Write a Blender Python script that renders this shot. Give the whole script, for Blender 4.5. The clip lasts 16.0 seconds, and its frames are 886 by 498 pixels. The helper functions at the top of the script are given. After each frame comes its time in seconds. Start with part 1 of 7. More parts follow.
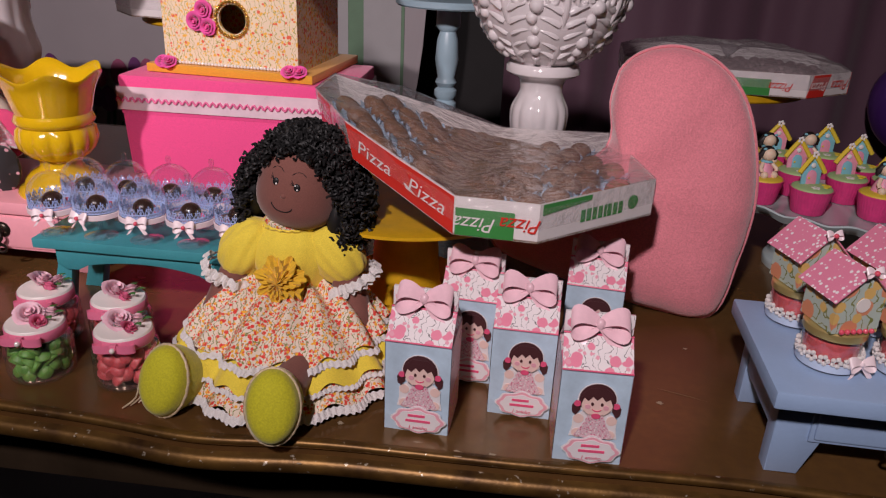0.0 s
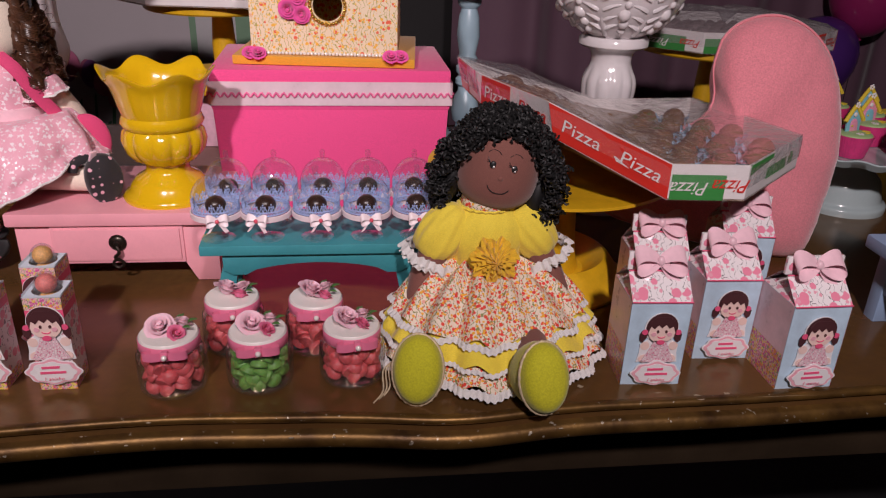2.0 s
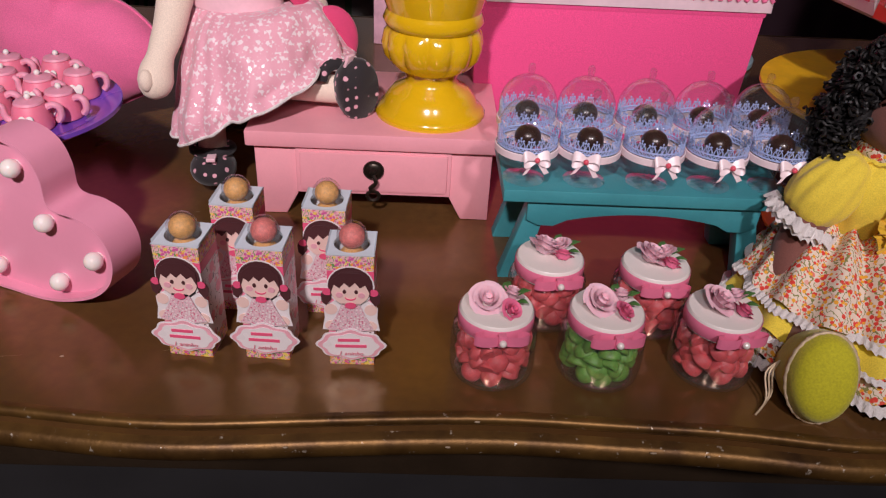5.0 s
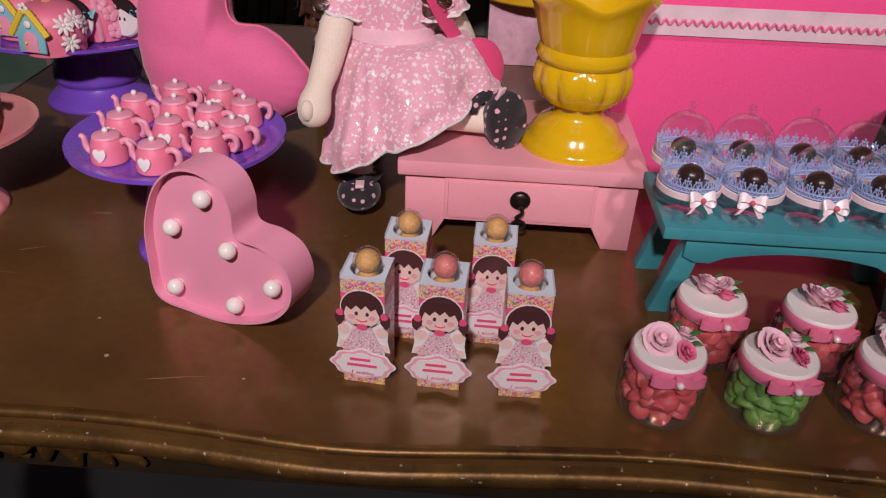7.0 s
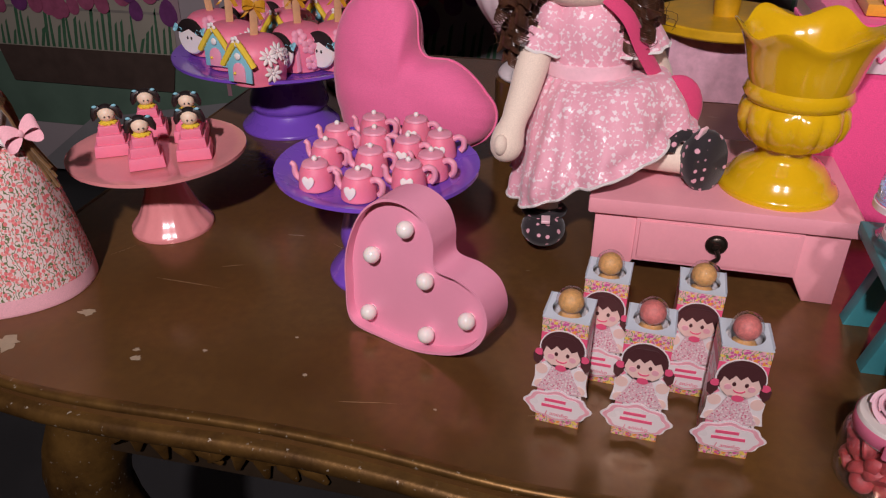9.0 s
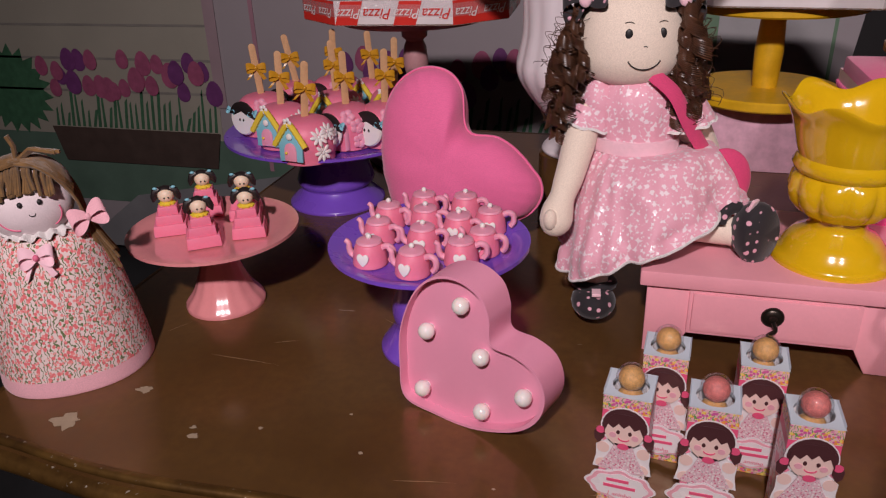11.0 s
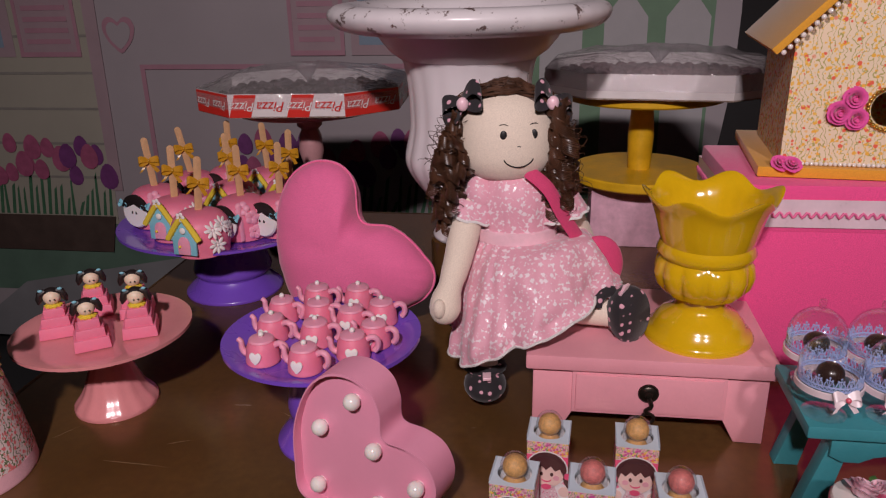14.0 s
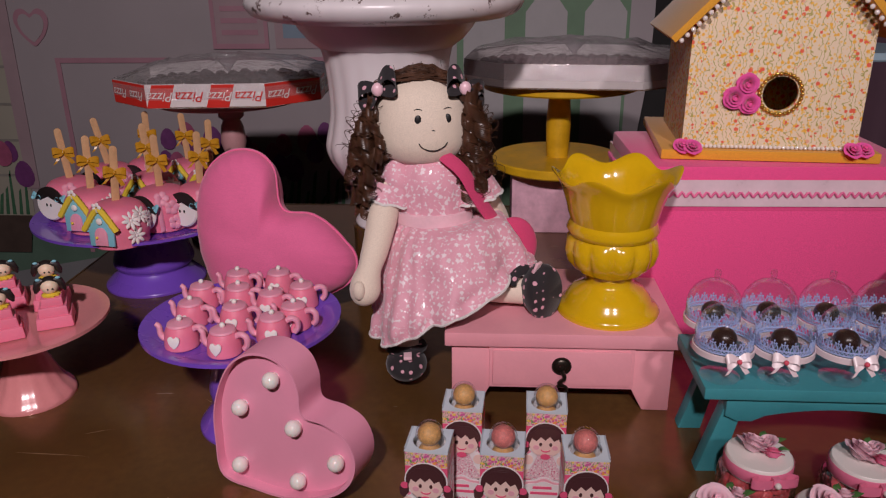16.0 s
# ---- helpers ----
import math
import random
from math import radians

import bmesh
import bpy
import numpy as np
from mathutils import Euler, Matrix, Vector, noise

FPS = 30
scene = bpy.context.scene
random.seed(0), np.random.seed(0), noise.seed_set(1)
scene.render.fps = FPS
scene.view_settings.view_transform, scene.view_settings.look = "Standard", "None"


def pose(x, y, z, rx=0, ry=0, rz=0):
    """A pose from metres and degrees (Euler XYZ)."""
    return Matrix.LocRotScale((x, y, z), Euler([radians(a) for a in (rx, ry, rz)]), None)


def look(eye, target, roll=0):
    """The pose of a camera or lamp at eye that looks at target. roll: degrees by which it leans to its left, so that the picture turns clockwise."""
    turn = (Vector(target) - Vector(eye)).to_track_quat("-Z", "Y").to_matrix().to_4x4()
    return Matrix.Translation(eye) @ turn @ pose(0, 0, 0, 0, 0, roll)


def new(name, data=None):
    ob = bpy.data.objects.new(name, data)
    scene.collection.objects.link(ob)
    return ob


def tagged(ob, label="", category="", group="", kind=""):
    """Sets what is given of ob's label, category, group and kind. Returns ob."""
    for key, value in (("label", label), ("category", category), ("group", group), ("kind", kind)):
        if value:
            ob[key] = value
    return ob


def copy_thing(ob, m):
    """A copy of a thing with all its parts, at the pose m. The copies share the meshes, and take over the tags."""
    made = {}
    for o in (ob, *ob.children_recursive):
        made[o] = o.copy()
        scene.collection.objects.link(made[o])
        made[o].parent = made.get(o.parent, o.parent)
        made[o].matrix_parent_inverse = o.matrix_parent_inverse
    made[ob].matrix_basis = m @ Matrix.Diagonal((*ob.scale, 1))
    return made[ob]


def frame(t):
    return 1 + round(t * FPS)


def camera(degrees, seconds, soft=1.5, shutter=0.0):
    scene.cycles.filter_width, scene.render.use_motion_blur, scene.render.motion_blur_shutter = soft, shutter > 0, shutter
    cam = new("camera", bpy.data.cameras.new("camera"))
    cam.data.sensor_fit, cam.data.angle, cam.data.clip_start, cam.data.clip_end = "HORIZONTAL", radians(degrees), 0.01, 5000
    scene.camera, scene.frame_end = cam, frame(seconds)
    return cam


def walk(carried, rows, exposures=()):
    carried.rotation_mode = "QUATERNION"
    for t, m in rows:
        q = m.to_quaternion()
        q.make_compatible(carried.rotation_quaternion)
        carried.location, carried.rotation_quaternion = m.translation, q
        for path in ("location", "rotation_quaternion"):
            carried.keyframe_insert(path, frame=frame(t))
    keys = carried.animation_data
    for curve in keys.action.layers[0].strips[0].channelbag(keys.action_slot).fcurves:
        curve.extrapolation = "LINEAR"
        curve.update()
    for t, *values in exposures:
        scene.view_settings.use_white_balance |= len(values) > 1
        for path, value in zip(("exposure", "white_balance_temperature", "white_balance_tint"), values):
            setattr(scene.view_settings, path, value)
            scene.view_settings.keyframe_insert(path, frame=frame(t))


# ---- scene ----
cam = camera(60.7, 16.0, 1.2)
PATH = [
    (0, (0.104, 0.061, 1.278), (-0.083, 1.893, 0.499), 2.7),
    (0.5, (0.004, 0.088, 1.278), (-0.033, 1.921, 0.478), 2.2),
    (1, (-0.075, 0.105, 1.28), (-0.043, 1.929, 0.46), 1.4),
    (1.5, (-0.202, 0.069, 1.282), (-0.028, 1.883, 0.458), 1.8),
    (2, (-0.305, 0.024, 1.281), (-0.074, 1.829, 0.452), 2.1),
    (2.5, (-0.347, 0.049, 1.277), (-0.1, 1.85, 0.445), 3.0),
    (3, (-0.387, 0.119, 1.267), (-0.106, 1.903, 0.407), 3.5),
    (3.5, (-0.418, 0.189, 1.254), (-0.153, 1.941, 0.327), 2.7),
    (4, (-0.452, 0.233, 1.241), (-0.279, 1.957, 0.242), 1.6),
    (4.5, (-0.503, 0.241, 1.231), (-0.377, 1.935, 0.175), 3.0),
    (4.7, (-0.532, 0.241, 1.231), (-0.43, 1.927, 0.159), 3.3),
    (6.8, (-0.659, 0.238, 1.255), (-0.691, 1.924, 0.18), 2.2),
    (7, (-0.672, 0.241, 1.26), (-0.733, 1.926, 0.186), 2.5),
    (7.5, (-0.691, 0.241, 1.26), (-0.851, 1.929, 0.199), 2.8),
    (8, (-0.701, 0.238, 1.262), (-0.926, 1.929, 0.218), 3.3),
    (8.5, (-0.716, 0.239, 1.262), (-1.028, 1.92, 0.225), 1.7),
    (9, (-0.734, 0.243, 1.263), (-1.139, 1.916, 0.244), -0.3),
    (9.2, (-0.739, 0.245, 1.264), (-1.166, 1.914, 0.248), -0.7),
    (11.3, (-0.755, 0.234, 1.278), (-1.262, 1.977, 0.439), -2.1),
    (11.5, (-0.756, 0.233, 1.283), (-1.251, 1.984, 0.452), -2.2),
    (12, (-0.754, 0.232, 1.29), (-1.23, 2.0, 0.484), -2.3),
    (12.5, (-0.747, 0.228, 1.294), (-1.191, 2.013, 0.509), -1.8),
    (13, (-0.735, 0.228, 1.299), (-1.128, 2.032, 0.533), -1.5),
    (13.5, (-0.733, 0.226, 1.308), (-1.075, 2.056, 0.576), -1.3),
    (14, (-0.727, 0.224, 1.311), (-1.012, 2.074, 0.606), -1.3),
    (14.5, (-0.727, 0.218, 1.315), (-0.974, 2.081, 0.629), -1.2),
    (15, (-0.719, 0.212, 1.323), (-0.934, 2.087, 0.66), -0.8),
    (15.5, (-0.711, 0.203, 1.318), (-0.878, 2.09, 0.677), -0.6),
    (16, (-0.704, 0.199, 1.301), (-0.82, 2.064, 0.589), -0.6),
]
walk(cam, [(t, look(eye, target, roll)) for t, eye, target, roll in PATH],
     [(0.0, 0.25), (1.0, 0.12), (2.0, 0.22), (3.0, 0.22), (3.5, 0.24), (4.0, 0.34), (4.5, 0.30), (7.0, 0.13), (8.0, 0.17), (9.0, 0.14), (11.5, 0.02), (13.0, -0.08), (15.0, -0.24), (16.0, -0.24)])

# ---------------------------------------------------------------- light
world = bpy.data.worlds.new("world")
scene.world = world
world.use_nodes = True
world.node_tree.nodes["Background"].inputs["Color"].default_value = (0.80, 0.72, 0.78, 1)
world.node_tree.nodes["Background"].inputs["Strength"].default_value = 0.046


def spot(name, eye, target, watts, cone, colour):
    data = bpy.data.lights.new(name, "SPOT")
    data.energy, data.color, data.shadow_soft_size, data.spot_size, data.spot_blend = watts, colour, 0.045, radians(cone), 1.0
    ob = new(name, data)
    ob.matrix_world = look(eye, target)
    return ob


# Two fixed spots, one per table half, stand in for one travelling light.
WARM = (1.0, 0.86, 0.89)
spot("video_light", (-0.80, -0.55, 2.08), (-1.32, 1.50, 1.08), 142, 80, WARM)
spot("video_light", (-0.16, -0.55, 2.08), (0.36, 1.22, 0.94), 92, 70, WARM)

# ---------------------------------------------------------------- tools
TAU = 2 * math.pi
TOP = 0.80          # height of the table's top


class M:
    """A mesh in the making: vertices, faces, the material slot of each face."""

    def __init__(self):
        self.v, self.f, self.k = [], [], []

    def add(self, verts, faces, k=0, xf=None):
        n = len(self.v)
        if xf is not None:
            verts = [xf @ Vector(p) for p in verts]
        self.v += [tuple(p) for p in verts]
        self.f += [tuple(i + n for i in f) for f in faces]
        self.k += [k] * len(faces)
        return self

    def join(self, other, xf=None, shift=0):
        n = len(self.v)
        self.v += [tuple(xf @ Vector(p)) if xf is not None else p for p in other.v]
        self.f += [tuple(i + n for i in f) for f in other.f]
        self.k += [k + shift for k in other.k]
        return self

    def lathe(self, profile, n=40, k=0, xf=None, wave=None):
        """Turns (radius, height) pairs round z; wave(angle, i) multiplies the radius, or gives (factor, lift)."""
        verts, faces = [], []
        for i, (r, z) in enumerate(profile):
            for j in range(n):
                a = TAU * j / n
                w = wave(a, i) if wave else 1.0
                w, lift = w if isinstance(w, tuple) else (w, 0.0)
                verts.append((r * w * math.cos(a), r * w * math.sin(a), z + lift))
        for i in range(len(profile) - 1):
            for j in range(n):
                a, b = i * n + j, i * n + (j + 1) % n
                faces.append((a, b, b + n, a + n))
        if profile[0][0] > 0:
            faces.append(tuple(reversed(range(n))))
        if profile[-1][0] > 0:
            faces.append(tuple(range((len(profile) - 1) * n, len(profile) * n)))
        return self.add(verts, faces, k, xf)

    def open_lathe(self, profile, n=40, k=0, xf=None, wave=None):
        s = M().lathe(profile, n, k, None, wave)
        cap = [i for i, f in enumerate(s.f) if len(f) > 4]
        s.f = [f for i, f in enumerate(s.f) if i not in cap]
        s.k = s.k[:len(s.f)]
        return self.join(s, xf)

    def ball(self, c, r, k=0, n=16, xf=None):
        r = (r, r, r) if isinstance(r, (int, float)) else r
        m = max(5, n // 2 + 1)
        verts = [(0, 0, -1)] + [(math.sin(math.pi * i / m) * math.cos(TAU * j / n), math.sin(math.pi * i / m) * math.sin(TAU * j / n),
                 -math.cos(math.pi * i / m)) for i in range(1, m) for j in range(n)] + [(0, 0, 1)]
        faces = [(0, 1 + (j + 1) % n, 1 + j) for j in range(n)]
        for i in range(m - 2):
            for j in range(n):
                a, b = 1 + i * n + j, 1 + i * n + (j + 1) % n
                faces.append((a, b, b + n, a + n))
        last, t = 1 + (m - 2) * n, len(verts) - 1
        faces += [(last + j, last + (j + 1) % n, t) for j in range(n)]
        verts = [(c[0] + r[0] * x, c[1] + r[1] * y, c[2] + r[2] * z) for x, y, z in verts]
        return self.add(verts, faces, k, xf)

    def tube(self, pts, r, k=0, n=8, xf=None, closed=False, flat=1.0):
        """A tube along points; r is one radius or one each; flat squeezes its second axis."""
        pts = [Vector(p) for p in pts]
        rs = r if isinstance(r, (list, tuple)) else [r] * len(pts)
        verts, faces, m, side = [], [], len(pts), None
        for i, p in enumerate(pts):
            d = (pts[(i + 1) % m] if closed or i < m - 1 else p) - (pts[i - 1] if closed or i else p)
            d = d.normalized() if d.length > 1e-9 else Vector((0, 0, 1))
            if side is None:
                side = d.orthogonal().normalized()
            side = (side - d * side.dot(d))
            side = side.normalized() if side.length > 1e-6 else d.orthogonal().normalized()
            up = d.cross(side)
            verts += [p + side * (rs[i] * math.cos(TAU * j / n)) + up * (rs[i] * flat * math.sin(TAU * j / n)) for j in range(n)]
        for i in range(m if closed else m - 1):
            for j in range(n):
                a, b = i * n + j, i * n + (j + 1) % n
                c, e = ((i + 1) % m) * n + j, ((i + 1) % m) * n + (j + 1) % n
                faces.append((a, b, e, c))
        if not closed:
            faces += [tuple(reversed(range(n))), tuple(range((m - 1) * n, m * n))]
        return self.add(verts, faces, k, xf)

    def box(self, c, size, bevel=0.001, k=0, xf=None, taper=1.0):
        """A box with chamfered edges; taper scales its top."""
        bm = bmesh.new()
        bmesh.ops.create_cube(bm, size=1.0)
        for v in bm.verts:
            s = taper if v.co.z > 0 else 1.0
            v.co = Vector((v.co.x * size[0] * s, v.co.y * size[1] * s, v.co.z * size[2]))
        if bevel:
            bmesh.ops.bevel(bm, geom=bm.edges[:], offset=bevel, segments=2, profile=0.6, affect="EDGES")
        verts = [v.co + Vector(c) for v in bm.verts]
        faces = [tuple(v.index for v in f.verts) for f in bm.faces]
        bm.free()
        return self.add(verts, faces, k, xf)

    def prism(self, outline, depth, k=0, xf=None, edge=0.0):
        """Pushes a flat outline (x, z) along +y by depth, with edges rounded by edge."""
        n = len(outline)
        P = [Vector((x, z)) for x, z in outline]
        N = []
        for i in range(n):
            d = (P[(i + 1) % n] - P[i - 1]).normalized()
            N.append(Vector((d.y, -d.x)))
        area = sum(P[i].x * P[(i + 1) % n].y - P[(i + 1) % n].x * P[i].y for i in range(n))
        s = 1 if area > 0 else -1
        rings = [(0, edge), (edge * .3, edge * .3), (edge, 0), (depth - edge, 0), (depth - edge * .3, edge * .3), (depth, edge)] if edge else [(0, 0), (depth, 0)]
        verts, faces = [], []
        for y, inset in rings:
            verts += [(P[i].x - s * N[i].x * inset, y, P[i].y - s * N[i].y * inset) for i in range(n)]
        for r in range(len(rings) - 1):
            for i in range(n):
                a, b = r * n + i, r * n + (i + 1) % n
                faces.append((a, b, b + n, a + n) if s < 0 else (b, a, a + n, b + n))
        front, back = tuple(range(n)), tuple(range((len(rings) - 1) * n, len(rings) * n))
        faces += [front if s > 0 else front[::-1], back[::-1] if s > 0 else back]
        return self.add(verts, faces, k, xf)

    def sheet(self, fn, nu, nv, k=0, xf=None, wrap=False):
        """A grid of points fn(u, v), u and v from 0 to 1."""
        verts = [fn(i / nu, j / nv) for j in range(nv + 1) for i in range(nu + (0 if wrap else 1))]
        w = nu if wrap else nu + 1
        faces = [(j * w + i, j * w + (i + 1) % w, (j + 1) * w + (i + 1) % w, (j + 1) * w + i) for j in range(nv) for i in range(nu)]
        return self.add(verts, faces, k, xf)

    def mesh(self, name, mats, angle=40):
        me = bpy.data.meshes.new(name)
        me.from_pydata(self.v, [], self.f)
        for m in mats if isinstance(mats, (list, tuple)) else [mats]:
            me.materials.append(m)
        me.polygons.foreach_set("material_index", self.k)
        me.validate()
        bm = bmesh.new()
        bm.from_mesh(me)
        bmesh.ops.recalc_face_normals(bm, faces=bm.faces[:])
        bm.to_mesh(me)
        bm.free()
        me.shade_smooth()
        me.set_sharp_from_angle(angle=radians(angle))
        return me


def part(name, m, mats, parent=None, label="", at=None, angle=40):
    ob = new(name, m.mesh(name, mats, angle))
    if at is not None:
        ob.matrix_basis = at
    if parent is not None:
        ob.parent = parent
    return tagged(ob, label)


def thing(name, at, label, category, group=""):
    ob = new(name)
    ob.empty_display_size = 0.02
    ob.matrix_basis = at
    return tagged(ob, label, category, group)


def solid(name, m, mats, at, label, category, group="", angle=40, kind=""):
    """A thing that is one mesh."""
    return tagged(part(name, m, mats, None, "", at, angle), label, category, group, kind)


def smooth_loop(pts, n=6, closed=True):
    """A Catmull-Rom curve through points."""
    out, m = [], len(pts)
    for i in range(m if closed else m - 1):
        p = [Vector(pts[j % m] if closed else pts[min(max(j, 0), m - 1)]) for j in (i - 1, i, i + 1, i + 2)]
        for s in range(n):
            t = s / n
            q = 0.5 * ((2 * p[1]) + (p[2] - p[0]) * t + (2 * p[0] - 5 * p[1] + 4 * p[2] - p[3]) * t * t + (3 * p[1] - p[0] - 3 * p[2] + p[3]) * t ** 3)
            out.append(tuple(q))
    if not closed:
        out.append(tuple(pts[-1]))
    return out


def heart_outline(s=1.0, n=5, squat=1.0, cleft=0.152):
    half = [(0.022, 0.169), (0.045, 0.177), (0.070, 0.166), (0.085, 0.140), (0.084, 0.105), (0.064, 0.060), (0.034, 0.026)]
    pts = [(0, 0)] + [(-x, y) for x, y in half[::-1]] + [(0, cleft)] + half
    return [(x * s, y * s * squat) for x, y in smooth_loop(pts, n)]


def turned(outline, degrees, mirror=1):
    c, s = math.cos(radians(degrees)), math.sin(radians(degrees))
    return [(mirror * (x * c - y * s), x * s + y * c) for x, y in outline]


WORDS = {}


def word(body, size, shear=0.3):
    """The flat mesh of a word in the built-in font, upright in x and z, centred."""
    if (body, shear) not in WORDS:
        cu = bpy.data.curves.new("word", "FONT")
        cu.body, cu.size, cu.shear, cu.align_x, cu.align_y, cu.resolution_u = body, 1.0, shear, "CENTER", "CENTER", 2
        ob = new("word", cu)
        me = bpy.data.meshes.new_from_object(ob.evaluated_get(bpy.context.evaluated_depsgraph_get()))
        s = M()
        s.add([(v.co.x, 0, v.co.y) for v in me.vertices], [tuple(p.vertices) for p in me.polygons])
        bpy.data.objects.remove(ob)
        bpy.data.meshes.remove(me)
        WORDS[body, shear] = s
    return M().join(WORDS[body, shear], Matrix.Scale(size, 4))


def bow(w, k=0, tails=True, fat=0.32):
    """A tied ribbon bow of width w, its knot at the origin, facing -y."""
    m = M()
    for s in (-1, 1):
        def loop(u, v, s=s):
            a = TAU * u
            reach = w * 0.5 * (0.5 - 0.5 * math.cos(a))
            tall = w * fat * math.sin(a) * (0.35 + 0.65 * math.sin(a / 2) ** 2) * 0.75
            wide = (v - 0.5) * w * (0.16 + 0.26 * math.sin(a / 2))
            return (s * reach, wide * 0.55 - 0.04 * w * math.sin(a / 2) ** 2, tall * 0.65 + wide * 0.75)
        m.sheet(loop, 20, 3, k, None)
        if tails:
            def tail(u, v, s=s):
                x = s * w * (0.06 + 0.36 * u + (v - 0.5) * 0.17)
                return (x, -0.03 * w + 0.03 * w * math.sin(5 * u), -w * (0.05 + 0.52 * u) + s * (v - 0.5) * 0.08 * w)
            m.sheet(tail, 6, 2, k, None)
    m.ball((0, -0.03 * w, 0), (0.085 * w, 0.07 * w, 0.10 * w), k, 10)
    return m


def rose(r, k=0):
    """A small rolled rose facing +z, of radius r."""
    m = M()
    for i in range(4):
        n = (2, 3, 4, 5)[i]
        R, H = r * (0.20, 0.40, 0.62, 0.82)[i], r * (1.05, 1.02, 0.90, 0.66)[i]
        for j in range(n):
            a0 = TAU * j / n + i * 0.9

            def petal(u, v, a0=a0, R=R, H=H, n=n, i=i):
                w = u - 0.5
                a = a0 + w * TAU / n * 1.5
                q = R * (0.42 + 0.58 * v ** 0.7) * (1 + 0.16 * w) + 0.20 * r * v ** 5 * (0.3 + 0.3 * i)
                return (q * math.cos(a), q * math.sin(a), H * v ** 0.85 * (1 - 0.5 * w * w) - 0.06 * r * i * v ** 6)
            m.sheet(petal, 8, 5, k)
    m.ball((0, 0, r * 0.45), (r * 0.30, r * 0.30, r * 0.42), k, 10)
    return m


# ---------------------------------------------------------------- materials
def nodes(name):
    m = bpy.data.materials.new(name)
    m.use_nodes = True
    t = m.node_tree
    return m, t, t.nodes["Principled BSDF"]


def coords(t, scale=1.0):
    c = t.nodes.new("ShaderNodeTexCoord")
    mp = t.nodes.new("ShaderNodeMapping")
    mp.inputs["Scale"].default_value = (scale, scale, scale) if isinstance(scale, (int, float)) else scale
    t.links.new(c.outputs["Object"], mp.inputs["Vector"])
    return mp.outputs["Vector"]


def noise_tex(t, vec, scale, detail=4, rough=0.55):
    n = t.nodes.new("ShaderNodeTexNoise")
    n.inputs["Scale"].default_value, n.inputs["Detail"].default_value, n.inputs["Roughness"].default_value = scale, detail, rough
    t.links.new(vec, n.inputs["Vector"])
    return n.outputs["Fac"]


def ramp(t, fac, lo, hi, a=(0, 0, 0, 1), b=(1, 1, 1, 1), mode="LINEAR"):
    r = t.nodes.new("ShaderNodeValToRGB")
    r.color_ramp.interpolation = mode
    e = r.color_ramp.elements
    e[0].position, e[1].position, e[0].color, e[1].color = lo, hi, a, b
    t.links.new(fac, r.inputs["Fac"])
    return r.outputs["Color"]


def mix(t, fac, a, b, kind="MIX"):
    m = t.nodes.new("ShaderNodeMix")
    m.data_type, m.blend_type = "RGBA", kind
    for value, sock in ((fac, m.inputs[0]), (a, m.inputs[6]), (b, m.inputs[7])):
        if isinstance(value, bpy.types.NodeSocket):
            t.links.new(value, sock)
        elif isinstance(value, (int, float)):
            sock.default_value = value
        else:
            sock.default_value = (*value[:3], 1)
    return m.outputs[2]


def bumped(t, p, height, strength, dist=0.001):
    b = t.nodes.new("ShaderNodeBump")
    b.inputs["Strength"].default_value, b.inputs["Distance"].default_value = strength, dist
    t.links.new(height, b.inputs["Height"])
    t.links.new(b.outputs["Normal"], p.inputs["Normal"])


def mat(name, col, rough=0.5, metal=0.0, var=0.12, big=12, fine=260, bump=0.15, coat=0.0, sheen=0.0, sss=0.0):
    """A plain surface: uneven colour at two scales, uneven gloss, fine relief."""
    m, t, p = nodes(name)
    vec = coords(t)
    a, b = noise_tex(t, vec, big), noise_tex(t, vec, fine, 3)
    dark, light = [c * (1 - var) for c in col], [min(1, c * (1 + var)) for c in col]
    c1 = mix(t, ramp(t, a, 0.3, 0.7), dark, light)
    c2 = mix(t, ramp(t, b, 0.25, 0.75), [1 - var * .6] * 3, [1.0] * 3)
    t.links.new(mix(t, 1.0, c1, c2, "MULTIPLY"), p.inputs["Base Color"])
    r = t.nodes.new("ShaderNodeMapRange")
    r.inputs["To Min"].default_value, r.inputs["To Max"].default_value = max(0.03, rough - 0.08), min(1, rough + 0.08)
    t.links.new(a, r.inputs["Value"])
    t.links.new(r.outputs["Result"], p.inputs["Roughness"])
    p.inputs["Metallic"].default_value = metal
    p.inputs["Coat Weight"].default_value = coat
    p.inputs["Coat Roughness"].default_value = 0.06
    p.inputs["Sheen Weight"].default_value = sheen
    p.inputs["Subsurface Weight"].default_value = sss
    p.inputs["Subsurface Radius"].default_value = (0.004, 0.002, 0.0015)
    if bump:
        bumped(t, p, b, bump)
    return m


def cloth(name, col, thread=900, rough=0.85, var=0.1, sheen=0.25, wrinkle=0.35, wscale=28):
    """Woven cloth: fine weave and soft creases."""
    m, t, p = nodes(name)
    vec = coords(t)
    a = noise_tex(t, vec, wscale, 3)
    f = noise_tex(t, vec, thread, 2)
    t.links.new(mix(t, ramp(t, f, 0.3, 0.7), [c * (1 - var * 1.5) for c in col], [min(1, c * (1 + var)) for c in col]), p.inputs["Base Color"])
    p.inputs["Roughness"].default_value, p.inputs["Sheen Weight"].default_value = rough, sheen
    h = mix(t, 0.25, a, f)
    bumped(t, p, h, wrinkle, 0.004)
    return m


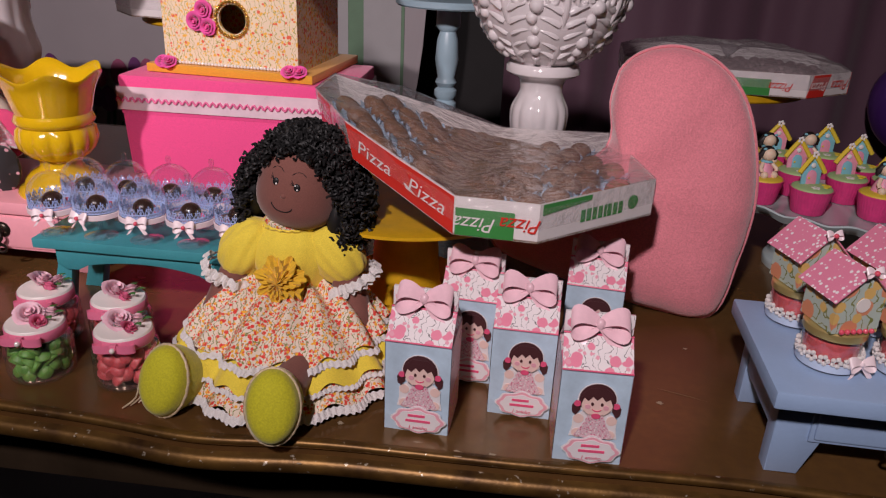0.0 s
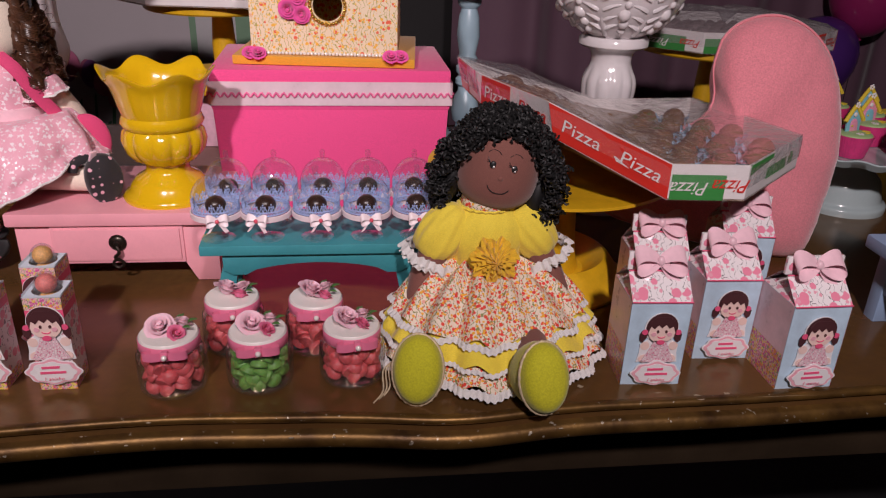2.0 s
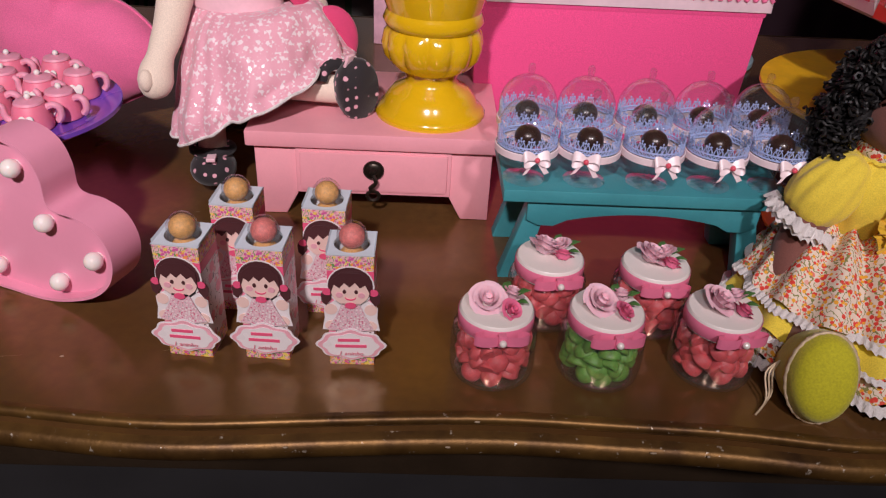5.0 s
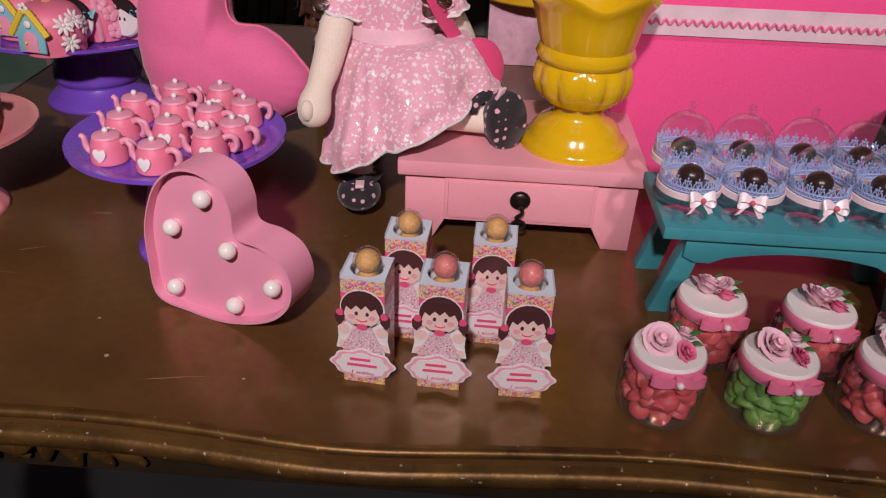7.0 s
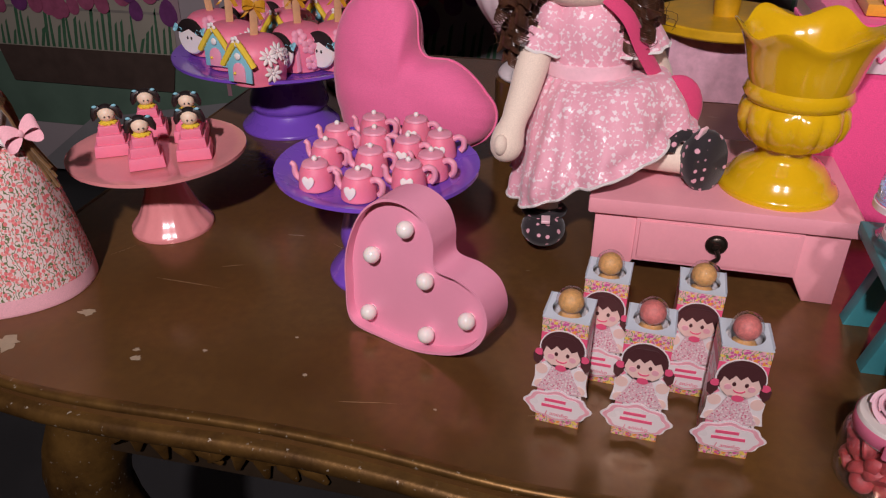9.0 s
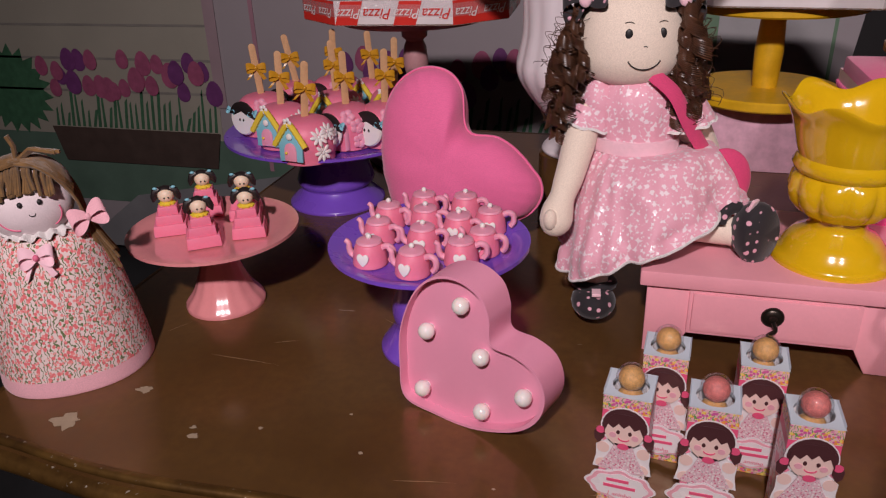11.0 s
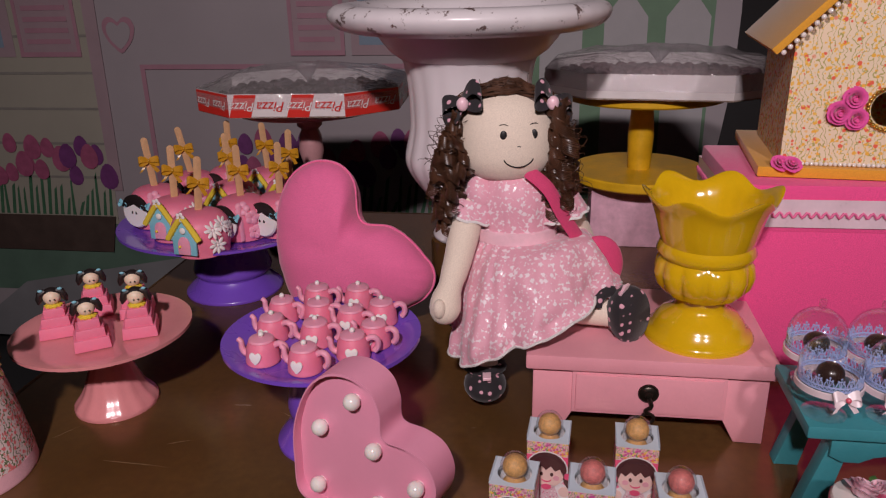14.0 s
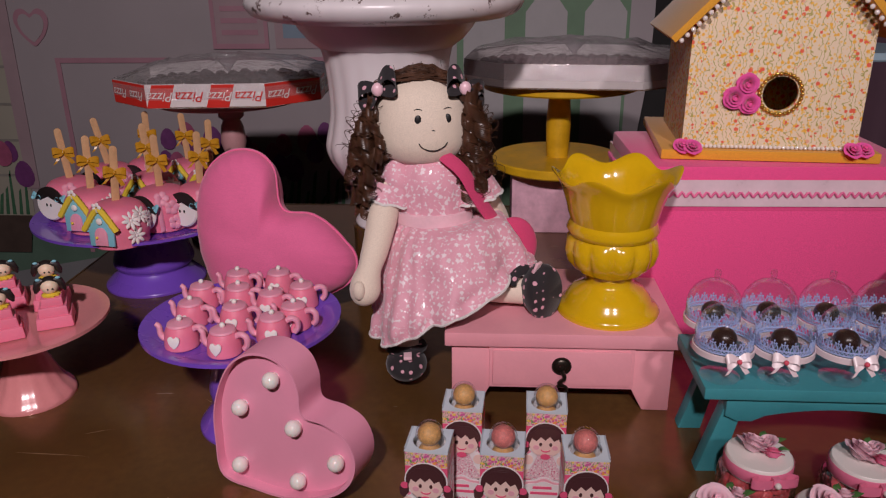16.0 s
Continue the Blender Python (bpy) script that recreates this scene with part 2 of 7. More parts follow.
def printed(name, base, petals, leaf, scale=90, size=0.34, rough=0.8, leafy=0.25, bump=0.1):
    """Cloth or paper with a small flower print: blossoms of several colours, sprigs between."""
    m, t, p = nodes(name)
    vec = coords(t)
    warp = t.nodes.new("ShaderNodeTexNoise")
    warp.inputs["Scale"].default_value = scale * 2.2
    t.links.new(vec, warp.inputs["Vector"])
    wv = mix(t, 0.25 / scale, vec, warp.outputs["Color"], "ADD")
    col = base
    # sprigs
    w = t.nodes.new("ShaderNodeTexWave")
    w.inputs["Scale"].default_value, w.inputs["Distortion"].default_value = scale * 0.28, 14
    w.inputs["Detail"].default_value, w.inputs["Detail Scale"].default_value = 2, 1.6
    t.links.new(wv, w.inputs["Vector"])
    col = mix(t, ramp(t, w.outputs["Fac"], 1 - leafy * .35, 1 - leafy * .28), base, leaf)
    for i, (petal, thr, sc) in enumerate(petals):
        v = t.nodes.new("ShaderNodeTexVoronoi")
        v.inputs["Scale"].default_value = scale * sc
        mp = t.nodes.new("ShaderNodeVectorMath")
        mp.operation = "ADD"
        mp.inputs[1].default_value = (3.7 * i, 1.9 * i, 5.3 * i)
        t.links.new(wv, mp.inputs[0])
        t.links.new(mp.outputs[0], v.inputs["Vector"])
        inside = ramp(t, v.outputs["Distance"], thr * size - 0.02, thr * size + 0.02, (1, 1, 1, 1), (0, 0, 0, 1))
        some = ramp(t, v.outputs["Color"], 0.42, 0.44, (0, 0, 0, 1), (1, 1, 1, 1))
        col = mix(t, mix(t, 1.0, inside, some, "MULTIPLY"), col, petal)
    t.links.new(col, p.inputs["Base Color"])
    p.inputs["Roughness"].default_value = rough
    bumped(t, p, noise_tex(t, vec, 500, 2), bump)
    return m


def dotted(name, base, dot, scale=70, size=0.28, rough=0.85, spread=0.55):
    m, t, p = nodes(name)
    v = t.nodes.new("ShaderNodeTexVoronoi")
    v.inputs["Scale"].default_value, v.inputs["Randomness"].default_value = scale, spread
    vec = coords(t)
    t.links.new(vec, v.inputs["Vector"])
    t.links.new(mix(t, ramp(t, v.outputs["Distance"], size - 0.03, size + 0.03, (1, 1, 1, 1), (0, 0, 0, 1)), base, dot), p.inputs["Base Color"])
    p.inputs["Roughness"].default_value, p.inputs["Sheen Weight"].default_value = rough, 0.2
    bumped(t, p, noise_tex(t, vec, 700, 2), 0.2)
    return m


def film(name, tint=(1, 1, 1), gloss=0.05, ior=1.45, wrinkle=0.0, wscale=30, haze=0.0):
    """Thin clear plastic: see-through, with a mirror-like sheen at its edges."""
    m = bpy.data.materials.new(name)
    m.use_nodes = True
    t = m.node_tree
    t.nodes.remove(t.nodes["Principled BSDF"])
    clear, shine, mx = (t.nodes.new(k) for k in ("ShaderNodeBsdfTransparent", "ShaderNodeBsdfGlossy", "ShaderNodeMixShader"))
    lw, pw, sc = t.nodes.new("ShaderNodeLayerWeight"), t.nodes.new("ShaderNodeMath"), t.nodes.new("ShaderNodeMath")
    lw.inputs["Blend"].default_value = 0.5
    pw.operation, sc.operation = "POWER", "MULTIPLY_ADD"
    pw.inputs[1].default_value = 2.2
    sc.inputs[1].default_value, sc.inputs[2].default_value = 0.50 * (ior - 0.6), 0.09 * (ior - 0.6)
    clear.inputs["Color"].default_value = (*tint, 1)
    shine.inputs["Roughness"].default_value = gloss
    if wrinkle:
        b = t.nodes.new("ShaderNodeBump")
        b.inputs["Strength"].default_value, b.inputs["Distance"].default_value = wrinkle, 0.01
        t.links.new(noise_tex(t, coords(t, (1, 1, 1)), wscale, 4), b.inputs["Height"])
        t.links.new(b.outputs["Normal"], shine.inputs["Normal"])
        t.links.new(b.outputs["Normal"], lw.inputs["Normal"])
    t.links.new(lw.outputs["Facing"], pw.inputs[0])
    t.links.new(pw.outputs[0], sc.inputs[0])
    t.links.new(sc.outputs[0], mx.inputs[0])
    t.links.new(clear.outputs[0], mx.inputs[1])
    t.links.new(shine.outputs[0], mx.inputs[2])
    last = mx.outputs[0]
    if haze:
        d, m2 = t.nodes.new("ShaderNodeBsdfDiffuse"), t.nodes.new("ShaderNodeMixShader")
        d.inputs["Color"].default_value = (0.75, 0.73, 0.74, 1)
        m2.inputs[0].default_value = haze
        t.links.new(last, m2.inputs[1])
        t.links.new(d.outputs[0], m2.inputs[2])
        last = m2.outputs[0]
    t.links.new(last, t.nodes["Material Output"].inputs["Surface"])
    return m


def table_top():
    """Old bronze-brown paint, worn and scratched, half glossy."""
    m, t, p = nodes("bronze_paint")
    vec = coords(t)
    a, b = noise_tex(t, vec, 5, 6), noise_tex(t, vec, 90, 4)
    c = mix(t, ramp(t, a, 0.3, 0.72), (0.118, 0.056, 0.018), (0.205, 0.108, 0.036))
    c = mix(t, ramp(t, b, 0.35, 0.7), c, mix(t, 0.5, c, (0.12, 0.06, 0.025)))
    # fine scratches and chips down to the pale filler
    s = t.nodes.new("ShaderNodeTexNoise")
    s.inputs["Scale"].default_value, s.inputs["Detail"].default_value = 60, 3
    t.links.new(coords(t, (0.25, 1.2, 1)), s.inputs["Vector"])
    scr = ramp(t, s.outputs["Fac"], 0.745, 0.765)
    t.links.new(mix(t, mix(t, 1.0, scr, ramp(t, a, 0.5, 0.6), "MULTIPLY"), c, (0.42, 0.34, 0.24)), p.inputs["Base Color"])
    p.inputs["Metallic"].default_value = 0.35
    r = t.nodes.new("ShaderNodeMapRange")
    r.inputs["To Min"].default_value, r.inputs["To Max"].default_value = 0.13, 0.27
    t.links.new(noise_tex(t, vec, 14, 5), r.inputs["Value"])
    t.links.new(r.outputs["Result"], p.inputs["Roughness"])
    bumped(t, p, b, 0.10)
    return m


def gold_paint():
    m, t, p = nodes("old_gold")
    vec = coords(t)
    a, b = noise_tex(t, vec, 18, 6, 0.65), noise_tex(t, vec, 140, 4)
    c = mix(t, ramp(t, a, 0.30, 0.66), (0.055, 0.025, 0.008), (0.20, 0.105, 0.026))
    c = mix(t, ramp(t, b, 0.66, 0.71), c, (0.55, 0.48, 0.38))
    t.links.new(c, p.inputs["Base Color"])
    p.inputs["Metallic"].default_value, p.inputs["Roughness"].default_value = 0.60, 0.42
    bumped(t, p, b, 0.35)
    return m


def chipped_white():
    m, t, p = nodes("chipped_white_paint")
    vec = coords(t)
    a, b = noise_tex(t, vec, 22, 6, 0.7), noise_tex(t, vec, 6, 3)
    c = mix(t, ramp(t, b, 0.3, 0.7), (0.70, 0.64, 0.66), (0.80, 0.76, 0.77))
    sep = t.nodes.new("ShaderNodeSeparateXYZ")
    t.links.new(coords(t), sep.inputs[0])
    worn = mix(t, 1.0, ramp(t, a, 0.59, 0.62), ramp(t, sep.outputs["Z"], 0.375, 0.395), "MULTIPLY")
    t.links.new(mix(t, worn, c, (0.13, 0.08, 0.07)), p.inputs["Base Color"])
    p.inputs["Roughness"].default_value = 0.32
    bumped(t, p, a, 0.25)
    return m


BRONZE, GOLD, URN_WHITE = table_top(), gold_paint(), chipped_white()
PINK_PAINT = mat("pink_paint", (0.83, 0.36, 0.42), 0.38, var=0.06, coat=0.1)
TEAL_PAINT = mat("teal_paint", (0.05, 0.29, 0.33), 0.5, var=0.12)
BLUE_PAINT = mat("pale_blue_paint", (0.30, 0.42, 0.62), 0.42, var=0.06)
YELLOW_GLAZE = mat("yellow_glaze", (0.70, 0.43, 0.008), 0.16, var=0.06, coat=0.6, bump=0.03)
YELLOW_PAINT = mat("yellow_paint", (0.70, 0.40, 0.012), 0.42, var=0.14, big=30)
PURPLE = mat("purple_enamel", (0.19, 0.075, 0.55), 0.28, var=0.06, coat=0.4, bump=0.03)
PINK_GLAZE = mat("pink_glaze", (0.72, 0.27, 0.28), 0.2, var=0.07, coat=0.4, bump=0.05)
WHITE_GLAZE = mat("white_glaze", (0.80, 0.75, 0.76), 0.13, var=0.03, coat=0.5, bump=0.02)
MINT_GLAZE = mat("pale_green_glaze", (0.46, 0.55, 0.56), 0.2, var=0.05, coat=0.4, bump=0.02)
SKY_PAINT = mat("pale_blue_lacquer", (0.36, 0.50, 0.58), 0.35, var=0.06)
HOT_PINK = cloth("hot_pink_cloth", (0.86, 0.075, 0.27), wrinkle=0.5, wscale=9)
CUSHION = cloth("pink_cushion_cloth", (0.86, 0.16, 0.36), wrinkle=0.35, wscale=14)
FELT = cloth("salmon_felt", (0.80, 0.25, 0.30), thread=420, wrinkle=0.8, wscale=22, sheen=0.5)
SATIN = mat("pink_satin", (0.86, 0.55, 0.62), 0.32, var=0.08, big=60, sheen=0.4)
HEART_PINK = mat("pink_plastic", (0.83, 0.33, 0.47), 0.36, var=0.03, bump=0.02)
MUSTARD = cloth("mustard_cloth", (0.72, 0.33, 0.025), wrinkle=0.2, wscale=40)
WHITE_LACE = cloth("white_lace", (0.80, 0.76, 0.74), thread=1400, wrinkle=0.8, wscale=400)
BLACK = mat("black", (0.012, 0.011, 0.012), 0.5)
CLEAR = film("clear_plastic", (0.97, 0.97, 0.98), 0.03, 1.40, 0.0, 30, 0.012)

# ---------------------------------------------------------------- the room
def wall(name, c, size, m, label):
    return solid(name, M().box((0, 0, 0), size, 0.004, 0), m, pose(*c), label, "wall", kind="structure")


ROOM_GREY = mat("dull_grey_wall", (0.22, 0.21, 0.21), 0.85, var=0.1, big=3)
FLOOR_MAT = mat("grey_floor", (0.035, 0.035, 0.037), 0.6, var=0.15, big=5)
solid("floor", M().box((0, 0, -0.05), (9, 8, 0.1), 0), FLOOR_MAT, pose(-0.4, 1, 0), "dim grey concrete floor under the party table", "floor", kind="structure")
solid("ceiling", M().box((0, 0, 0.05), (9, 8, 0.1), 0), ROOM_GREY, pose(-0.4, 1, 2.9), "plain grey ceiling above the party room", "ceiling", kind="structure")
# Near-black base colour carries the darkness of the room behind the backdrop.
SHADE_WALL = mat("shade_dark_wall", (0.03, 0.027, 0.028), 0.8, var=0.2, big=4)
wall("wall_north", (-0.4, 3.05, 1.45), (9, 0.1, 2.9), SHADE_WALL, "wall behind the printed backdrop, its unlit darkness put into the colour")
wall("wall_south", (-0.4, -3.05, 1.45), (9, 0.1, 2.9), ROOM_GREY, "plain grey wall facing the party table")
wall("wall_west", (-4.95, 1, 1.45), (0.1, 8, 2.9), ROOM_GREY, "plain grey side wall of the party room")
wall("wall_east", (4.15, 1, 1.45), (0.1, 8, 2.9), ROOM_GREY, "plain grey end wall of the party room")

# printed backdrop: a house front with tulips, shutters and a fence
BY = 2.50
PRINT = dict(
    canvas=mat("print_grey_lilac", (0.42, 0.37, 0.39), 0.6, var=0.05, big=3, bump=0.05),
    siding=mat("print_cream", (0.42, 0.39, 0.32), 0.6, var=0.05, big=4, bump=0.05),
    line=mat("print_siding_line", (0.30, 0.28, 0.25), 0.6),
    pink=mat("print_pink", (0.46, 0.24, 0.30), 0.6, var=0.06),
    pale=mat("print_pale_pink", (0.42, 0.30, 0.33), 0.6, var=0.05),
    tulip=mat("print_tulip_pink", (0.42, 0.10, 0.20), 0.6, var=0.15, big=40),
    violet=mat("print_tulip_violet", (0.20, 0.05, 0.20), 0.6, var=0.15, big=40),
    leaf=mat("print_leaf", (0.06, 0.17, 0.09), 0.6, var=0.2, big=40),
    brown=mat("print_brown", (0.085, 0.055, 0.045), 0.6, var=0.15, big=20),
    grass=mat("print_grass", (0.12, 0.20, 0.15), 0.6, var=0.12, big=9),
    path=mat("print_path", (0.26, 0.26, 0.27), 0.6, var=0.1, big=6),
    glass=mat("print_window", (0.25, 0.33, 0.42), 0.6, var=0.05),
    mint=mat("print_fence_green", (0.16, 0.27, 0.17), 0.6, var=0.1),
    white=mat("print_fence_white", (0.45, 0.43, 0.44), 0.6, var=0.05),
)
backdrop = thing("backdrop", pose(0, BY, 0), "printed cloth backdrop of a cottage with tulips and shutters", "backdrop")
backdrop["kind"] = "structure"


def flat(name, outline, depth, key, label=""):
    """A printed patch lying on the cloth, depth mm before it."""
    m = M()
    m.prism(outline, 0.0008, 0, pose(0, -depth * 0.001, 0))
    return part(name, m, PRINT[key], backdrop, label)


def rect(x0, z0, x1, z1):
    return [(x0, z0), (x1, z0), (x1, z1), (x0, z1)]


# the cloth itself, cut round at its right side
edge = [(-0.23 - 0.55 * (1 - math.cos(a)), 1.15 + 1.15 * math.sin(a)) for a in [radians(d) for d in range(-65, 75, 6)]]
part("canvas", M().prism([(-4.2, 0.05), (-0.6, 0.05)] + edge + [(-4.2, 2.3)], 0.01, 0), PRINT["canvas"], backdrop)
flat("siding", [(-4.2, 0.5), (-2.2, 0.5), (-2.1, 2.2), (-4.2, 2.2)], 4, "siding")
for i in range(9):
    flat("siding_line", rect(-4.2, 0.66 + i * 0.115, -2.17, 0.668 + i * 0.115), 6, "line")
flat("corner_trim", [(-2.20, 0.62), (-2.16, 0.62), (-2.13, 2.2), (-2.18, 2.2)], 8, "pale")
flat("lawn", rect(-4.2, 0.24, -1.9, 0.50), 4, "grass")
flat("garden_path", [(-2.9, 0.05), (-0.8, 0.05), (-0.9, 0.33), (-1.9, 0.40), (-2.6, 0.27)], 6, "path")
for x0, x1 in ((-2.43, -2.22), (-1.53, -1.36), (-3.1, -2.9)):
    flat("shutter", rect(x0, 1.07, x1, 1.62), 7, "pale")
    flat("shutter_edge", [(x0, 1.06), (x1, 1.06), (x1, 1.075), (x0, 1.075)], 10, "pink")
    for s in (x0, x1 - 0.012):
        flat("shutter_edge", rect(s, 1.06, s + 0.012, 1.62), 9, "pink")
    for i in range(14):
        flat("shutter_slat", rect(x0 + 0.03, 1.10 + i * 0.034, x1 - 0.03, 1.115 + i * 0.034), 9, "pink")
for x0, x1 in ((-1.34, -1.10), (-2.72, -2.45)):
    flat("window_frame", rect(x0, 1.06, x1, 1.62), 7, "pale")
    for i in range(2):
        for j in range(3):
            w = (x1 - x0 - 0.06) / 2
            flat("window_pane", rect(x0 + 0.025 + i * (w + 0.01), 1.09 + j * 0.17, x0 + 0.015 + i * (w + 0.01) + w, 1.24 + j * 0.17), 8, "glass")
for a, b in (((-2.03, 1.02), (-1.0, 1.035)), ((-2.03, 0.40), (-2.015, 1.03))):
    flat("door_frame", rect(*a, *b), 6 + (b[0] - a[0] > 0.1), "pink")
flat("painted_heart", [(x - 2.083, z + 1.07) for x, z in heart_outline(0.62, 3)], 6, "pink")
flat("painted_heart", [(x - 2.083, z + 1.083) for x, z in heart_outline(0.46, 3)], 8, "canvas")
random.seed(4)
for bx0, bx1, bz in ((-2.90, -2.20, 0.53), (-1.75, -1.0, 0.56)):
    n = 30
    for i in range(n):
        x, h = bx0 + 0.02 + (bx1 - bx0 - 0.04) * i / (n - 1), 0.05 + 0.12 * random.random()
        b = 0.012 + 0.02 * random.random()
        flat("printed_leaf", [(x - 0.006, bz), (x + 0.006, bz), (x + b, bz + h * 0.9), (x + b * 0.5, bz + h * 0.8)], 6, "leaf")
    for i in range(26):
        x, z = bx0 + (bx1 - bx0) * (i + random.random()) / 26, bz + 0.13 + 0.12 * random.random()
        s = 0.9 + 0.35 * random.random()
        tl = [(x + s * 0.026 * math.cos(a) * (1 - 0.18 * math.sin(a)), z + s * 0.036 * math.sin(a)) for a in [TAU * j / 14 for j in range(14)]]
        flat("printed_tulip", tl, 8 + 2 * (i % 3), "tulip" if random.random() < 0.62 else "violet")
    flat("printed_planter", [(bx0, bz), (bx0 + 0.03, bz - 0.13), (bx1 - 0.03, bz - 0.13), (bx1, bz)], 16, "brown")
flat("printed_bush", [(-3.05 + 0.14 * math.cos(TAU * j / 40) * (1 + 0.3 * (j % 2)), 0.66 + 0.13 * math.sin(TAU * j / 40) * (1 + 0.3 * (j % 2))) for j in range(40)], 6, "leaf")
flat("fence_back", rect(-0.80, 0.5, -0.30, 1.3), 4, "mint")
for x in (-0.78, -0.60, -0.43):
    flat("fence_picket", [(x, 0.45), (x + 0.12, 0.45), (x + 0.12, 1.16), (x + 0.06, 1.24), (x, 1.16)], 6, "white")

# plum curtain to the right of it
CURTAIN = cloth("plum_curtain", (0.17, 0.085, 0.125), wrinkle=0.3, rough=0.7)
solid("curtain", M().sheet(lambda u, v: (0.02 + 3.6 * u + 0.01 * math.sin(40 * u), 2.55 + 0.035 * math.sin(62 * u + 0.8 * math.sin(9 * u)) + 0.012 * math.sin(150 * u), 0.03 + 2.5 * v), 240, 4),
      CURTAIN, Matrix(), "plum purple curtain hanging in soft folds", "curtain", kind="structure")

# balloons tied to a weight behind the table
for name, x, y, z, r, col in (("yellow_balloon", 1.62, 2.38, 1.10, 0.13, (0.60, 0.40, 0.02)), ("magenta_balloon", 1.36, 2.42, 1.06, 0.12, (0.42, 0.03, 0.16)), ("purple_balloon", 1.22, 2.40, 0.86, 0.12, (0.10, 0.03, 0.22))):
    ob = thing("balloon", pose(x, y, 0), name.replace("_", " ") + " of shiny latex tied to a string", "balloon", "balloons by the curtain")
    part("skin", M().lathe([(0.004, -1.22 * r), (0.011, -1.19 * r), (0.006, -1.13 * r)] + [(r * math.sin(a) * (1 - 0.10 * math.cos(a)), -r * 1.12 * math.cos(a)) for a in [math.pi * i / 16 for i in range(1, 17)]], 28, 0, pose(0, 0, z)), mat(name, col, 0.22, var=0.03, bump=0), ob)
    part("string", M().tube([(0, 0, z - 1.2 * r), (0.004, 0, z * 0.5), (0, 0, 0.0)], 0.0012, 0, 5), BLACK, ob)

# ---------------------------------------------------------------- the party table
XL, XR, YF, YB = -1.41, 1.15, 0.670, 1.78


def sway(x):
    """How far the serpentine front stands out at x."""
    s = 0.0
    for c, w, d in ((-0.20, 0.09, 0.014), (-0.76, 0.10, 0.009), (-0.50, 0.10, -0.006), (0.33, 0.15, -0.008), (-1.00, 0.14, -0.008), (-1.38, 0.12, -0.022)):
        s += d * math.exp(-((x - c) / w) ** 2)
    return s


table = thing("serpentine_table", pose(0, 0, 0), "old bronze-brown console table with a chipped gold serpentine edge", "table")
xs = [XL + 0.04 + (XR - XL - 0.08) * i / 120 for i in range(121)]
loop = [(x, YF - sway(x)) for x in xs]
loop += [(XR - 0.04 + 0.04 * math.sin(a), YF + 0.04 - 0.04 * math.cos(a)) for a in [radians(d) for d in (20, 45, 70, 90)]]
loop += [(XR, YB), (XL, YB)]
loop += [(XL + 0.04 - 0.04 * math.sin(a), YF + 0.04 - 0.04 * math.cos(a)) for a in [radians(d) for d in (90, 70, 45, 20)]]


def ring(prof, k=0):
    """A moulding with a profile of (out, height) round the table's outline."""
    n, m = len(loop), M()
    P = [Vector(p) for p in loop]
    N = []
    for i in range(n):
        d = (P[(i + 1) % n] - P[i - 1]).normalized()
        N.append(Vector((d.y, -d.x)))
    verts = [(P[i].x + N[i].x * o, P[i].y + N[i].y * o, z) for o, z in prof for i in range(n)]
    faces = [(r * n + i, r * n + (i + 1) % n, (r + 1) * n + (i + 1) % n, (r + 1) * n + i) for r in range(len(prof) - 1) for i in range(n)]
    return m.add(verts, faces, k)


top = M()
top.add([(x, y, TOP) for x, y in loop] + [(x, y, TOP - 0.02) for x, y in loop], [tuple(range(len(loop))), tuple(reversed(range(len(loop), 2 * len(loop))))])
n = len(loop)
top.f += [(i, n + i, n + (i + 1) % n, (i + 1) % n) for i in range(n)]
top.k += [0] * n
part("tabletop", top, BRONZE, table)
arc = lambda cx, cz, r, a0, a1, s=7: [(cx + r * math.cos(radians(a0 + (a1 - a0) * i / s)), cz + r * math.sin(radians(a0 + (a1 - a0) * i / s))) for i in range(s + 1)]
part("edge_moulding", ring([(-0.004, TOP + 0.0005)] + arc(0.0005, TOP - 0.0040, 0.0048, 100, -75) + [(-0.0035, TOP - 0.0105), (-0.0045, TOP - 0.0155), (-0.001, TOP - 0.0175)] + arc(0.002, TOP - 0.0275, 0.0105, 62, -80, 10)
     + [(-0.002, TOP - 0.040), (-0.014, TOP - 0.047), (-0.03, TOP - 0.05)]), GOLD, table, "chipped gold-painted edge moulding")
part("apron", M().box((-0.13, 1.22, 0.69), (2.36, 0.92, 0.12), 0.004), mat("dark_apron", (0.035, 0.022, 0.012), 0.5, var=0.25), table)
for lx in (XL + 0.13, XR - 0.13):
    for ly in (0.80, YB - 0.1):
        m = M().tube(smooth_loop([(lx, ly, 0.66), (lx - 0.02 * (1 if lx < 0 else -1), ly - 0.03, 0.55), (lx + 0.03 * (1 if lx < 0 else -1), ly, 0.3), (lx, ly - 0.02, 0.06), (lx - 0.02, ly - 0.05, 0.0)], 5, False), 
                     [0.055 - 0.03 * i / 20 for i in range(21)], 0, 12)
        part("leg", m, GOLD, table)
# carved scrolls on the apron
random.seed(2)
for cx in (-1.17, -1.05, 0.8, 0.95):
    m = M()
    for s in (-1, 1):
        m.tube([(cx + s * (0.012 + 0.0035 * a) * math.cos(a) , 0.752, 0.70 + (0.012 + 0.0035 * a) * math.sin(a)) for a in [0.35 * i for i in range(24)]], [0.009 - 0.0002 * i for i in range(24)], 0, 8)
    for i in range(5):
        u = i - 2
        m.tube([(cx + 0.012 * u, 0.752, 0.70), (cx + 0.026 * u, 0.748, 0.675), (cx + 0.034 * u, 0.752, 0.645 + 0.004 * abs(u))], [0.006, 0.010, 0.003], 0, 8, None, False, 0.6)
    part("carved_scroll", m, GOLD, table)
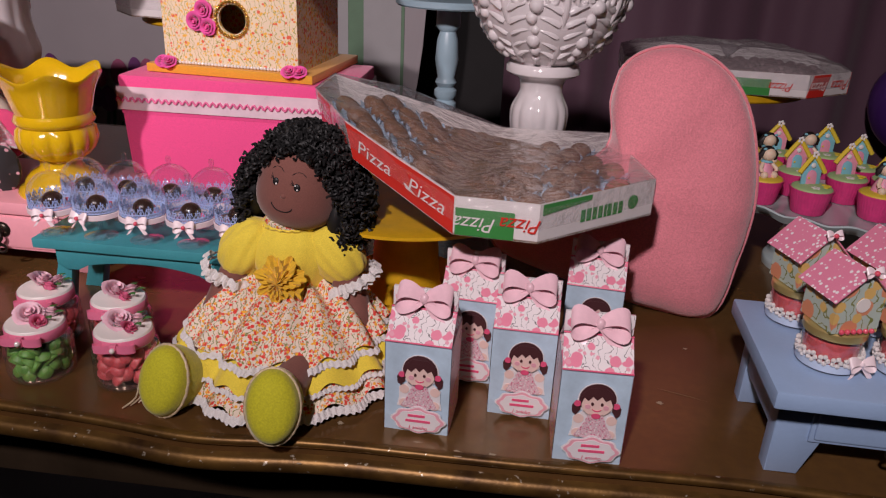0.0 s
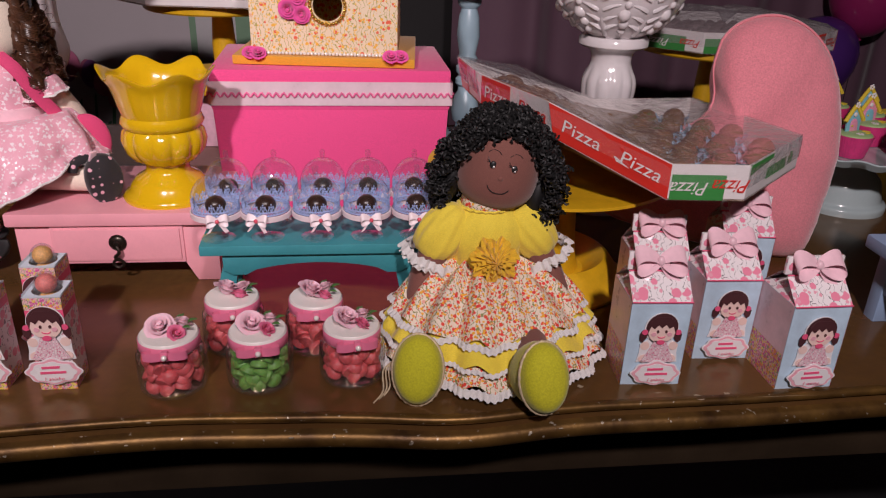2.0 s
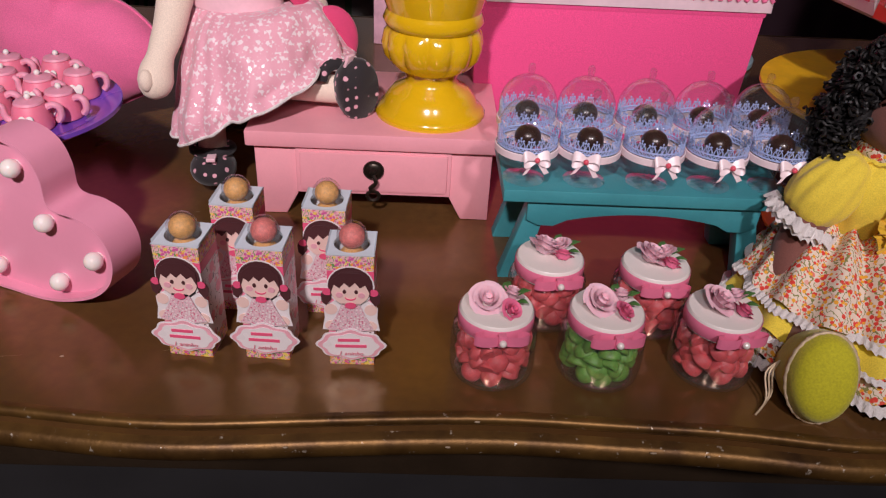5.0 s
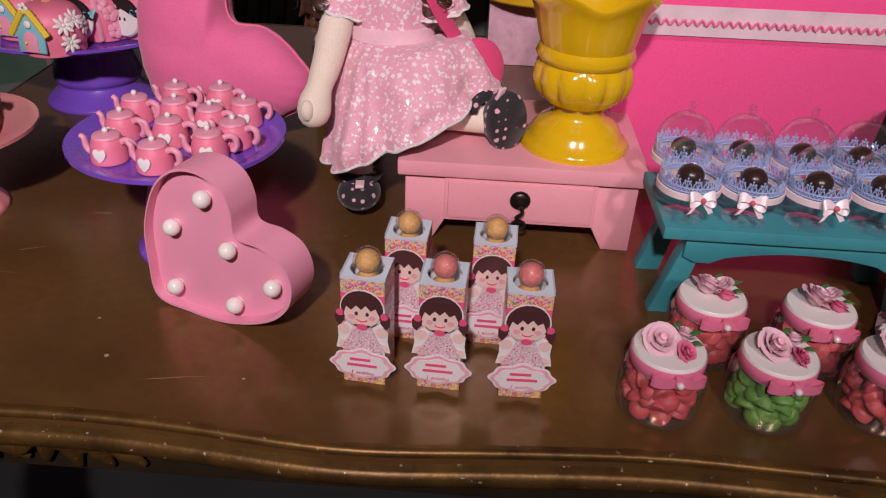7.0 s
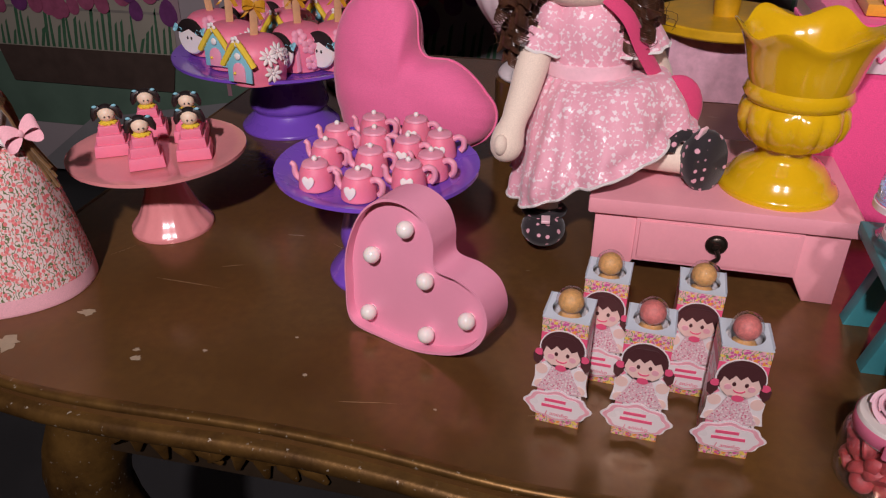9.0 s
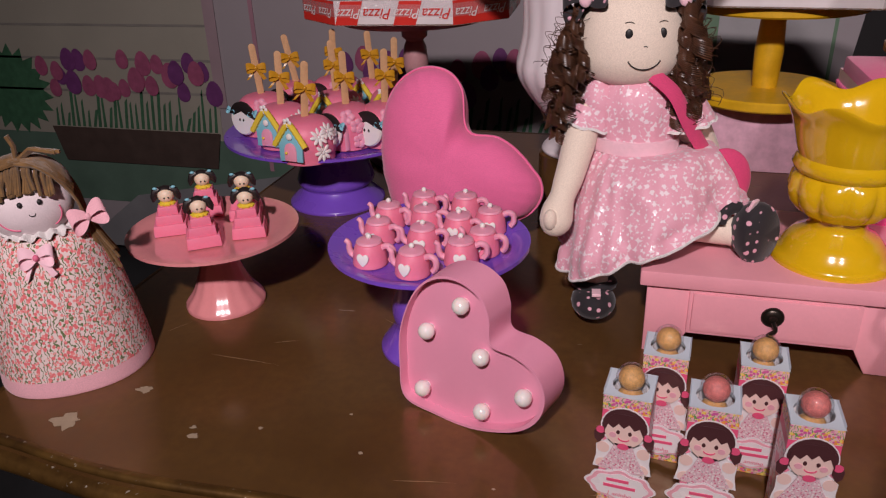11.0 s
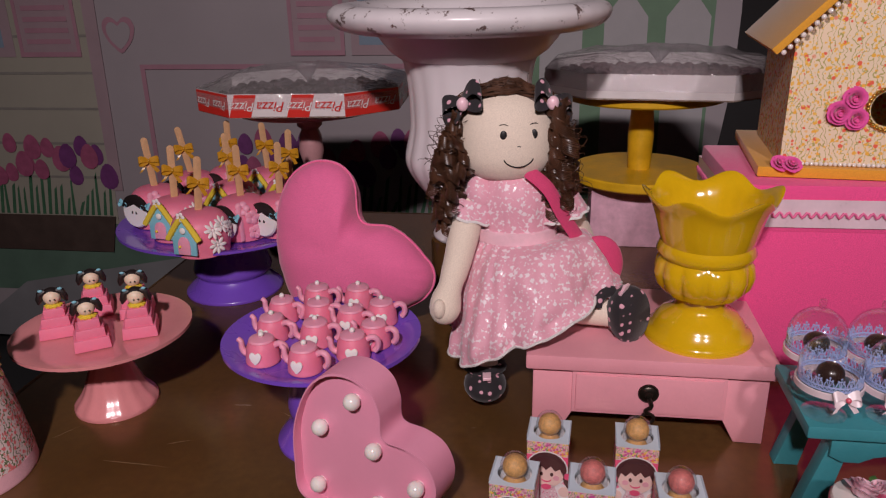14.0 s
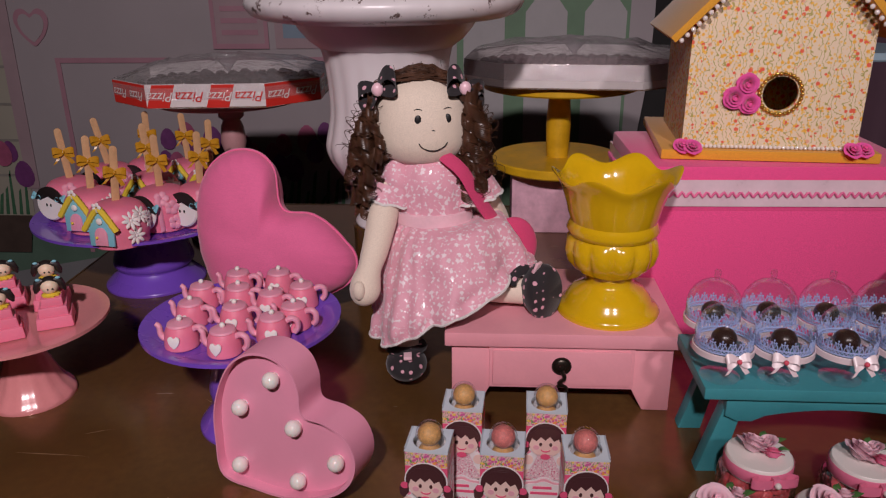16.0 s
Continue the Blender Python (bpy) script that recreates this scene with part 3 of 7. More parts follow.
# chips in the paint, down to the pale filler
FILLER = mat("pale_filler", (0.36, 0.28, 0.19), 0.7, var=0.12, big=80)
WORN = mat("rubbed_bronze", (0.30, 0.20, 0.10), 0.5, var=0.3, big=200)
rnd = random.Random(21)
for x, y, r in ((-1.253, 0.791, 0.010), (-1.300, 0.725, 0.017), (-1.159, 0.734, 0.006), (-1.166, 0.746, 0.004), (-1.10, 0.760, 0.003), (-0.99, 0.748, 0.003), (0.066, 0.672, 0.007), (0.10, 0.676, 0.004), (-0.06, 0.700, 0.004),
                (-0.265, 0.775, 0.005), (0.28, 0.80, 0.004), (0.33, 0.93, 0.003), (-0.86, 0.73, 0.002), (-1.02, 0.80, 0.002)):
    o = [(x + r * math.cos(TAU * i / 17) * (0.45 + 0.75 * rnd.random()), y + 0.8 * r * math.sin(TAU * i / 17) * (0.45 + 0.75 * rnd.random())) for i in range(17)]
    part("paint_chip", M().add([(px, py, TOP + 0.0004) for px, py in o], [tuple(range(17))]), FILLER, table)
for x, y, dx, dy in ((-1.22, 0.868, 0.09, -0.004), (-1.16, 0.905, 0.03, 0.012), (-1.05, 0.985, 0.05, -0.03), (0.28, 0.83, 0.06, -0.02), (0.12, 0.668, 0.09, -0.002), (-0.78, 0.74, 0.05, 0.02), (-1.30, 0.90, 0.02, 0.03), (-0.95, 0.72, 0.06, 0.01)):
    o = [(x + dx * u, y + dy * u + w) for u, w in ((0, 0), (0.3, -0.0003), (0.7, 0.0004), (1, 0), (0.6, 0.0011), (0.2, 0.0005))]
    part("scratch", M().add([(px, py, TOP + 0.0004) for px, py in o], [tuple(range(6))]), WORN, table)
# chips along the gold edge
for i in range(7):
    x = rnd.uniform(-1.3, 0.6)
    zz = rnd.choice((TOP - 0.003, TOP - 0.024, TOP - 0.020))
    yy = YF - sway(x) - (0.0050 if zz > TOP - 0.01 else 0.0120)
    part("paint_chip", M().ball((x, yy, zz), (rnd.uniform(0.001, 0.003), 0.0010, rnd.uniform(0.0006, 0.0014)), 0, 8), FILLER, table)

# ---------------------------------------------------------------- large things on the table
def low_table(name, w, d, h, at, m, label, drawers=1, inset=0.008):
    """A small painted side table with one or two drawers and tapered legs."""
    ob = thing(name, at, label, "small table")
    part("tabletop", M().box((0, 0, h - 0.009), (w, d, 0.018), 0.003), m, ob)
    part("body", M().box((0, 0.002 + inset / 2, h - 0.046), (w - 0.05 - inset, d - 0.042 - inset, 0.056), 0.002), m, ob)
    for sx in (-1, 1):
        for sy in (-1, 1):
            o = [(0, h - 0.018), (0.045, h - 0.018), (0.045, h - 0.075), (0.031, 0), (0, 0)]
            x0 = sx * (w / 2 - max(0.008, inset / 2))
            leg = M().prism([(x0 - sx * x, z) for x, z in o], 0.022, 0, pose(0, -d / 2 + inset if sy < 0 else d / 2 - 0.03, 0), 0.0015)
            part("leg", leg, m, ob)
        part("side_panel", M().box((sx * (w / 2 - 0.018 - inset / 4), inset / 2, h - 0.046), (0.012, d - 0.05 - inset, 0.054), 0.001), m, ob)
    dw = (w - 0.10) / drawers
    for i in range(drawers):
        x = -w / 2 + 0.05 + dw * (i + 0.5)
        dr = part("drawer", M().box((x, -d / 2 + inset + 0.004, h - 0.046), (dw - 0.004, 0.014, 0.054), 0.0015), m, ob)
        part("drawer_panel", M().box((x, -d / 2 + inset - 0.0025, h - 0.046), (dw - 0.012, 0.006, 0.046), 0.0025), m, dr)
        yk, zk = -d / 2 + inset - 0.0055, h - 0.042
        knob = M().lathe([(0.0, 0.0075), (0.0035, 0.007), (0.0045, 0.004), (0.0085, 0.0032), (0.0095, 0.0020), (0.0105, 0.0024), (0.0115, 0.0012), (0.0115, 0.0)], 28, 0, pose(x, yk, zk, 90))
        knob.tube(smooth_loop([(x, yk - 0.008, zk - 0.002), (x + 0.003, yk - 0.010, zk - 0.010), (x - 0.003, yk - 0.009, zk - 0.017), (x + 0.001, yk - 0.008, zk - 0.021)], 4, False), 0.0024, 0, 8)
        knob.tube([(x + 0.0065 * math.cos(a), yk - 0.008, zk - 0.0265 + 0.0055 * math.sin(a)) for a in [TAU * q / 18 for q in range(18)]], 0.0020, 0, 7, None, True)
        part("knob", knob, BLACK_METAL, dr, "dark metal drop knob")
    return ob


BLACK_METAL = mat("dark_metal", (0.05, 0.04, 0.032), 0.32, 0.8, var=0.2)
low_table("drawer_table", 0.272, 0.20, 0.102, pose(-0.616, 1.075, TOP), PINK_PAINT, "pink-painted small wooden table with one drawer")
low_table("blue_drawer_table", 0.40, 0.190, 0.114, pose(0.548, 0.750, TOP, 0, 0, -1.5), BLUE_PAINT, "pale blue painted small wooden table with drawers", 2, 0.040)


def bench(at):
    ob = thing("teal_bench", at, "teal painted small wooden bench holding dome cups", "bench")
    part("bench_top", M().box((0, 0, 0.099), (0.274, 0.118, 0.013), 0.002), TEAL_PAINT, ob)
    ap = [(-0.112, 0.093), (-0.112, 0.070), (-0.100, 0.064), (-0.085, 0.064)] + [(-0.085 + 0.17 * i / 14, 0.066 + 0.013 * math.sin(math.pi * i / 14) ** 0.7) for i in range(1, 14)] + [(0.085, 0.064), (0.100, 0.064), (0.112, 0.070), (0.112, 0.093)]
    for y in (-0.052, 0.040):
        part("apron", M().prism(ap, 0.012, 0, pose(0, y, 0), 0.001), TEAL_PAINT, ob)
    for s in (-1, 1):
        part("end_panel", M().box((s * 0.095, 0, 0.078), (0.014, 0.09, 0.03), 0.001), TEAL_PAINT, ob)
        for y in (-0.048, 0.030):
            leg = [(s * 0.092, 0.085), (s * 0.110, 0.085), (s * 0.133, 0.0), (s * 0.108, 0.0)]
            part("leg", M().prism(leg, 0.018, 0, pose(0, y, 0), 0.001), TEAL_PAINT, ob)
    return ob


bench(pose(-0.351, 0.918, TOP))


def cake_stand(name, at, r, h, base_r, m, label, lip=0.006, neck=0.022, flute=0, thick=0.006, waist=0.5):
    """A footed plate: turned foot, stem and a rimmed plate whose face stands at h."""
    ob = thing(name, at, label, "cake stand")
    foot = [(base_r, 0.0), (base_r, 0.004), (base_r * 0.93, 0.010), (base_r * 0.72, h * 0.24), (neck * 1.25, h * waist), (neck, h * 0.72), (neck * 1.2, h * 0.86), (neck * 1.9, h - thick)]
    foot = [tuple(p) for p in smooth_loop(foot, 4, False)]
    wave = (lambda a, i: 1 + 0.018 * math.cos(flute * a) * (1 if 4 < i < 20 else 0)) if flute else None
    part("foot", M().lathe(foot, 64, 0, None, wave), m, ob)
    plate = [(0.0, h), (r * 0.80, h), (r * 0.84, h + 0.0015), (r * 0.97, h + lip), (r, h + lip), (r * 1.0, h + lip - 0.004), (r * 0.90, h - thick * 0.6), (r * 0.5, h - thick), (0.0, h - thick)]
    part("plate", M().lathe(plate, 72), m, ob)
    return ob


cake_stand("pink_cake_stand", pose(-1.266, 0.985, TOP), 0.104, 0.104, 0.050, PINK_GLAZE, "glossy salmon pink ceramic cake stand with a fluted foot", 0.002, 0.019, 14, 0.007, 0.55)
cake_stand("purple_cake_stand", pose(-0.975, 0.945, TOP), 0.109, 0.126, 0.060, PURPLE, "purple enamel cake stand carrying sugar teapots", 0.007, 0.036, 0, 0.006, 0.40)
cake_stand("purple_cake_stand", pose(-1.262, 1.352, TOP), 0.172, 0.118, 0.080, PURPLE, "wide purple enamel cake stand carrying cake pops", 0.008, 0.052, 0, 0.006, 0.35)
cake_stand("yellow_cake_stand", pose(-0.040, 0.985, TOP), 0.166, 0.163, 0.122, YELLOW_PAINT, "large mustard yellow wooden cake stand under a pizza tray", 0.001, 0.042, 0, 0.014, 0.10)


def ruffled_stand(at):
    ob = thing("cupcake_stand", at, "pale green glazed cake stand with a wavy rim", "cake stand")
    h = 0.118
    part("foot", M().lathe([tuple(p) for p in smooth_loop([(0.078, 0), (0.078, 0.012), (0.070, 0.018), (0.067, 0.03), (0.060, 0.055), (0.040, 0.075), (0.036, 0.09), (0.045, 0.104), (0.08, h - 0.008)], 4, False)], 60), MINT_GLAZE, ob)
    wave = lambda a, i: (1 + 0.014 * math.cos(18 * a), 0.003 * math.cos(18 * a)) if 2 <= i <= 5 else 1.0
    part("plate", M().lathe([(0.0, h), (0.13, h), (0.150, h + 0.004), (0.168, h + 0.010), (0.170, h + 0.008), (0.160, h - 0.004), (0.12, h - 0.009), (0, h - 0.009)], 144, 0, None, wave), MINT_GLAZE, ob)
    return ob


ruffled_stand(pose(0.585, 1.245, TOP))


def post_stand(name, at, tiers, col, posts, m, label):
    """A wooden stand of round boards on turned posts."""
    ob = thing(name, at, label, "cake stand")
    for r, z, th in tiers:
        part("board", M().lathe([tuple(p) for p in [(0, z), (r - 0.003, z), (r, z - 0.003), (r, z - th + 0.003), (r - 0.003, z - th), (0, z - th)]], 64), m, ob)
    for z0, z1, prof in posts:
        part("post", M().lathe([(r, z0 + (z1 - z0) * s) for s, r in prof], 28), m, ob)
    return ob


PLAIN_POST = [(0, 0.021), (0.1, 0.022), (0.45, 0.024), (0.8, 0.021), (1, 0.019)]
TURNED = [(0, 0.020), (0.12, 0.020), (0.14, 0.027), (0.2, 0.030), (0.3, 0.024), (0.33, 0.017), (0.36, 0.017), (0.38, 0.023), (0.41, 0.023), (0.43, 0.016), (0.46, 0.023), (0.49, 0.023), (0.51, 0.016),
          (0.54, 0.022), (0.57, 0.017), (0.68, 0.024), (0.8, 0.021), (0.85, 0.016), (0.88, 0.024), (1, 0.024)]
# two-tier yellow stand on a small pink box
small_box = thing("lilac_pink_box", pose(-0.575, 1.672, TOP), "small box covered in crinkled pale pink satin", "box")
part("body", M().box((0, 0, 0.060), (0.165, 0.13, 0.12), 0.003), mat("pale_pink_foil", (0.72, 0.42, 0.52), 0.38, var=0.16, big=45, fine=120, bump=0.5), small_box)
post_stand("yellow_stand", pose(-0.568, 1.672, TOP + 0.121), [(0.128, 0.018, 0.018), (0.150, 0.172, 0.018)], None, [(0.018, 0.154, PLAIN_POST)], YELLOW_PAINT, "two-tier mustard yellow wooden stand on a pink box")
post_stand("pink_post_stand", pose(-1.19, 1.60, TOP), [(0.10, 0.016, 0.016), (0.135, 0.274, 0.014)], None, [(0.016, 0.260, TURNED)], mat("dusty_pink_paint", (0.52, 0.27, 0.28), 0.4), "dusty pink turned wooden stand under a pizza tray")
post_stand("pale_blue_stand", pose(-0.065, 1.615, TOP), [(0.105, 0.014, 0.014), (0.105, 0.352, 0.014)], None, [(0.014, 0.338, TURNED)], SKY_PAINT, "pale blue turned wooden cake stand")
post_stand("yellow_stand", pose(0.46, 1.60, TOP), [(0.11, 0.016, 0.016), (0.17, 0.235, 0.016)], None, [(0.016, 0.219, PLAIN_POST)], YELLOW_PAINT, "mustard yellow wooden stand under a wrapped tray")


def heart_pillow(name, at, s, turn, mirror, fat, m, label, lean=0, slump=0.0):
    """A stuffed heart: two seamed cushioned faces over a heart outline."""
    out = turned(heart_outline(s, 6, 1.0, 0.138), turn, mirror)
    low = min(z for x, z in out)
    out = [(x, z - low) for x, z in out]
    # the lobe that lies over sags under its own weight
    side = -1 if turn * mirror > 0 else 1
    dip = turned([(0, 0.135 * s)], turn, mirror)[0][0]
    out = [(x, z * (1 - slump * min(1.0, max(0.0, side * (x - dip) / (0.07 * s))) ** 0.8)) for x, z in out]
    notch = turned([(0, 0.10 * s)], turn, mirror)[0]
    cx, cz = notch[0], notch[1] - low
    msh, n = M(), len(out)
    rings = [1.0, 0.985, 0.95, 0.88, 0.78, 0.64, 0.48, 0.30, 0.12]
    for side in (-1, 1):
        verts, faces = [], []
        for k, q in enumerate(rings):
            for i, (x, z) in enumerate(out):
                px, pz = cx + (x - cx) * q, cz + (z - cz) * q
                y = side * fat * (1 - q ** 3.0) ** 0.5
                y += 0.004 * s * noise.noise(Vector((px * 30 / s, side * 3.0, pz * 30 / s))) * (1 - q ** 4)
                pu = 0.0007 * s * math.sin(i * 1.9) * (1 if 1 <= k <= 3 else 0)
                verts.append((px, y + side * pu, pz))
        verts.append((cx, side * fat, cz))
        for k in range(len(rings) - 1):
            for i in range(n):
                a, b = k * n + i, k * n + (i + 1) % n
                faces.append((a, b, b + n, a + n))
        faces += [((len(rings) - 1) * n + i, (len(rings) - 1) * n + (i + 1) % n, len(verts) - 1) for i in range(n)]
        msh.add(verts, faces)
    seam = [(cx + (x - cx) * 1.008, 0, cz + (z - cz) * 1.008) for x, z in out]
    msh.tube(seam, 0.0016 * s ** 0.5, 0, 6, None, True)
    return solid(name, msh, m, at @ pose(0, 0, 0, lean, 0, 0), label, "cushion", "", 60)


heart_pillow("heart_cushion", pose(-1.082, 1.205, TOP, 0, 0, -6), 1.39, -25, 1, 0.046, CUSHION, "bright pink stuffed heart cushion leaning on its side", -8, 0.32)
heart_pillow("heart_cushion", pose(0.376, 1.022, TOP, 0, 0, -8), 1.99, -37, -1, 0.056, FELT, "salmon pink felt heart cushion standing on its point", -6, 0.50)


def yellow_vase(at):
    ob = thing("yellow_vase", at, "glossy yellow ceramic urn vase with a scalloped rim", "vase")
    h = 0.172
    prof = [(0.061, 0.0), (0.062, 0.004), (0.058, 0.009), (0.052, 0.013), (0.050, 0.020), (0.042, 0.029), (0.030, 0.036), (0.028, 0.042), (0.030, 0.049), (0.042, 0.056), (0.051, 0.067), (0.054, 0.080),
            (0.052, 0.093), (0.048, 0.098), (0.051, 0.100), (0.054, 0.106), (0.051, 0.113), (0.050, 0.116), (0.053, 0.125), (0.056, 0.138), (0.060, 0.151), (0.065, 0.162), (0.0705, 0.169),
            (0.0710, 0.172), (0.068, 0.171), (0.061, 0.162), (0.056, 0.150), (0.052, 0.135), (0.048, 0.118), (0.04, 0.09), (0.0, 0.075)]

    def wave(a, i):
        if 9 <= i <= 12:
            return 1 + (0.085 * abs(math.cos(6 * a)) ** 0.8 - 0.055) * (1.0, 1.0, 1.0, 0.6)[i - 9]
        if 18 <= i <= 28:
            q = min(1, (i - 17) / 5) if i <= 23 else max(0, (29 - i) / 5)
            return (1 + 0.050 * q * math.cos(6 * a + 0.6) + 0.010 * math.cos(24 * a) * q * (1 - q), 0.0065 * q * math.cos(6 * a + 0.6))
        return 1.0
    for name, i0, i1 in (("foot", 0, 8), ("belly", 8, 17), ("bowl", 17, 30)):
        part(name, M().open_lathe(prof[i0:i1 + 1], 120, 0, None, lambda a, i, i0=i0: wave(a, i + i0)), YELLOW_GLAZE, ob, "", None, 60)
    return ob


yellow_vase(pose(-0.557, 1.047, TOP + 0.102, 0, 0, 8))


def white_urn(at):
    """A tall fluted garden urn with a rolled, chipped rim."""
    ob = thing("white_urn", at, "large white painted fluted urn with a chipped rim", "urn")
    body = smooth_loop([(0.075, 0.0), (0.077, 0.006), (0.068, 0.016), (0.045, 0.024), (0.038, 0.035), (0.050, 0.048), (0.085, 0.082), (0.118, 0.125), (0.128, 0.155), (0.122, 0.185), (0.116, 0.22), (0.118, 0.28), (0.128, 0.330), (0.150, 0.365), (0.190, 0.388)], 4, False)
    part("body", M().lathe([tuple(p) for p in body], 120, 0, None, lambda a, i: 1 + (0.03 * (abs(math.cos(9 * a)) - 0.5) * (math.sin(math.pi * min(1, max(0, (i - 18) / 34))) ) if i > 18 else 0)), URN_WHITE, ob, "", None, 60)
    rim = [(0.175, 0.385), (0.215, 0.380), (0.248, 0.388), (0.262, 0.402), (0.262, 0.414), (0.248, 0.424), (0.225, 0.425), (0.210, 0.420), (0.196, 0.405), (0.15, 0.345), (0.09, 0.32), (0, 0.32)]
    part("rim", M().lathe([tuple(p) for p in smooth_loop(rim, 3, False)], 110, 0, None, lambda a, i: 1 + 0.004 * math.cos(44 * a) if 5 <= i <= 14 else 1.0), URN_WHITE, ob, "rolled rim with chipped white paint", None, 60)
    return ob


solid("wooden_block", M().lathe([(0.0, 0.0), (0.047, 0.0), (0.050, 0.003), (0.050, 0.119), (0.047, 0.122), (0.0, 0.122)], 40), BRONZE, pose(-0.862, 1.312, TOP), "dark brown turned wooden block under the white urn", "block")
white_urn(pose(-0.851, 1.310, TOP + 0.1225) @ Matrix.Diagonal((0.735, 0.735, 0.800, 1)))


def relief_urn(at):
    ob = thing("relief_urn", at, "glossy white ceramic urn with raised leaf scrolls", "urn")
    foot = smooth_loop([(0.066, 0), (0.068, 0.010), (0.058, 0.018), (0.052, 0.035), (0.030, 0.060), (0.027, 0.09), (0.032, 0.13), (0.036, 0.165)], 4, False)
    part("pedestal", M().lathe([tuple(p) for p in foot], 60), WHITE_GLAZE, ob)
    bulge = smooth_loop([(0.034, 0.165), (0.041, 0.180), (0.045, 0.205), (0.044, 0.225), (0.036, 0.243), (0.033, 0.255), (0.036, 0.268), (0.046, 0.278)], 4, False)
    part("bulge", M().lathe([tuple(p) for p in bulge], 96, 0, None, lambda a, i: 1 + 0.06 * (abs(math.cos(6 * a)) - 0.6) * math.sin(math.pi * min(1, i / 18))), WHITE_GLAZE, ob, "", None, 60)
    part("collar", M().lathe([(0.03, 0.276), (0.052, 0.277), (0.057, 0.281), (0.057, 0.290), (0.053, 0.295), (0.04, 0.297)], 60), WHITE_GLAZE, ob)
    bowl = smooth_loop([(0.045, 0.295), (0.070, 0.312), (0.095, 0.340), (0.110, 0.375), (0.117, 0.415), (0.116, 0.45), (0.110, 0.455), (0.105, 0.42), (0.05, 0.34), (0, 0.33)], 4, False)
    part("bowl", M().lathe([tuple(p) for p in bowl], 80), WHITE_GLAZE, ob)
    surf = lambda s: (0.052 + 0.066 * math.sin(min(1, s) * math.pi / 2), 0.300 + 0.125 * s ** 1.25)
    for q in range(8):
        a0 = TAU * q / 8 + 0.2
        m = M()
        for side in (-1, 1):
            for j in range(6):
                s = 0.18 + 0.13 * j
                pts = []
                for i in range(6):
                    u = i / 5
                    r, z = surf(min(0.98, s + 0.12 * u - 0.05 * u * u))
                    a = a0 + side * (0.04 + 0.28 * u * math.sin(math.pi * (0.25 + 0.6 * s)))
                    pts.append((r * math.cos(a), r * math.sin(a), z))
                m.tube(pts, [0.0055, 0.0065, 0.006, 0.005, 0.0045, 0.003], 0, 8, None, False, 0.7)
            spir = []
            for i in range(14):
                u = i * 0.5
                r, z = surf(min(1, 0.80 + 0.012 * (8 - u) * math.sin(u)))
                a = a0 + side * (0.20 + 0.016 * (8 - u) * math.cos(u))
                spir.append((r * math.cos(a), r * math.sin(a), z))
            m.tube(spir, 0.004, 0, 7)
        m.tube([(surf(s)[0] * math.cos(a0), surf(s)[0] * math.sin(a0), surf(s)[1]) for s in [0.05 + 0.09 * i for i in range(11)]], [0.004 + 0.002 * math.sin(i) for i in range(11)], 0, 8)
        b0 = a0 + TAU / 16
        for i in range(7):
            s = 0.15 + 0.12 * i
            r, z = surf(s)
            m.ball((r * math.cos(b0 + 0.05 * math.sin(3 * i)), r * math.sin(b0 + 0.05 * math.sin(3 * i)), z), 0.007 + 0.002 * (i % 3), 0, 10)
        part("leaf_relief", m, WHITE_GLAZE, ob, "", None, 60)
    return ob


relief_urn(pose(0.124, 1.262, TOP))

# ---------------------------------------------------------------- pink box and birdhouse
RIBBON_GREY = mat("pale_satin_ribbon", (0.74, 0.56, 0.62), 0.3, var=0.08, big=30)
ZIG = mat("pink_braid", (0.80, 0.16, 0.34), 0.7, var=0.1)


def gift_box(at):
    ob = thing("hot_pink_box", at, "hot pink cloth-covered box with a satin ribbon", "box")
    w, d, h = 0.352, 0.215, 0.256
    part("body", M().box((0, 0, 0.105), (w * 0.94, d * 0.94, 0.21), 0.004, 0, None, 1.055), HOT_PINK, ob)
    lid = M().box((0, 0, h - 0.030), (w, d, 0.060), 0.005)
    part("lid", lid, HOT_PINK, ob)
    rb = M()
    o = 0.0025
    q = [(-w / 2 - o, -d / 2 - o), (w / 2 + o, -d / 2 - o), (w / 2 + o, d / 2 + o), (-w / 2 - o, d / 2 + o)]
    rb.add([(x, y, z) for z in (h - 0.052, h - 0.017) for x, y in q], [(i, (i + 1) % 4, 4 + (i + 1) % 4, 4 + i) for i in range(4)])
    part("ribbon", rb, RIBBON_GREY, ob, "pale pink satin ribbon")
    zz = M()
    for (ax, ay), (bx, by), nx, ny in ((q[0], q[1], 0, -1), (q[1], q[2], 1, 0), (q[3], q[0], -1, 0)):
        L = math.hypot(bx - ax, by - ay)
        k = int(L / 0.0022)
        pts = [(ax + (bx - ax) * i / k + nx * 0.0012, ay + (by - ay) * i / k + ny * 0.0012, h - 0.036 + 0.0032 * math.sin(i * 0.0022 / 0.0105 * TAU)) for i in range(k + 1)]
        zz.tube(pts, 0.0017, 0, 6)
    part("zigzag_braid", zz, ZIG, ob, "pink zigzag braid")
    return ob


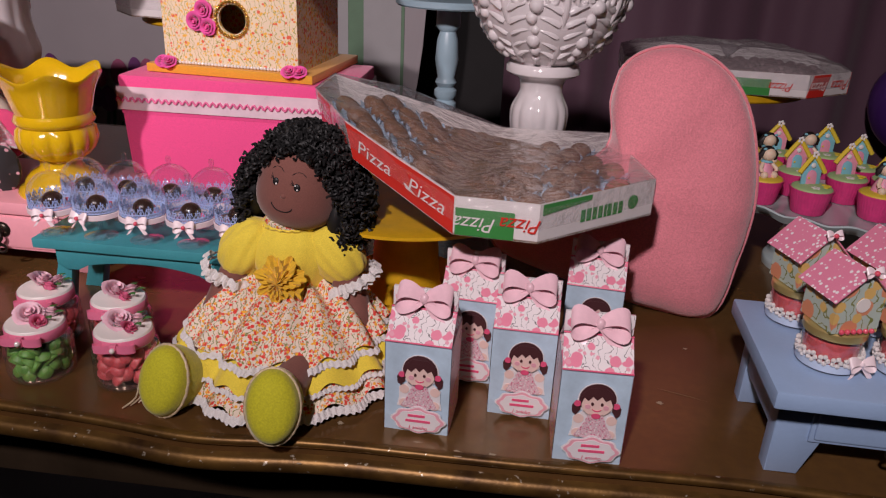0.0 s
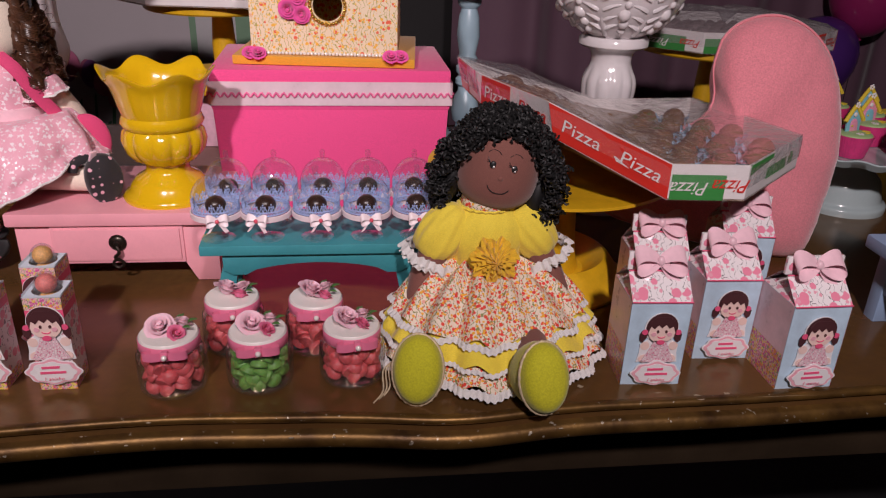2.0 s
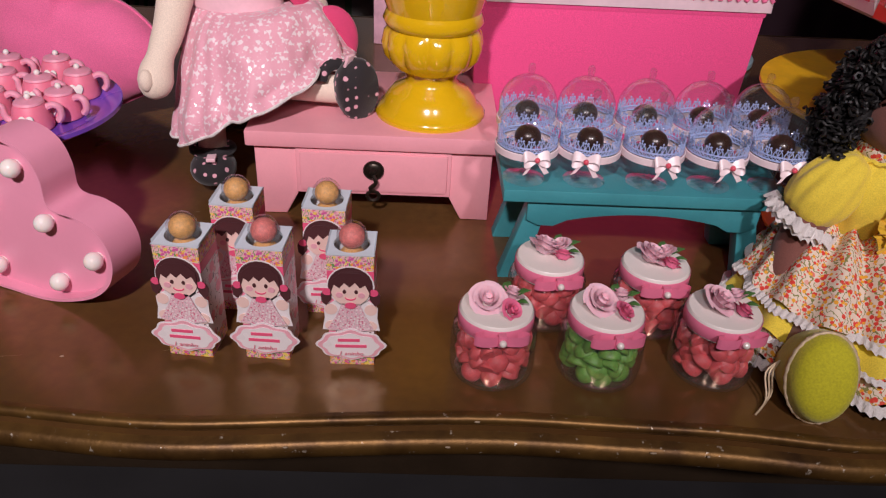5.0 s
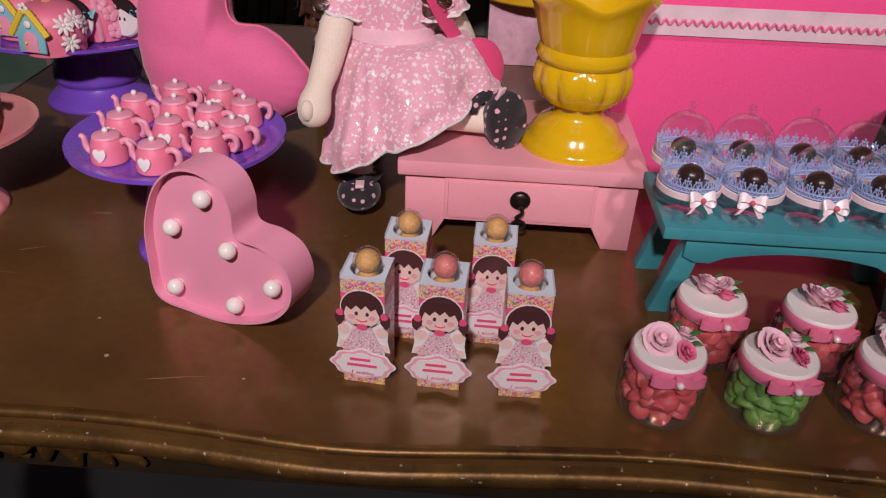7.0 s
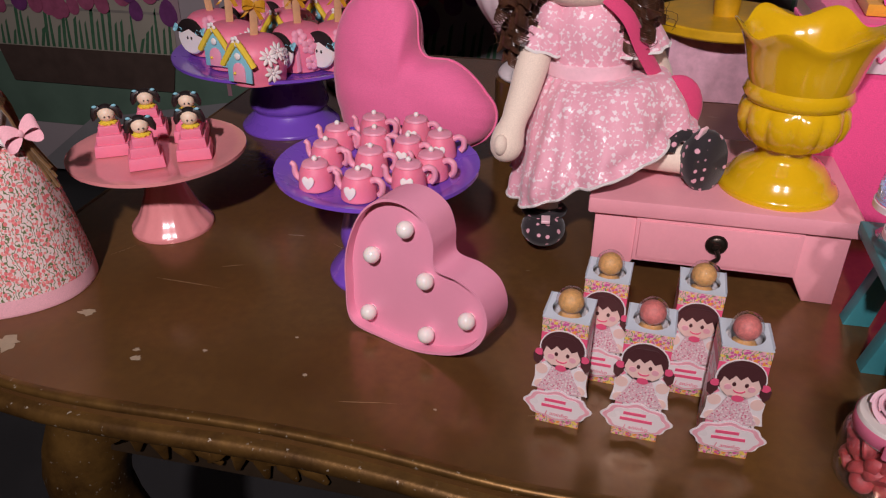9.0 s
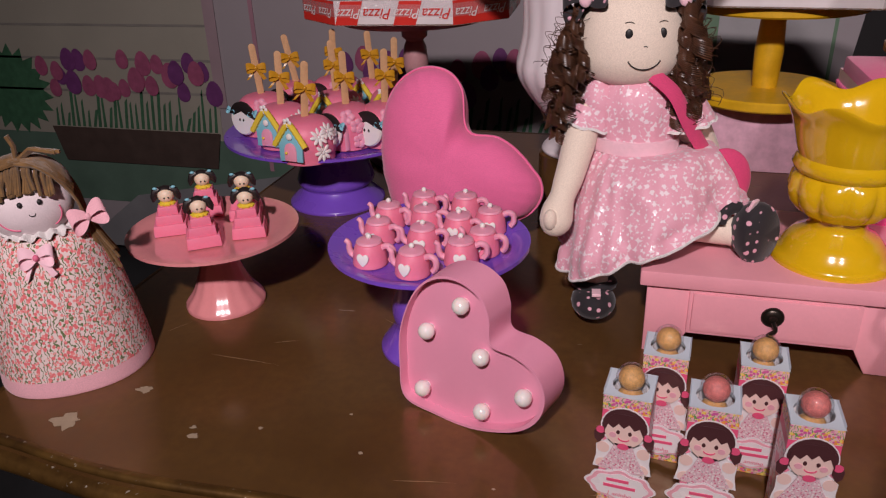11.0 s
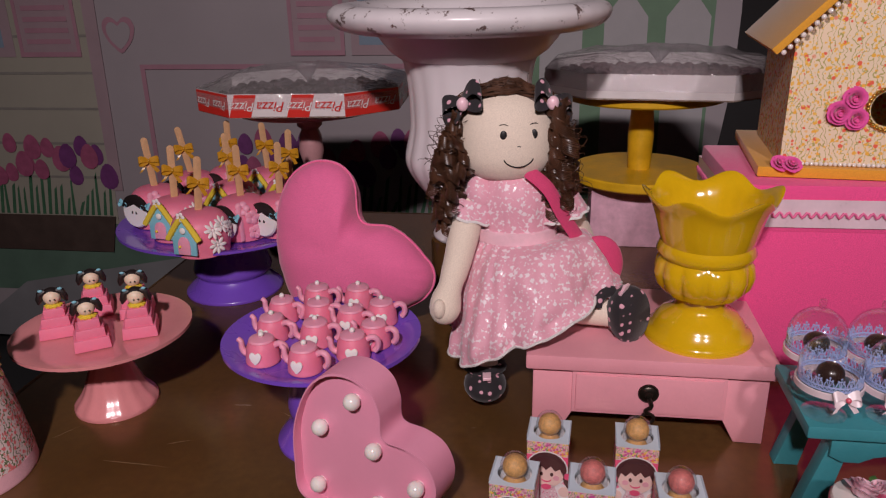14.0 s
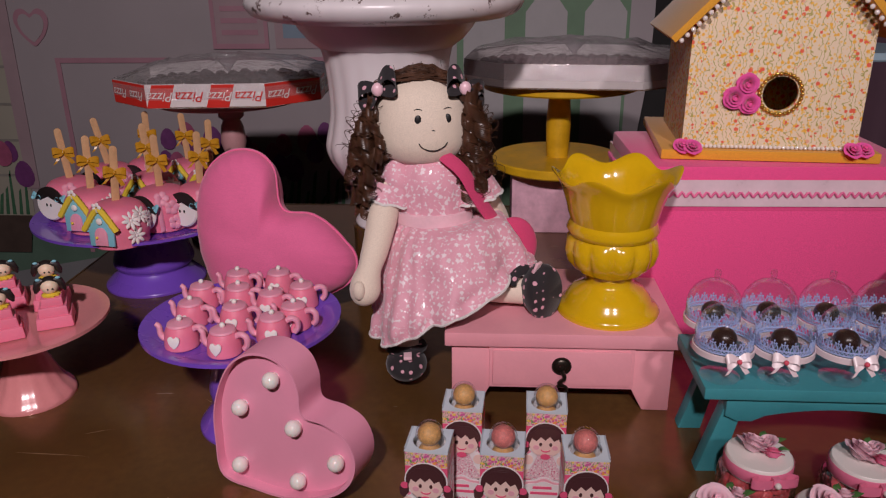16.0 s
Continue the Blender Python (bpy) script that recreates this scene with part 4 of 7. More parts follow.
gift_box(pose(-0.336, 1.252, TOP, 0, 0, 1))
HOUSE_PRINT = printed("cream_flower_print", (0.78, 0.62, 0.44), [((0.80, 0.42, 0.05), 1.0, 1.0), ((0.75, 0.12, 0.06), 0.9, 0.75), ((0.80, 0.50, 0.10), 0.8, 1.4)], (0.42, 0.36, 0.10), 165, 0.40, 0.7, 0.22)
ROSE_PINK = mat("magenta_felt_rose", (0.78, 0.09, 0.36), 0.8, var=0.12, sheen=0.3)
PEARL = mat("pearl", (0.85, 0.78, 0.74), 0.18, 0.1, var=0.03, coat=0.5, bump=0)
GOLD_BEAD = mat("gold_bead", (0.75, 0.46, 0.10), 0.22, 0.85, var=0.05, bump=0)


def birdhouse(at):
    ob = thing("birdhouse", at, "flower-print birdhouse with mustard roof, pearls and roses", "birdhouse")
    part("base_board", M().box((0.0, 0.098, 0.007), (0.268, 0.222, 0.013), 0.002), MUSTARD, ob)
    w, d, e, g = 0.215, 0.175, 0.172, 0.285
    z0 = 0.0135
    # front wall with its round hole
    hx, hz, hr = 0.006, 0.076, 0.0215
    outer = [(-w / 2, z0), (w / 2, z0), (w / 2, e), (0, g), (-w / 2, e)]
    ring_pts = [(hx + hr * math.cos(TAU * i / 40), hz + z0 - 0.005 + hr * math.sin(TAU * i / 40)) for i in range(40)]

    def out_at(a):
        dx, dz, best = math.cos(a), math.sin(a), 9
        for i in range(5):
            (x1, y1), (x2, y2) = outer[i], outer[(i + 1) % 5]
            ex, ey = x2 - x1, y2 - y1
            det = dx * ey - dz * ex
            if abs(det) > 1e-9:
                s = ((x1 - hx) * ey - (y1 - hz - z0 + 0.005) * ex) / det
                q = ((x1 - hx) * dz - (y1 - hz - z0 + 0.005) * dx) / det
                if s > 0 and -1e-6 <= q <= 1 + 1e-6:
                    best = min(best, s)
        return (hx + dx * best, hz + z0 - 0.005 + dz * best)
    angs = sorted([TAU * i / 40 for i in range(40)] + [math.atan2(z - hz - z0 + 0.005, x - hx) % TAU for x, z in outer])
    inn = [(hx + hr * math.cos(a), hz + z0 - 0.005 + hr * math.sin(a)) for a in angs]
    oo = [out_at(a) for a in angs]
    k = len(angs)
    fr = M()
    fr.add([(x, 0, z) for x, z in oo] + [(x, 0, z) for x, z in inn] + [(x, 0.006, z) for x, z in oo] + [(x, 0.006, z) for x, z in inn],
           [f for i in range(k) for f in ((i, (i + 1) % k, k + (i + 1) % k, k + i), (2 * k + i, 3 * k + i, 3 * k + (i + 1) % k, 2 * k + (i + 1) % k),
            (k + i, k + (i + 1) % k, 3 * k + (i + 1) % k, 3 * k + i), (i, 2 * k + i, 2 * k + (i + 1) % k, (i + 1) % k))])
    front = part("front_wall", fr, HOUSE_PRINT, ob)
    for s in (-1, 1):
        part("side_wall", M().box((s * (w / 2 - 0.003), d / 2 + 0.003, (e + z0) / 2), (0.006, d - 0.006, e - z0), 0), HOUSE_PRINT, ob)
    part("back_wall", M().prism(outer, 0.006, 0, pose(0, d, 0)), HOUSE_PRINT, ob)
    for s in (-1, 1):
        slope = math.atan2(g - e, w / 2)
        L = w / 2 / math.cos(slope) + 0.036
        m = M().box((L / 2 - 0.001, d / 2, 0.004), (L, d + 0.055, 0.009), 0.0015)
        xf = pose(0, 0, g + 0.002) @ (Matrix.Identity(4) if s > 0 else Matrix.Diagonal((-1, 1, 1, 1))) @ pose(0, 0, 0, 0, math.degrees(slope), 0)
        part("roof_panel", M().join(m, xf), MUSTARD, ob)
        pr = M()
        for i in range(21):
            u = 0.004 + (L - 0.012) * i / 20
            p = xf @ Vector((u, -0.024, -0.004))
            pr.ball(tuple(p), 0.0032, 0, 10)
        part("pearl_string", pr, PEARL, ob, "string of white pearls")
    pr = M()
    for i in range(38):
        pr.ball((-0.098 + 0.196 * i / 37, -0.003, z0 + 0.003), 0.0027, 0, 8)
    part("pearl_string", pr, PEARL, ob, "string of white pearls")
    gb = M()
    for i in range(30):
        a = TAU * i / 30
        gb.ball((hx + 0.0255 * math.cos(a), -0.002, hz + z0 - 0.005 + 0.0255 * math.sin(a)), 0.0029, 0, 8)
    part("bead_ring", gb, GOLD_BEAD, front, "ring of gold beads round the hole")
    for x, z, r in ((-0.050, 0.080, 0.0135), (-0.036, 0.097, 0.0130), (-0.031, 0.073, 0.0125)):
        part("rose", M().join(rose(r), pose(x, -0.001, z, 90, 0, 0) @ pose(0, 0, 0, 0, 0, 900 * x)), ROSE_PINK, front, "magenta cloth rose")
    for x, y in ((-0.108, -0.006), (-0.096, -0.010), (0.112, -0.008), (0.098, -0.012)):
        part("rose", M().join(rose(0.0115), pose(x, y, 0.0135, 38, 0, 10)), ROSE_PINK, ob, "magenta cloth rose")
    return ob


birdhouse(pose(-0.345, 1.178, TOP + 0.2565, 0, 0, -4.8))

# ---------------------------------------------------------------- light-up heart
def heart_lamp(at):
    ob = thing("heart_lamp", at, "pink plastic heart-shaped marquee lamp with six unlit bulbs", "lamp")
    out = turned(heart_outline(1.0, 8), -47)
    low = min(z for x, z in out)
    out = [(x, z - low) for x, z in out]
    n = len(out)
    inner = [(x * 0.965 + 0.0012, (z - 0.08) * 0.965 + 0.08) for x, z in out]
    shell = M()
    P = [(x, y, z) for o, y in ((inner, 0.0), (out, 0.0), (out, 0.040), (inner, 0.040)) for x, z in o]
    shell.add(P, [(r * n + i, r * n + (i + 1) % n, ((r + 1) % 4) * n + (i + 1) % n, ((r + 1) % 4) * n + i) for r in range(4) for i in range(n)])
    part("rim", shell, HEART_PINK, ob)
    part("back_panel", M().prism([(x * 0.97 + 0.001, (z - 0.08) * 0.97 + 0.08) for x, z in out], 0.010, 0, pose(0, 0.012, 0)), HEART_PINK, ob)
    bulb_m = mat("milky_bulb", (0.85, 0.80, 0.76), 0.15, var=0.02, coat=0.5, bump=0, sss=0.2)
    # bulbs, by how far right of the point and how high
    for u, z in ((0.074, 0.141), (0.031, 0.099), (0.096, 0.090), (0.022, 0.025), (0.096, 0.025), (0.144, 0.061)):
        b = M().ball((u, 0.004, z), 0.0088, 0, 18)
        b.lathe([(0.0055, 0), (0.006, 0.002), (0.005, 0.007)], 16, 0, pose(u, 0.012, z, 90))
        part("bulb", b, bulb_m, ob, "milky white round bulb")
    return ob


heart_lamp(pose(-0.882 - 0.097 * 0.94, 0.824 - 0.026 + 0.097 * 0.34, TOP, 0, 0, -19.9) @ Matrix.Scale(0.94, 4))

# ---------------------------------------------------------------- cloth dolls, each one mesh
def coil(m, p, d, length, r, wire, turns, k, n=5, phase=0.0, step=7):
    """A springy curl from p along d."""
    d = Vector(d).normalized()
    a = d.orthogonal().normalized()
    b = d.cross(a)
    cnt = max(6, int(turns * step))
    pts = [Vector(p) + d * (length * i / cnt) + (a * math.cos(phase + TAU * turns * i / cnt) + b * math.sin(phase + TAU * turns * i / cnt)) * r for i in range(cnt + 1)]
    m.tube(pts, wire, k, n)


def pleat(a, waves, seed):
    """Uneven gathers round a hem."""
    drift = 1.5 * math.sin(2 * a + 0.5) + 0.9 * math.sin(3 * a + 2.0)
    return (math.sin(waves * a + seed + drift) + 0.5 * math.sin((waves + 5) * a + 2.1 * seed - drift)) * (0.75 + 0.35 * math.sin(3 * a + 1.0))


def frill(m, cz, rings, k, n=150, waves=13, amp=0.06, c=(0, 0), squash=1.0, seed=0, lift=0.0, wrap=True):
    """A gathered band of skirt: rings of (rx, ry, z, cy), pleats growing towards the hem."""
    def fn(u, v):
        i = min(len(rings) - 2, int(v * (len(rings) - 1)))
        t = v * (len(rings) - 1) - i
        rx, ry, z, cy = (a + (b - a) * t for a, b in zip(rings[i], rings[i + 1]))
        a = TAU * u
        w = 1 + amp * (0.25 + 0.75 * v) * pleat(a, waves, seed)
        return (c[0] + rx * w * math.cos(a), c[1] + cy + ry * w * math.sin(a), cz + z + lift * math.sin(waves * a + seed + 1.2))
    m.sheet(fn, n, 8, k, None, True)


def lace(m, cz, ring_, k, depth=0.010, n=240, teeth=48, waves=13, amp=0.06, c=(0, 0), seed=0, drop=0.7):
    """A scalloped lace border hanging from an elliptic ring (rx, ry, z, cy)."""
    rx, ry, z, cy = ring_

    def fn(u, v):
        a = TAU * u
        w = 1 + amp * pleat(a, waves, seed) + 0.02 * v
        tooth = depth * (0.74 + 0.26 * abs(math.sin(teeth * a / 2)) ** 0.6)
        return (c[0] + (rx + v * tooth * (1 - drop)) * w * math.cos(a), c[1] + cy + (ry + v * tooth * (1 - drop)) * w * math.sin(a), cz + z - v * tooth * drop + 0.001 * math.sin(teeth * a))
    m.sheet(fn, n, 3, k, None, True)


SKIN_BROWN = cloth("brown_doll_cloth", (0.190, 0.068, 0.052), wrinkle=0.12, wscale=30)
SKIN_CREAM = cloth("cream_doll_cloth", (0.80, 0.68, 0.56), wrinkle=0.15, wscale=30)
SKIN_PALE = cloth("pale_doll_cloth", (0.78, 0.66, 0.68), wrinkle=0.15, wscale=30)
HAIR_BLACK = mat("black_curly_yarn", (0.0045, 0.004, 0.0045), 0.62, var=0.3)
HAIR_BROWN = mat("brown_curls", (0.080, 0.034, 0.018), 0.34, var=0.5, big=60)
YARN = mat("light_brown_yarn", (0.17, 0.085, 0.022), 0.8, var=0.35, big=90, fine=700, bump=0.6, sheen=0.3)
YELLOW_CLOTH = cloth("yellow_cotton", (0.80, 0.62, 0.055), wrinkle=0.45, wscale=40)
SHOE_FELT = cloth("olive_yellow_felt", (0.50, 0.47, 0.012), thread=500, wrinkle=0.3, wscale=60)
SKIRT_PRINT = printed("white_flower_print", (0.78, 0.66, 0.54), [((0.72, 0.05, 0.035), 1.0, 0.85), ((0.80, 0.38, 0.03), 0.95, 1.0), ((0.72, 0.10, 0.06), 0.8, 1.3)], (0.25, 0.25, 0.08), 215, 0.40, 0.85, 0.32)
ROSE_PRINT = printed("rosebud_print", (0.74, 0.60, 0.58), [((0.72, 0.16, 0.17), 1.0, 0.9), ((0.76, 0.26, 0.25), 0.9, 1.1)], (0.12, 0.16, 0.06), 190, 0.44, 0.85, 0.62)
DOTTED_BLACK = dotted("black_dotted_cloth", (0.016, 0.013, 0.016), (0.72, 0.38, 0.46), 88, 0.25, 0.85, 0.2)
STRAP = cloth("raspberry_felt", (0.62, 0.05, 0.16), wrinkle=0.2, wscale=60)
ROSY = mat("rosy_thread", (0.75, 0.16, 0.28), 0.7)
EYE_WHITE = mat("white_dot", (0.85, 0.82, 0.80), 0.3)


def brocade():
    """Pink cloth with glossy white embroidered leaves and flowers."""
    m, t, p = nodes("pink_embroidered_cloth")
    vec = coords(t)
    motifs = None
    for scale, turn, edge in ((118, 0.0, 0.93), (165, 0.7, 0.80)):
        mp = t.nodes.new("ShaderNodeMapping")
        mp.inputs["Rotation"].default_value = (0.3 + turn, turn, 0.5)
        t.links.new(vec, mp.inputs["Vector"])
        v = t.nodes.new("ShaderNodeTexVoronoi")
        v.distance = "MINKOWSKI"
        v.inputs["Exponent"].default_value = 0.55
        v.inputs["Scale"].default_value = scale
        v.inputs["Randomness"].default_value = 0.7
        t.links.new(mp.outputs["Vector"], v.inputs["Vector"])
        layer = ramp(t, v.outputs["Distance"], edge, edge + 0.05, (1, 1, 1, 1), (0, 0, 0, 1))
        motifs = layer if motifs is None else mix(t, 1.0, motifs, layer, "LIGHTEN")
    t.links.new(mix(t, motifs, (0.76, 0.37, 0.46), (0.88, 0.74, 0.78)), p.inputs["Base Color"])
    r = t.nodes.new("ShaderNodeMapRange")
    r.inputs["To Min"].default_value, r.inputs["To Max"].default_value = 0.60, 0.24
    t.links.new(motifs, r.inputs["Value"])
    t.links.new(r.outputs["Result"], p.inputs["Roughness"])
    p.inputs["Sheen Weight"].default_value = 0.3
    bumped(t, p, motifs, 0.5)
    return m


BROCADE = brocade()


def yellow_doll(at):
    m = M()
    SK, HA, YE, FL, LA, SH, BL, WH, GO, RO, BD = range(11)
    # legs and shoes
    for hip, knee, foot, aim in (((-0.04, -0.03, 0.03), (-0.072, -0.08, 0.030), (-0.094, -0.138, 0.026), -12), ((0.04, -0.03, 0.03), (0.035, -0.10, 0.040), (0.026, -0.176, 0.033), 8)):
        m.tube(smooth_loop([hip, knee, foot], 5, False), 0.020, SK, 14)
        xf = pose(*foot) @ pose(0, 0, 0, 0, 0, aim) @ pose(0, 0, 0, -20, 0, 0) @ Matrix.Scale(0.86, 4)
        # sole, upper and braid; the sole faces forward
        rows = [(0.0, 0.0, -0.042, 0.0), (0.017, 0.026, -0.040, 0.004), (0.026, 0.038, -0.034, 0.006), (0.0305, 0.0435, -0.023, 0.006), (0.031, 0.043, -0.008, 0.006), (0.031, 0.039, 0.012, 0.004), (0.026, 0.030, 0.032, 0.0), (0.014, 0.016, 0.044, -0.004), (0.0, 0.0, 0.046, -0.004)]
        m.sheet(lambda u, v: (lambda q, t, i: tuple((a[0] + (b[0] - a[0]) * t) * math.cos(TAU * u) if 0 else 0 for a, b in ()) or (
            (rows[i][0] + (rows[i + 1][0] - rows[i][0]) * t) * math.cos(TAU * u), rows[i][2] + (rows[i + 1][2] - rows[i][2]) * t,
            (rows[i][1] + (rows[i + 1][1] - rows[i][1]) * t) * math.sin(TAU * u) + rows[i][3]))(0, *((lambda w: (w - min(7, int(w)), min(7, int(w))))(v * 8))), 40, 16, SH, xf, True)
        m.tube([(0.0312 * math.cos(TAU * i / 60), -0.020 + 0.0006 * math.sin(i * 2.1), 0.006 + 0.0442 * math.sin(TAU * i / 60)) for i in range(60)], [0.0016 + 0.0007 * (i % 2) for i in range(60)], BD, 6, xf, True)
    for q in range(3):
        m.tube(smooth_loop([(-0.120, -0.128, 0.034), (-0.126 - 0.003 * q, -0.134, 0.026), (-0.125 - 0.004 * q, -0.140 - 0.004 * q, 0.010), (-0.132 - 0.006 * q, -0.146 - 0.006 * q, 0.002)], 4, False), 0.0009, BD, 5)
    # skirt in soft tiers
    top_z = 0.098
    frill(m, 0, [(0.095, 0.078, 0.050, -0.030), (0.115, 0.098, 0.031, -0.042), (0.131, 0.113, 0.013, -0.052)], FL, 300, 14, 0.045, seed=1.0, lift=0.005)
    lace(m, 0, (0.131, 0.113, 0.014, -0.052), LA, 0.012, 640, 120, 14, 0.045, seed=1.0, drop=0.6)
    frill(m, 0, [(0.085, 0.070, 0.072, -0.024), (0.106, 0.090, 0.050, -0.037), (0.124, 0.106, 0.031, -0.047)], YE, 300, 14, 0.050, seed=1.0, lift=0.005)
    lace(m, 0, (0.124, 0.106, 0.031, -0.047), LA, 0.006, 540, 130, 14, 0.050, seed=1.0, drop=0.6)
    frill(m, 0, [(0.042, 0.038, top_z, 0.0), (0.068, 0.058, 0.092, -0.013), (0.092, 0.078, 0.076, -0.027), (0.112, 0.096, 0.052, -0.039)], FL, 300, 14, 0.060, seed=1.0, lift=0.005)
    lace(m, 0, (0.112, 0.096, 0.052, -0.039), LA, 0.010, 640, 110, 14, 0.060, seed=1.0, drop=0.6)
    # bodice with gathers
    crease = lambda a, i: 1 + 0.014 * math.sin(9 * a + i * 0.25 + 1.5 * math.sin(2 * a)) + 0.010 * math.sin(17 * a - 0.3 * i + math.sin(3 * a))
    m.lathe([tuple(p) for p in smooth_loop([(0.042, 0.092), (0.046, 0.105), (0.051, 0.125), (0.047, 0.146), (0.035, 0.160), (0.026, 0.168)], 5, False)], 120, YE, Matrix.Diagonal((1.0, 0.84, 1, 1)), crease)
    m.lathe([(0.027, 0.160), (0.031, 0.165), (0.029, 0.174), (0.024, 0.176)], 40, FL)
    m.tube([(0.033 * math.cos(TAU * q / 60), 0.028 * math.sin(TAU * q / 60), 0.162 + 0.0012 * math.sin(q * 2.3)) for q in range(60)], 0.0026, YE, 6, None, True)
    for s in (-1, 1):
        m.lathe([tuple(p) for p in smooth_loop([(0.004, 0.036), (0.015, 0.031), (0.023, 0.014), (0.025, -0.004), (0.021, -0.019), (0.016, -0.025)], 4, False)], 100, YE, pose(s * 0.054, -0.008, 0.128, 0, s * -36, 0) @ Matrix.Scale(1.15, 4), lambda a, i: 1 + 0.035 * math.sin(7 * a + 0.35 * i + 1.5 * math.sin(2 * a)) + 0.020 * math.sin(13 * a - 0.3 * i))
        for q in range(2):
            ruffle = M()
            lace(ruffle, 0, (0.024 + 0.003 * q, 0.024 + 0.003 * q, 0.004 * q, 0), 0, 0.013, 140, 24, 9, 0.12, seed=q)
            m.join(ruffle, pose(s * 0.070, -0.014, 0.104, 0, s * -26, 0) @ Matrix.Scale(1.12, 4), LA)
        m.tube(smooth_loop([(s * 0.058, -0.010, 0.118), (s * 0.071, -0.020, 0.088), (s * 0.079, -0.034, 0.064), (s * 0.078, -0.046, 0.045)], 5, False), [0.018, 0.018, 0.018, 0.018, 0.018, 0.018, 0.019, 0.019, 0.019, 0.019, 0.020, 0.020, 0.019, 0.018, 0.015, 0.008], SK, 14)
    # carnation at the waist
    for q in range(5):
        r0 = 0.027 - 0.005 * q

        def petal(u, v, r0=r0, q=q):
            a = TAU * u
            rr = r0 * v * (1 + 0.09 * math.sin(7 * a + 1.3 * q) + 0.05 * math.sin(16 * a + 2 * q))
            return (rr * math.cos(a), -0.006 - 0.0035 * q - 0.0042 * v * math.sin(9 * a + 2 * q) - 0.0016 * v * math.sin(25 * a + q) - 0.004 * (1 - v), rr * math.sin(a))
        m.sheet(petal, 110, 5, GO, pose(0.0, -0.050, 0.112, -12, 0, 0), True)
    # head, leaning a little
    body, m = m, M()
    hc = Vector((0.0, 0.0, 0.046))
    shape = smooth_loop([(0.0, 0.053), (0.022, 0.049), (0.039, 0.036), (0.0475, 0.016), (0.0505, -0.008), (0.0475, -0.027), (0.036, -0.041), (0.018, -0.048), (0.0, -0.050)], 5, False)
    m.lathe([tuple(p) for p in reversed(shape)], 56, SK, pose(*hc) @ Matrix.Diagonal((0.96, 0.94, 1, 1)))
    front = lambda x, z, o=0.0: (hc.x + x, hc.y - 0.94 * math.sqrt(max(0.0001, min(shape, key=lambda p: abs(p[1] - z))[0] ** 2 - (x / 0.96) ** 2)) - o, hc.z + z)
    for ex in (-0.0115, 0.0125):
        m.ball(front(ex, 0.012, -0.0005), (0.0038, 0.002, 0.0046), BL, 14)
        m.ball(front(ex + 0.0012, 0.0105, 0.001), (0.0013, 0.001, 0.0014), WH, 8)
        m.ball(front(ex - 0.0014, 0.0140, 0.001), (0.0012, 0.001, 0.0013), WH, 8)
        m.tube([front(ex + 0.009 * math.cos(a), 0.019 + 0.009 * math.sin(a), 0.0002) for a in [radians(q) for q in range(40, 146, 15)]], 0.0004, BL, 5)
        for q in (-0.6, 0.0, 0.6):
            m.tube([front(ex - 0.003, 0.014, 0.0004), front(ex - 0.0070, 0.0165 + 0.004 * q, 0.0006)], 0.0004, BL, 4)
    m.ball(front(0.000, -0.001, -0.0012), (0.0036, 0.0028, 0.0030), SK, 12)
    m.tube([front(0.000 + 0.0125 * math.cos(a), -0.010 + 0.0085 * math.sin(a), 0.0004) for a in [radians(q) for q in range(190, 352, 12)]], 0.0006, BL, 5)
    # woolly curls, all round but the face
    rnd = random.Random(7)
    count = 0
    while count < 2700:
        u, a = rnd.uniform(-0.92, 1), rnd.uniform(0, TAU)
        r = math.sqrt(1 - u * u)
        d = Vector((r * math.cos(a), r * math.sin(a), u))
        if d.y < -0.10 and (d.x / 0.80) ** 2 + ((d.z + 0.14) / 0.84) ** 2 < 1:
            continue
        if d.z < -0.55 and d.y < 0.1 and abs(d.x) < 0.5:
            continue
        wide = (1.0 if d.z < 0.25 else 0.94) + 0.40 * max(0.0, 0.35 - d.z) * abs(d.x)
        puff = rnd.uniform(0.94, 1.20)
        p = hc + Vector((d.x * (0.061 if d.x > 0 else 0.053) * wide * puff, d.y * 0.056 * puff + 0.008, d.z * 0.063 * (0.97 if d.z > 0 else 1.22 + 0.55 * abs(d.x)) * (0.55 + 0.45 * puff) + 0.002))
        t = Vector((rnd.uniform(-1, 1), rnd.uniform(-1, 1), rnd.uniform(-1.2, 0.5)))
        t = t - d * t.dot(d) * 0.5
        coil(m, p, t, rnd.uniform(0.007, 0.013), rnd.uniform(0.0022, 0.0036), 0.0014, rnd.uniform(1.4, 2.4), HA, 5, rnd.uniform(0, 6), 6)
        count += 1
    for s in (-1, 1):
        m.ball((hc.x + s * 0.050, hc.y + 0.010, hc.z - 0.024), (0.014, 0.030, 0.036), HA, 16)
    m.ball((hc.x, hc.y + 0.014, hc.z + 0.008), (0.056, 0.046, 0.058), HA, 24)
    m = body.join(m, pose(0.003, 0.002, 0.164, 0, 11, -10))
    return solid("black_haired_doll", m, [SKIN_BROWN, HAIR_BLACK, YELLOW_CLOTH, SKIRT_PRINT, WHITE_LACE, SHOE_FELT, BLACK, EYE_WHITE, CARNATION, ROSY, BRAID], at,
                 "brown cloth doll with black curls in a yellow flowered dress", "doll", "", 60)


BRAID = mat("cream_gold_braid", (0.58, 0.46, 0.30), 0.5, 0.2, var=0.2, big=300)
CARNATION = cloth("golden_yellow_cloth", (0.74, 0.44, 0.02), wrinkle=0.3, wscale=80)
yellow_doll(pose(-0.150, 0.845, TOP, 0, 0, 2))


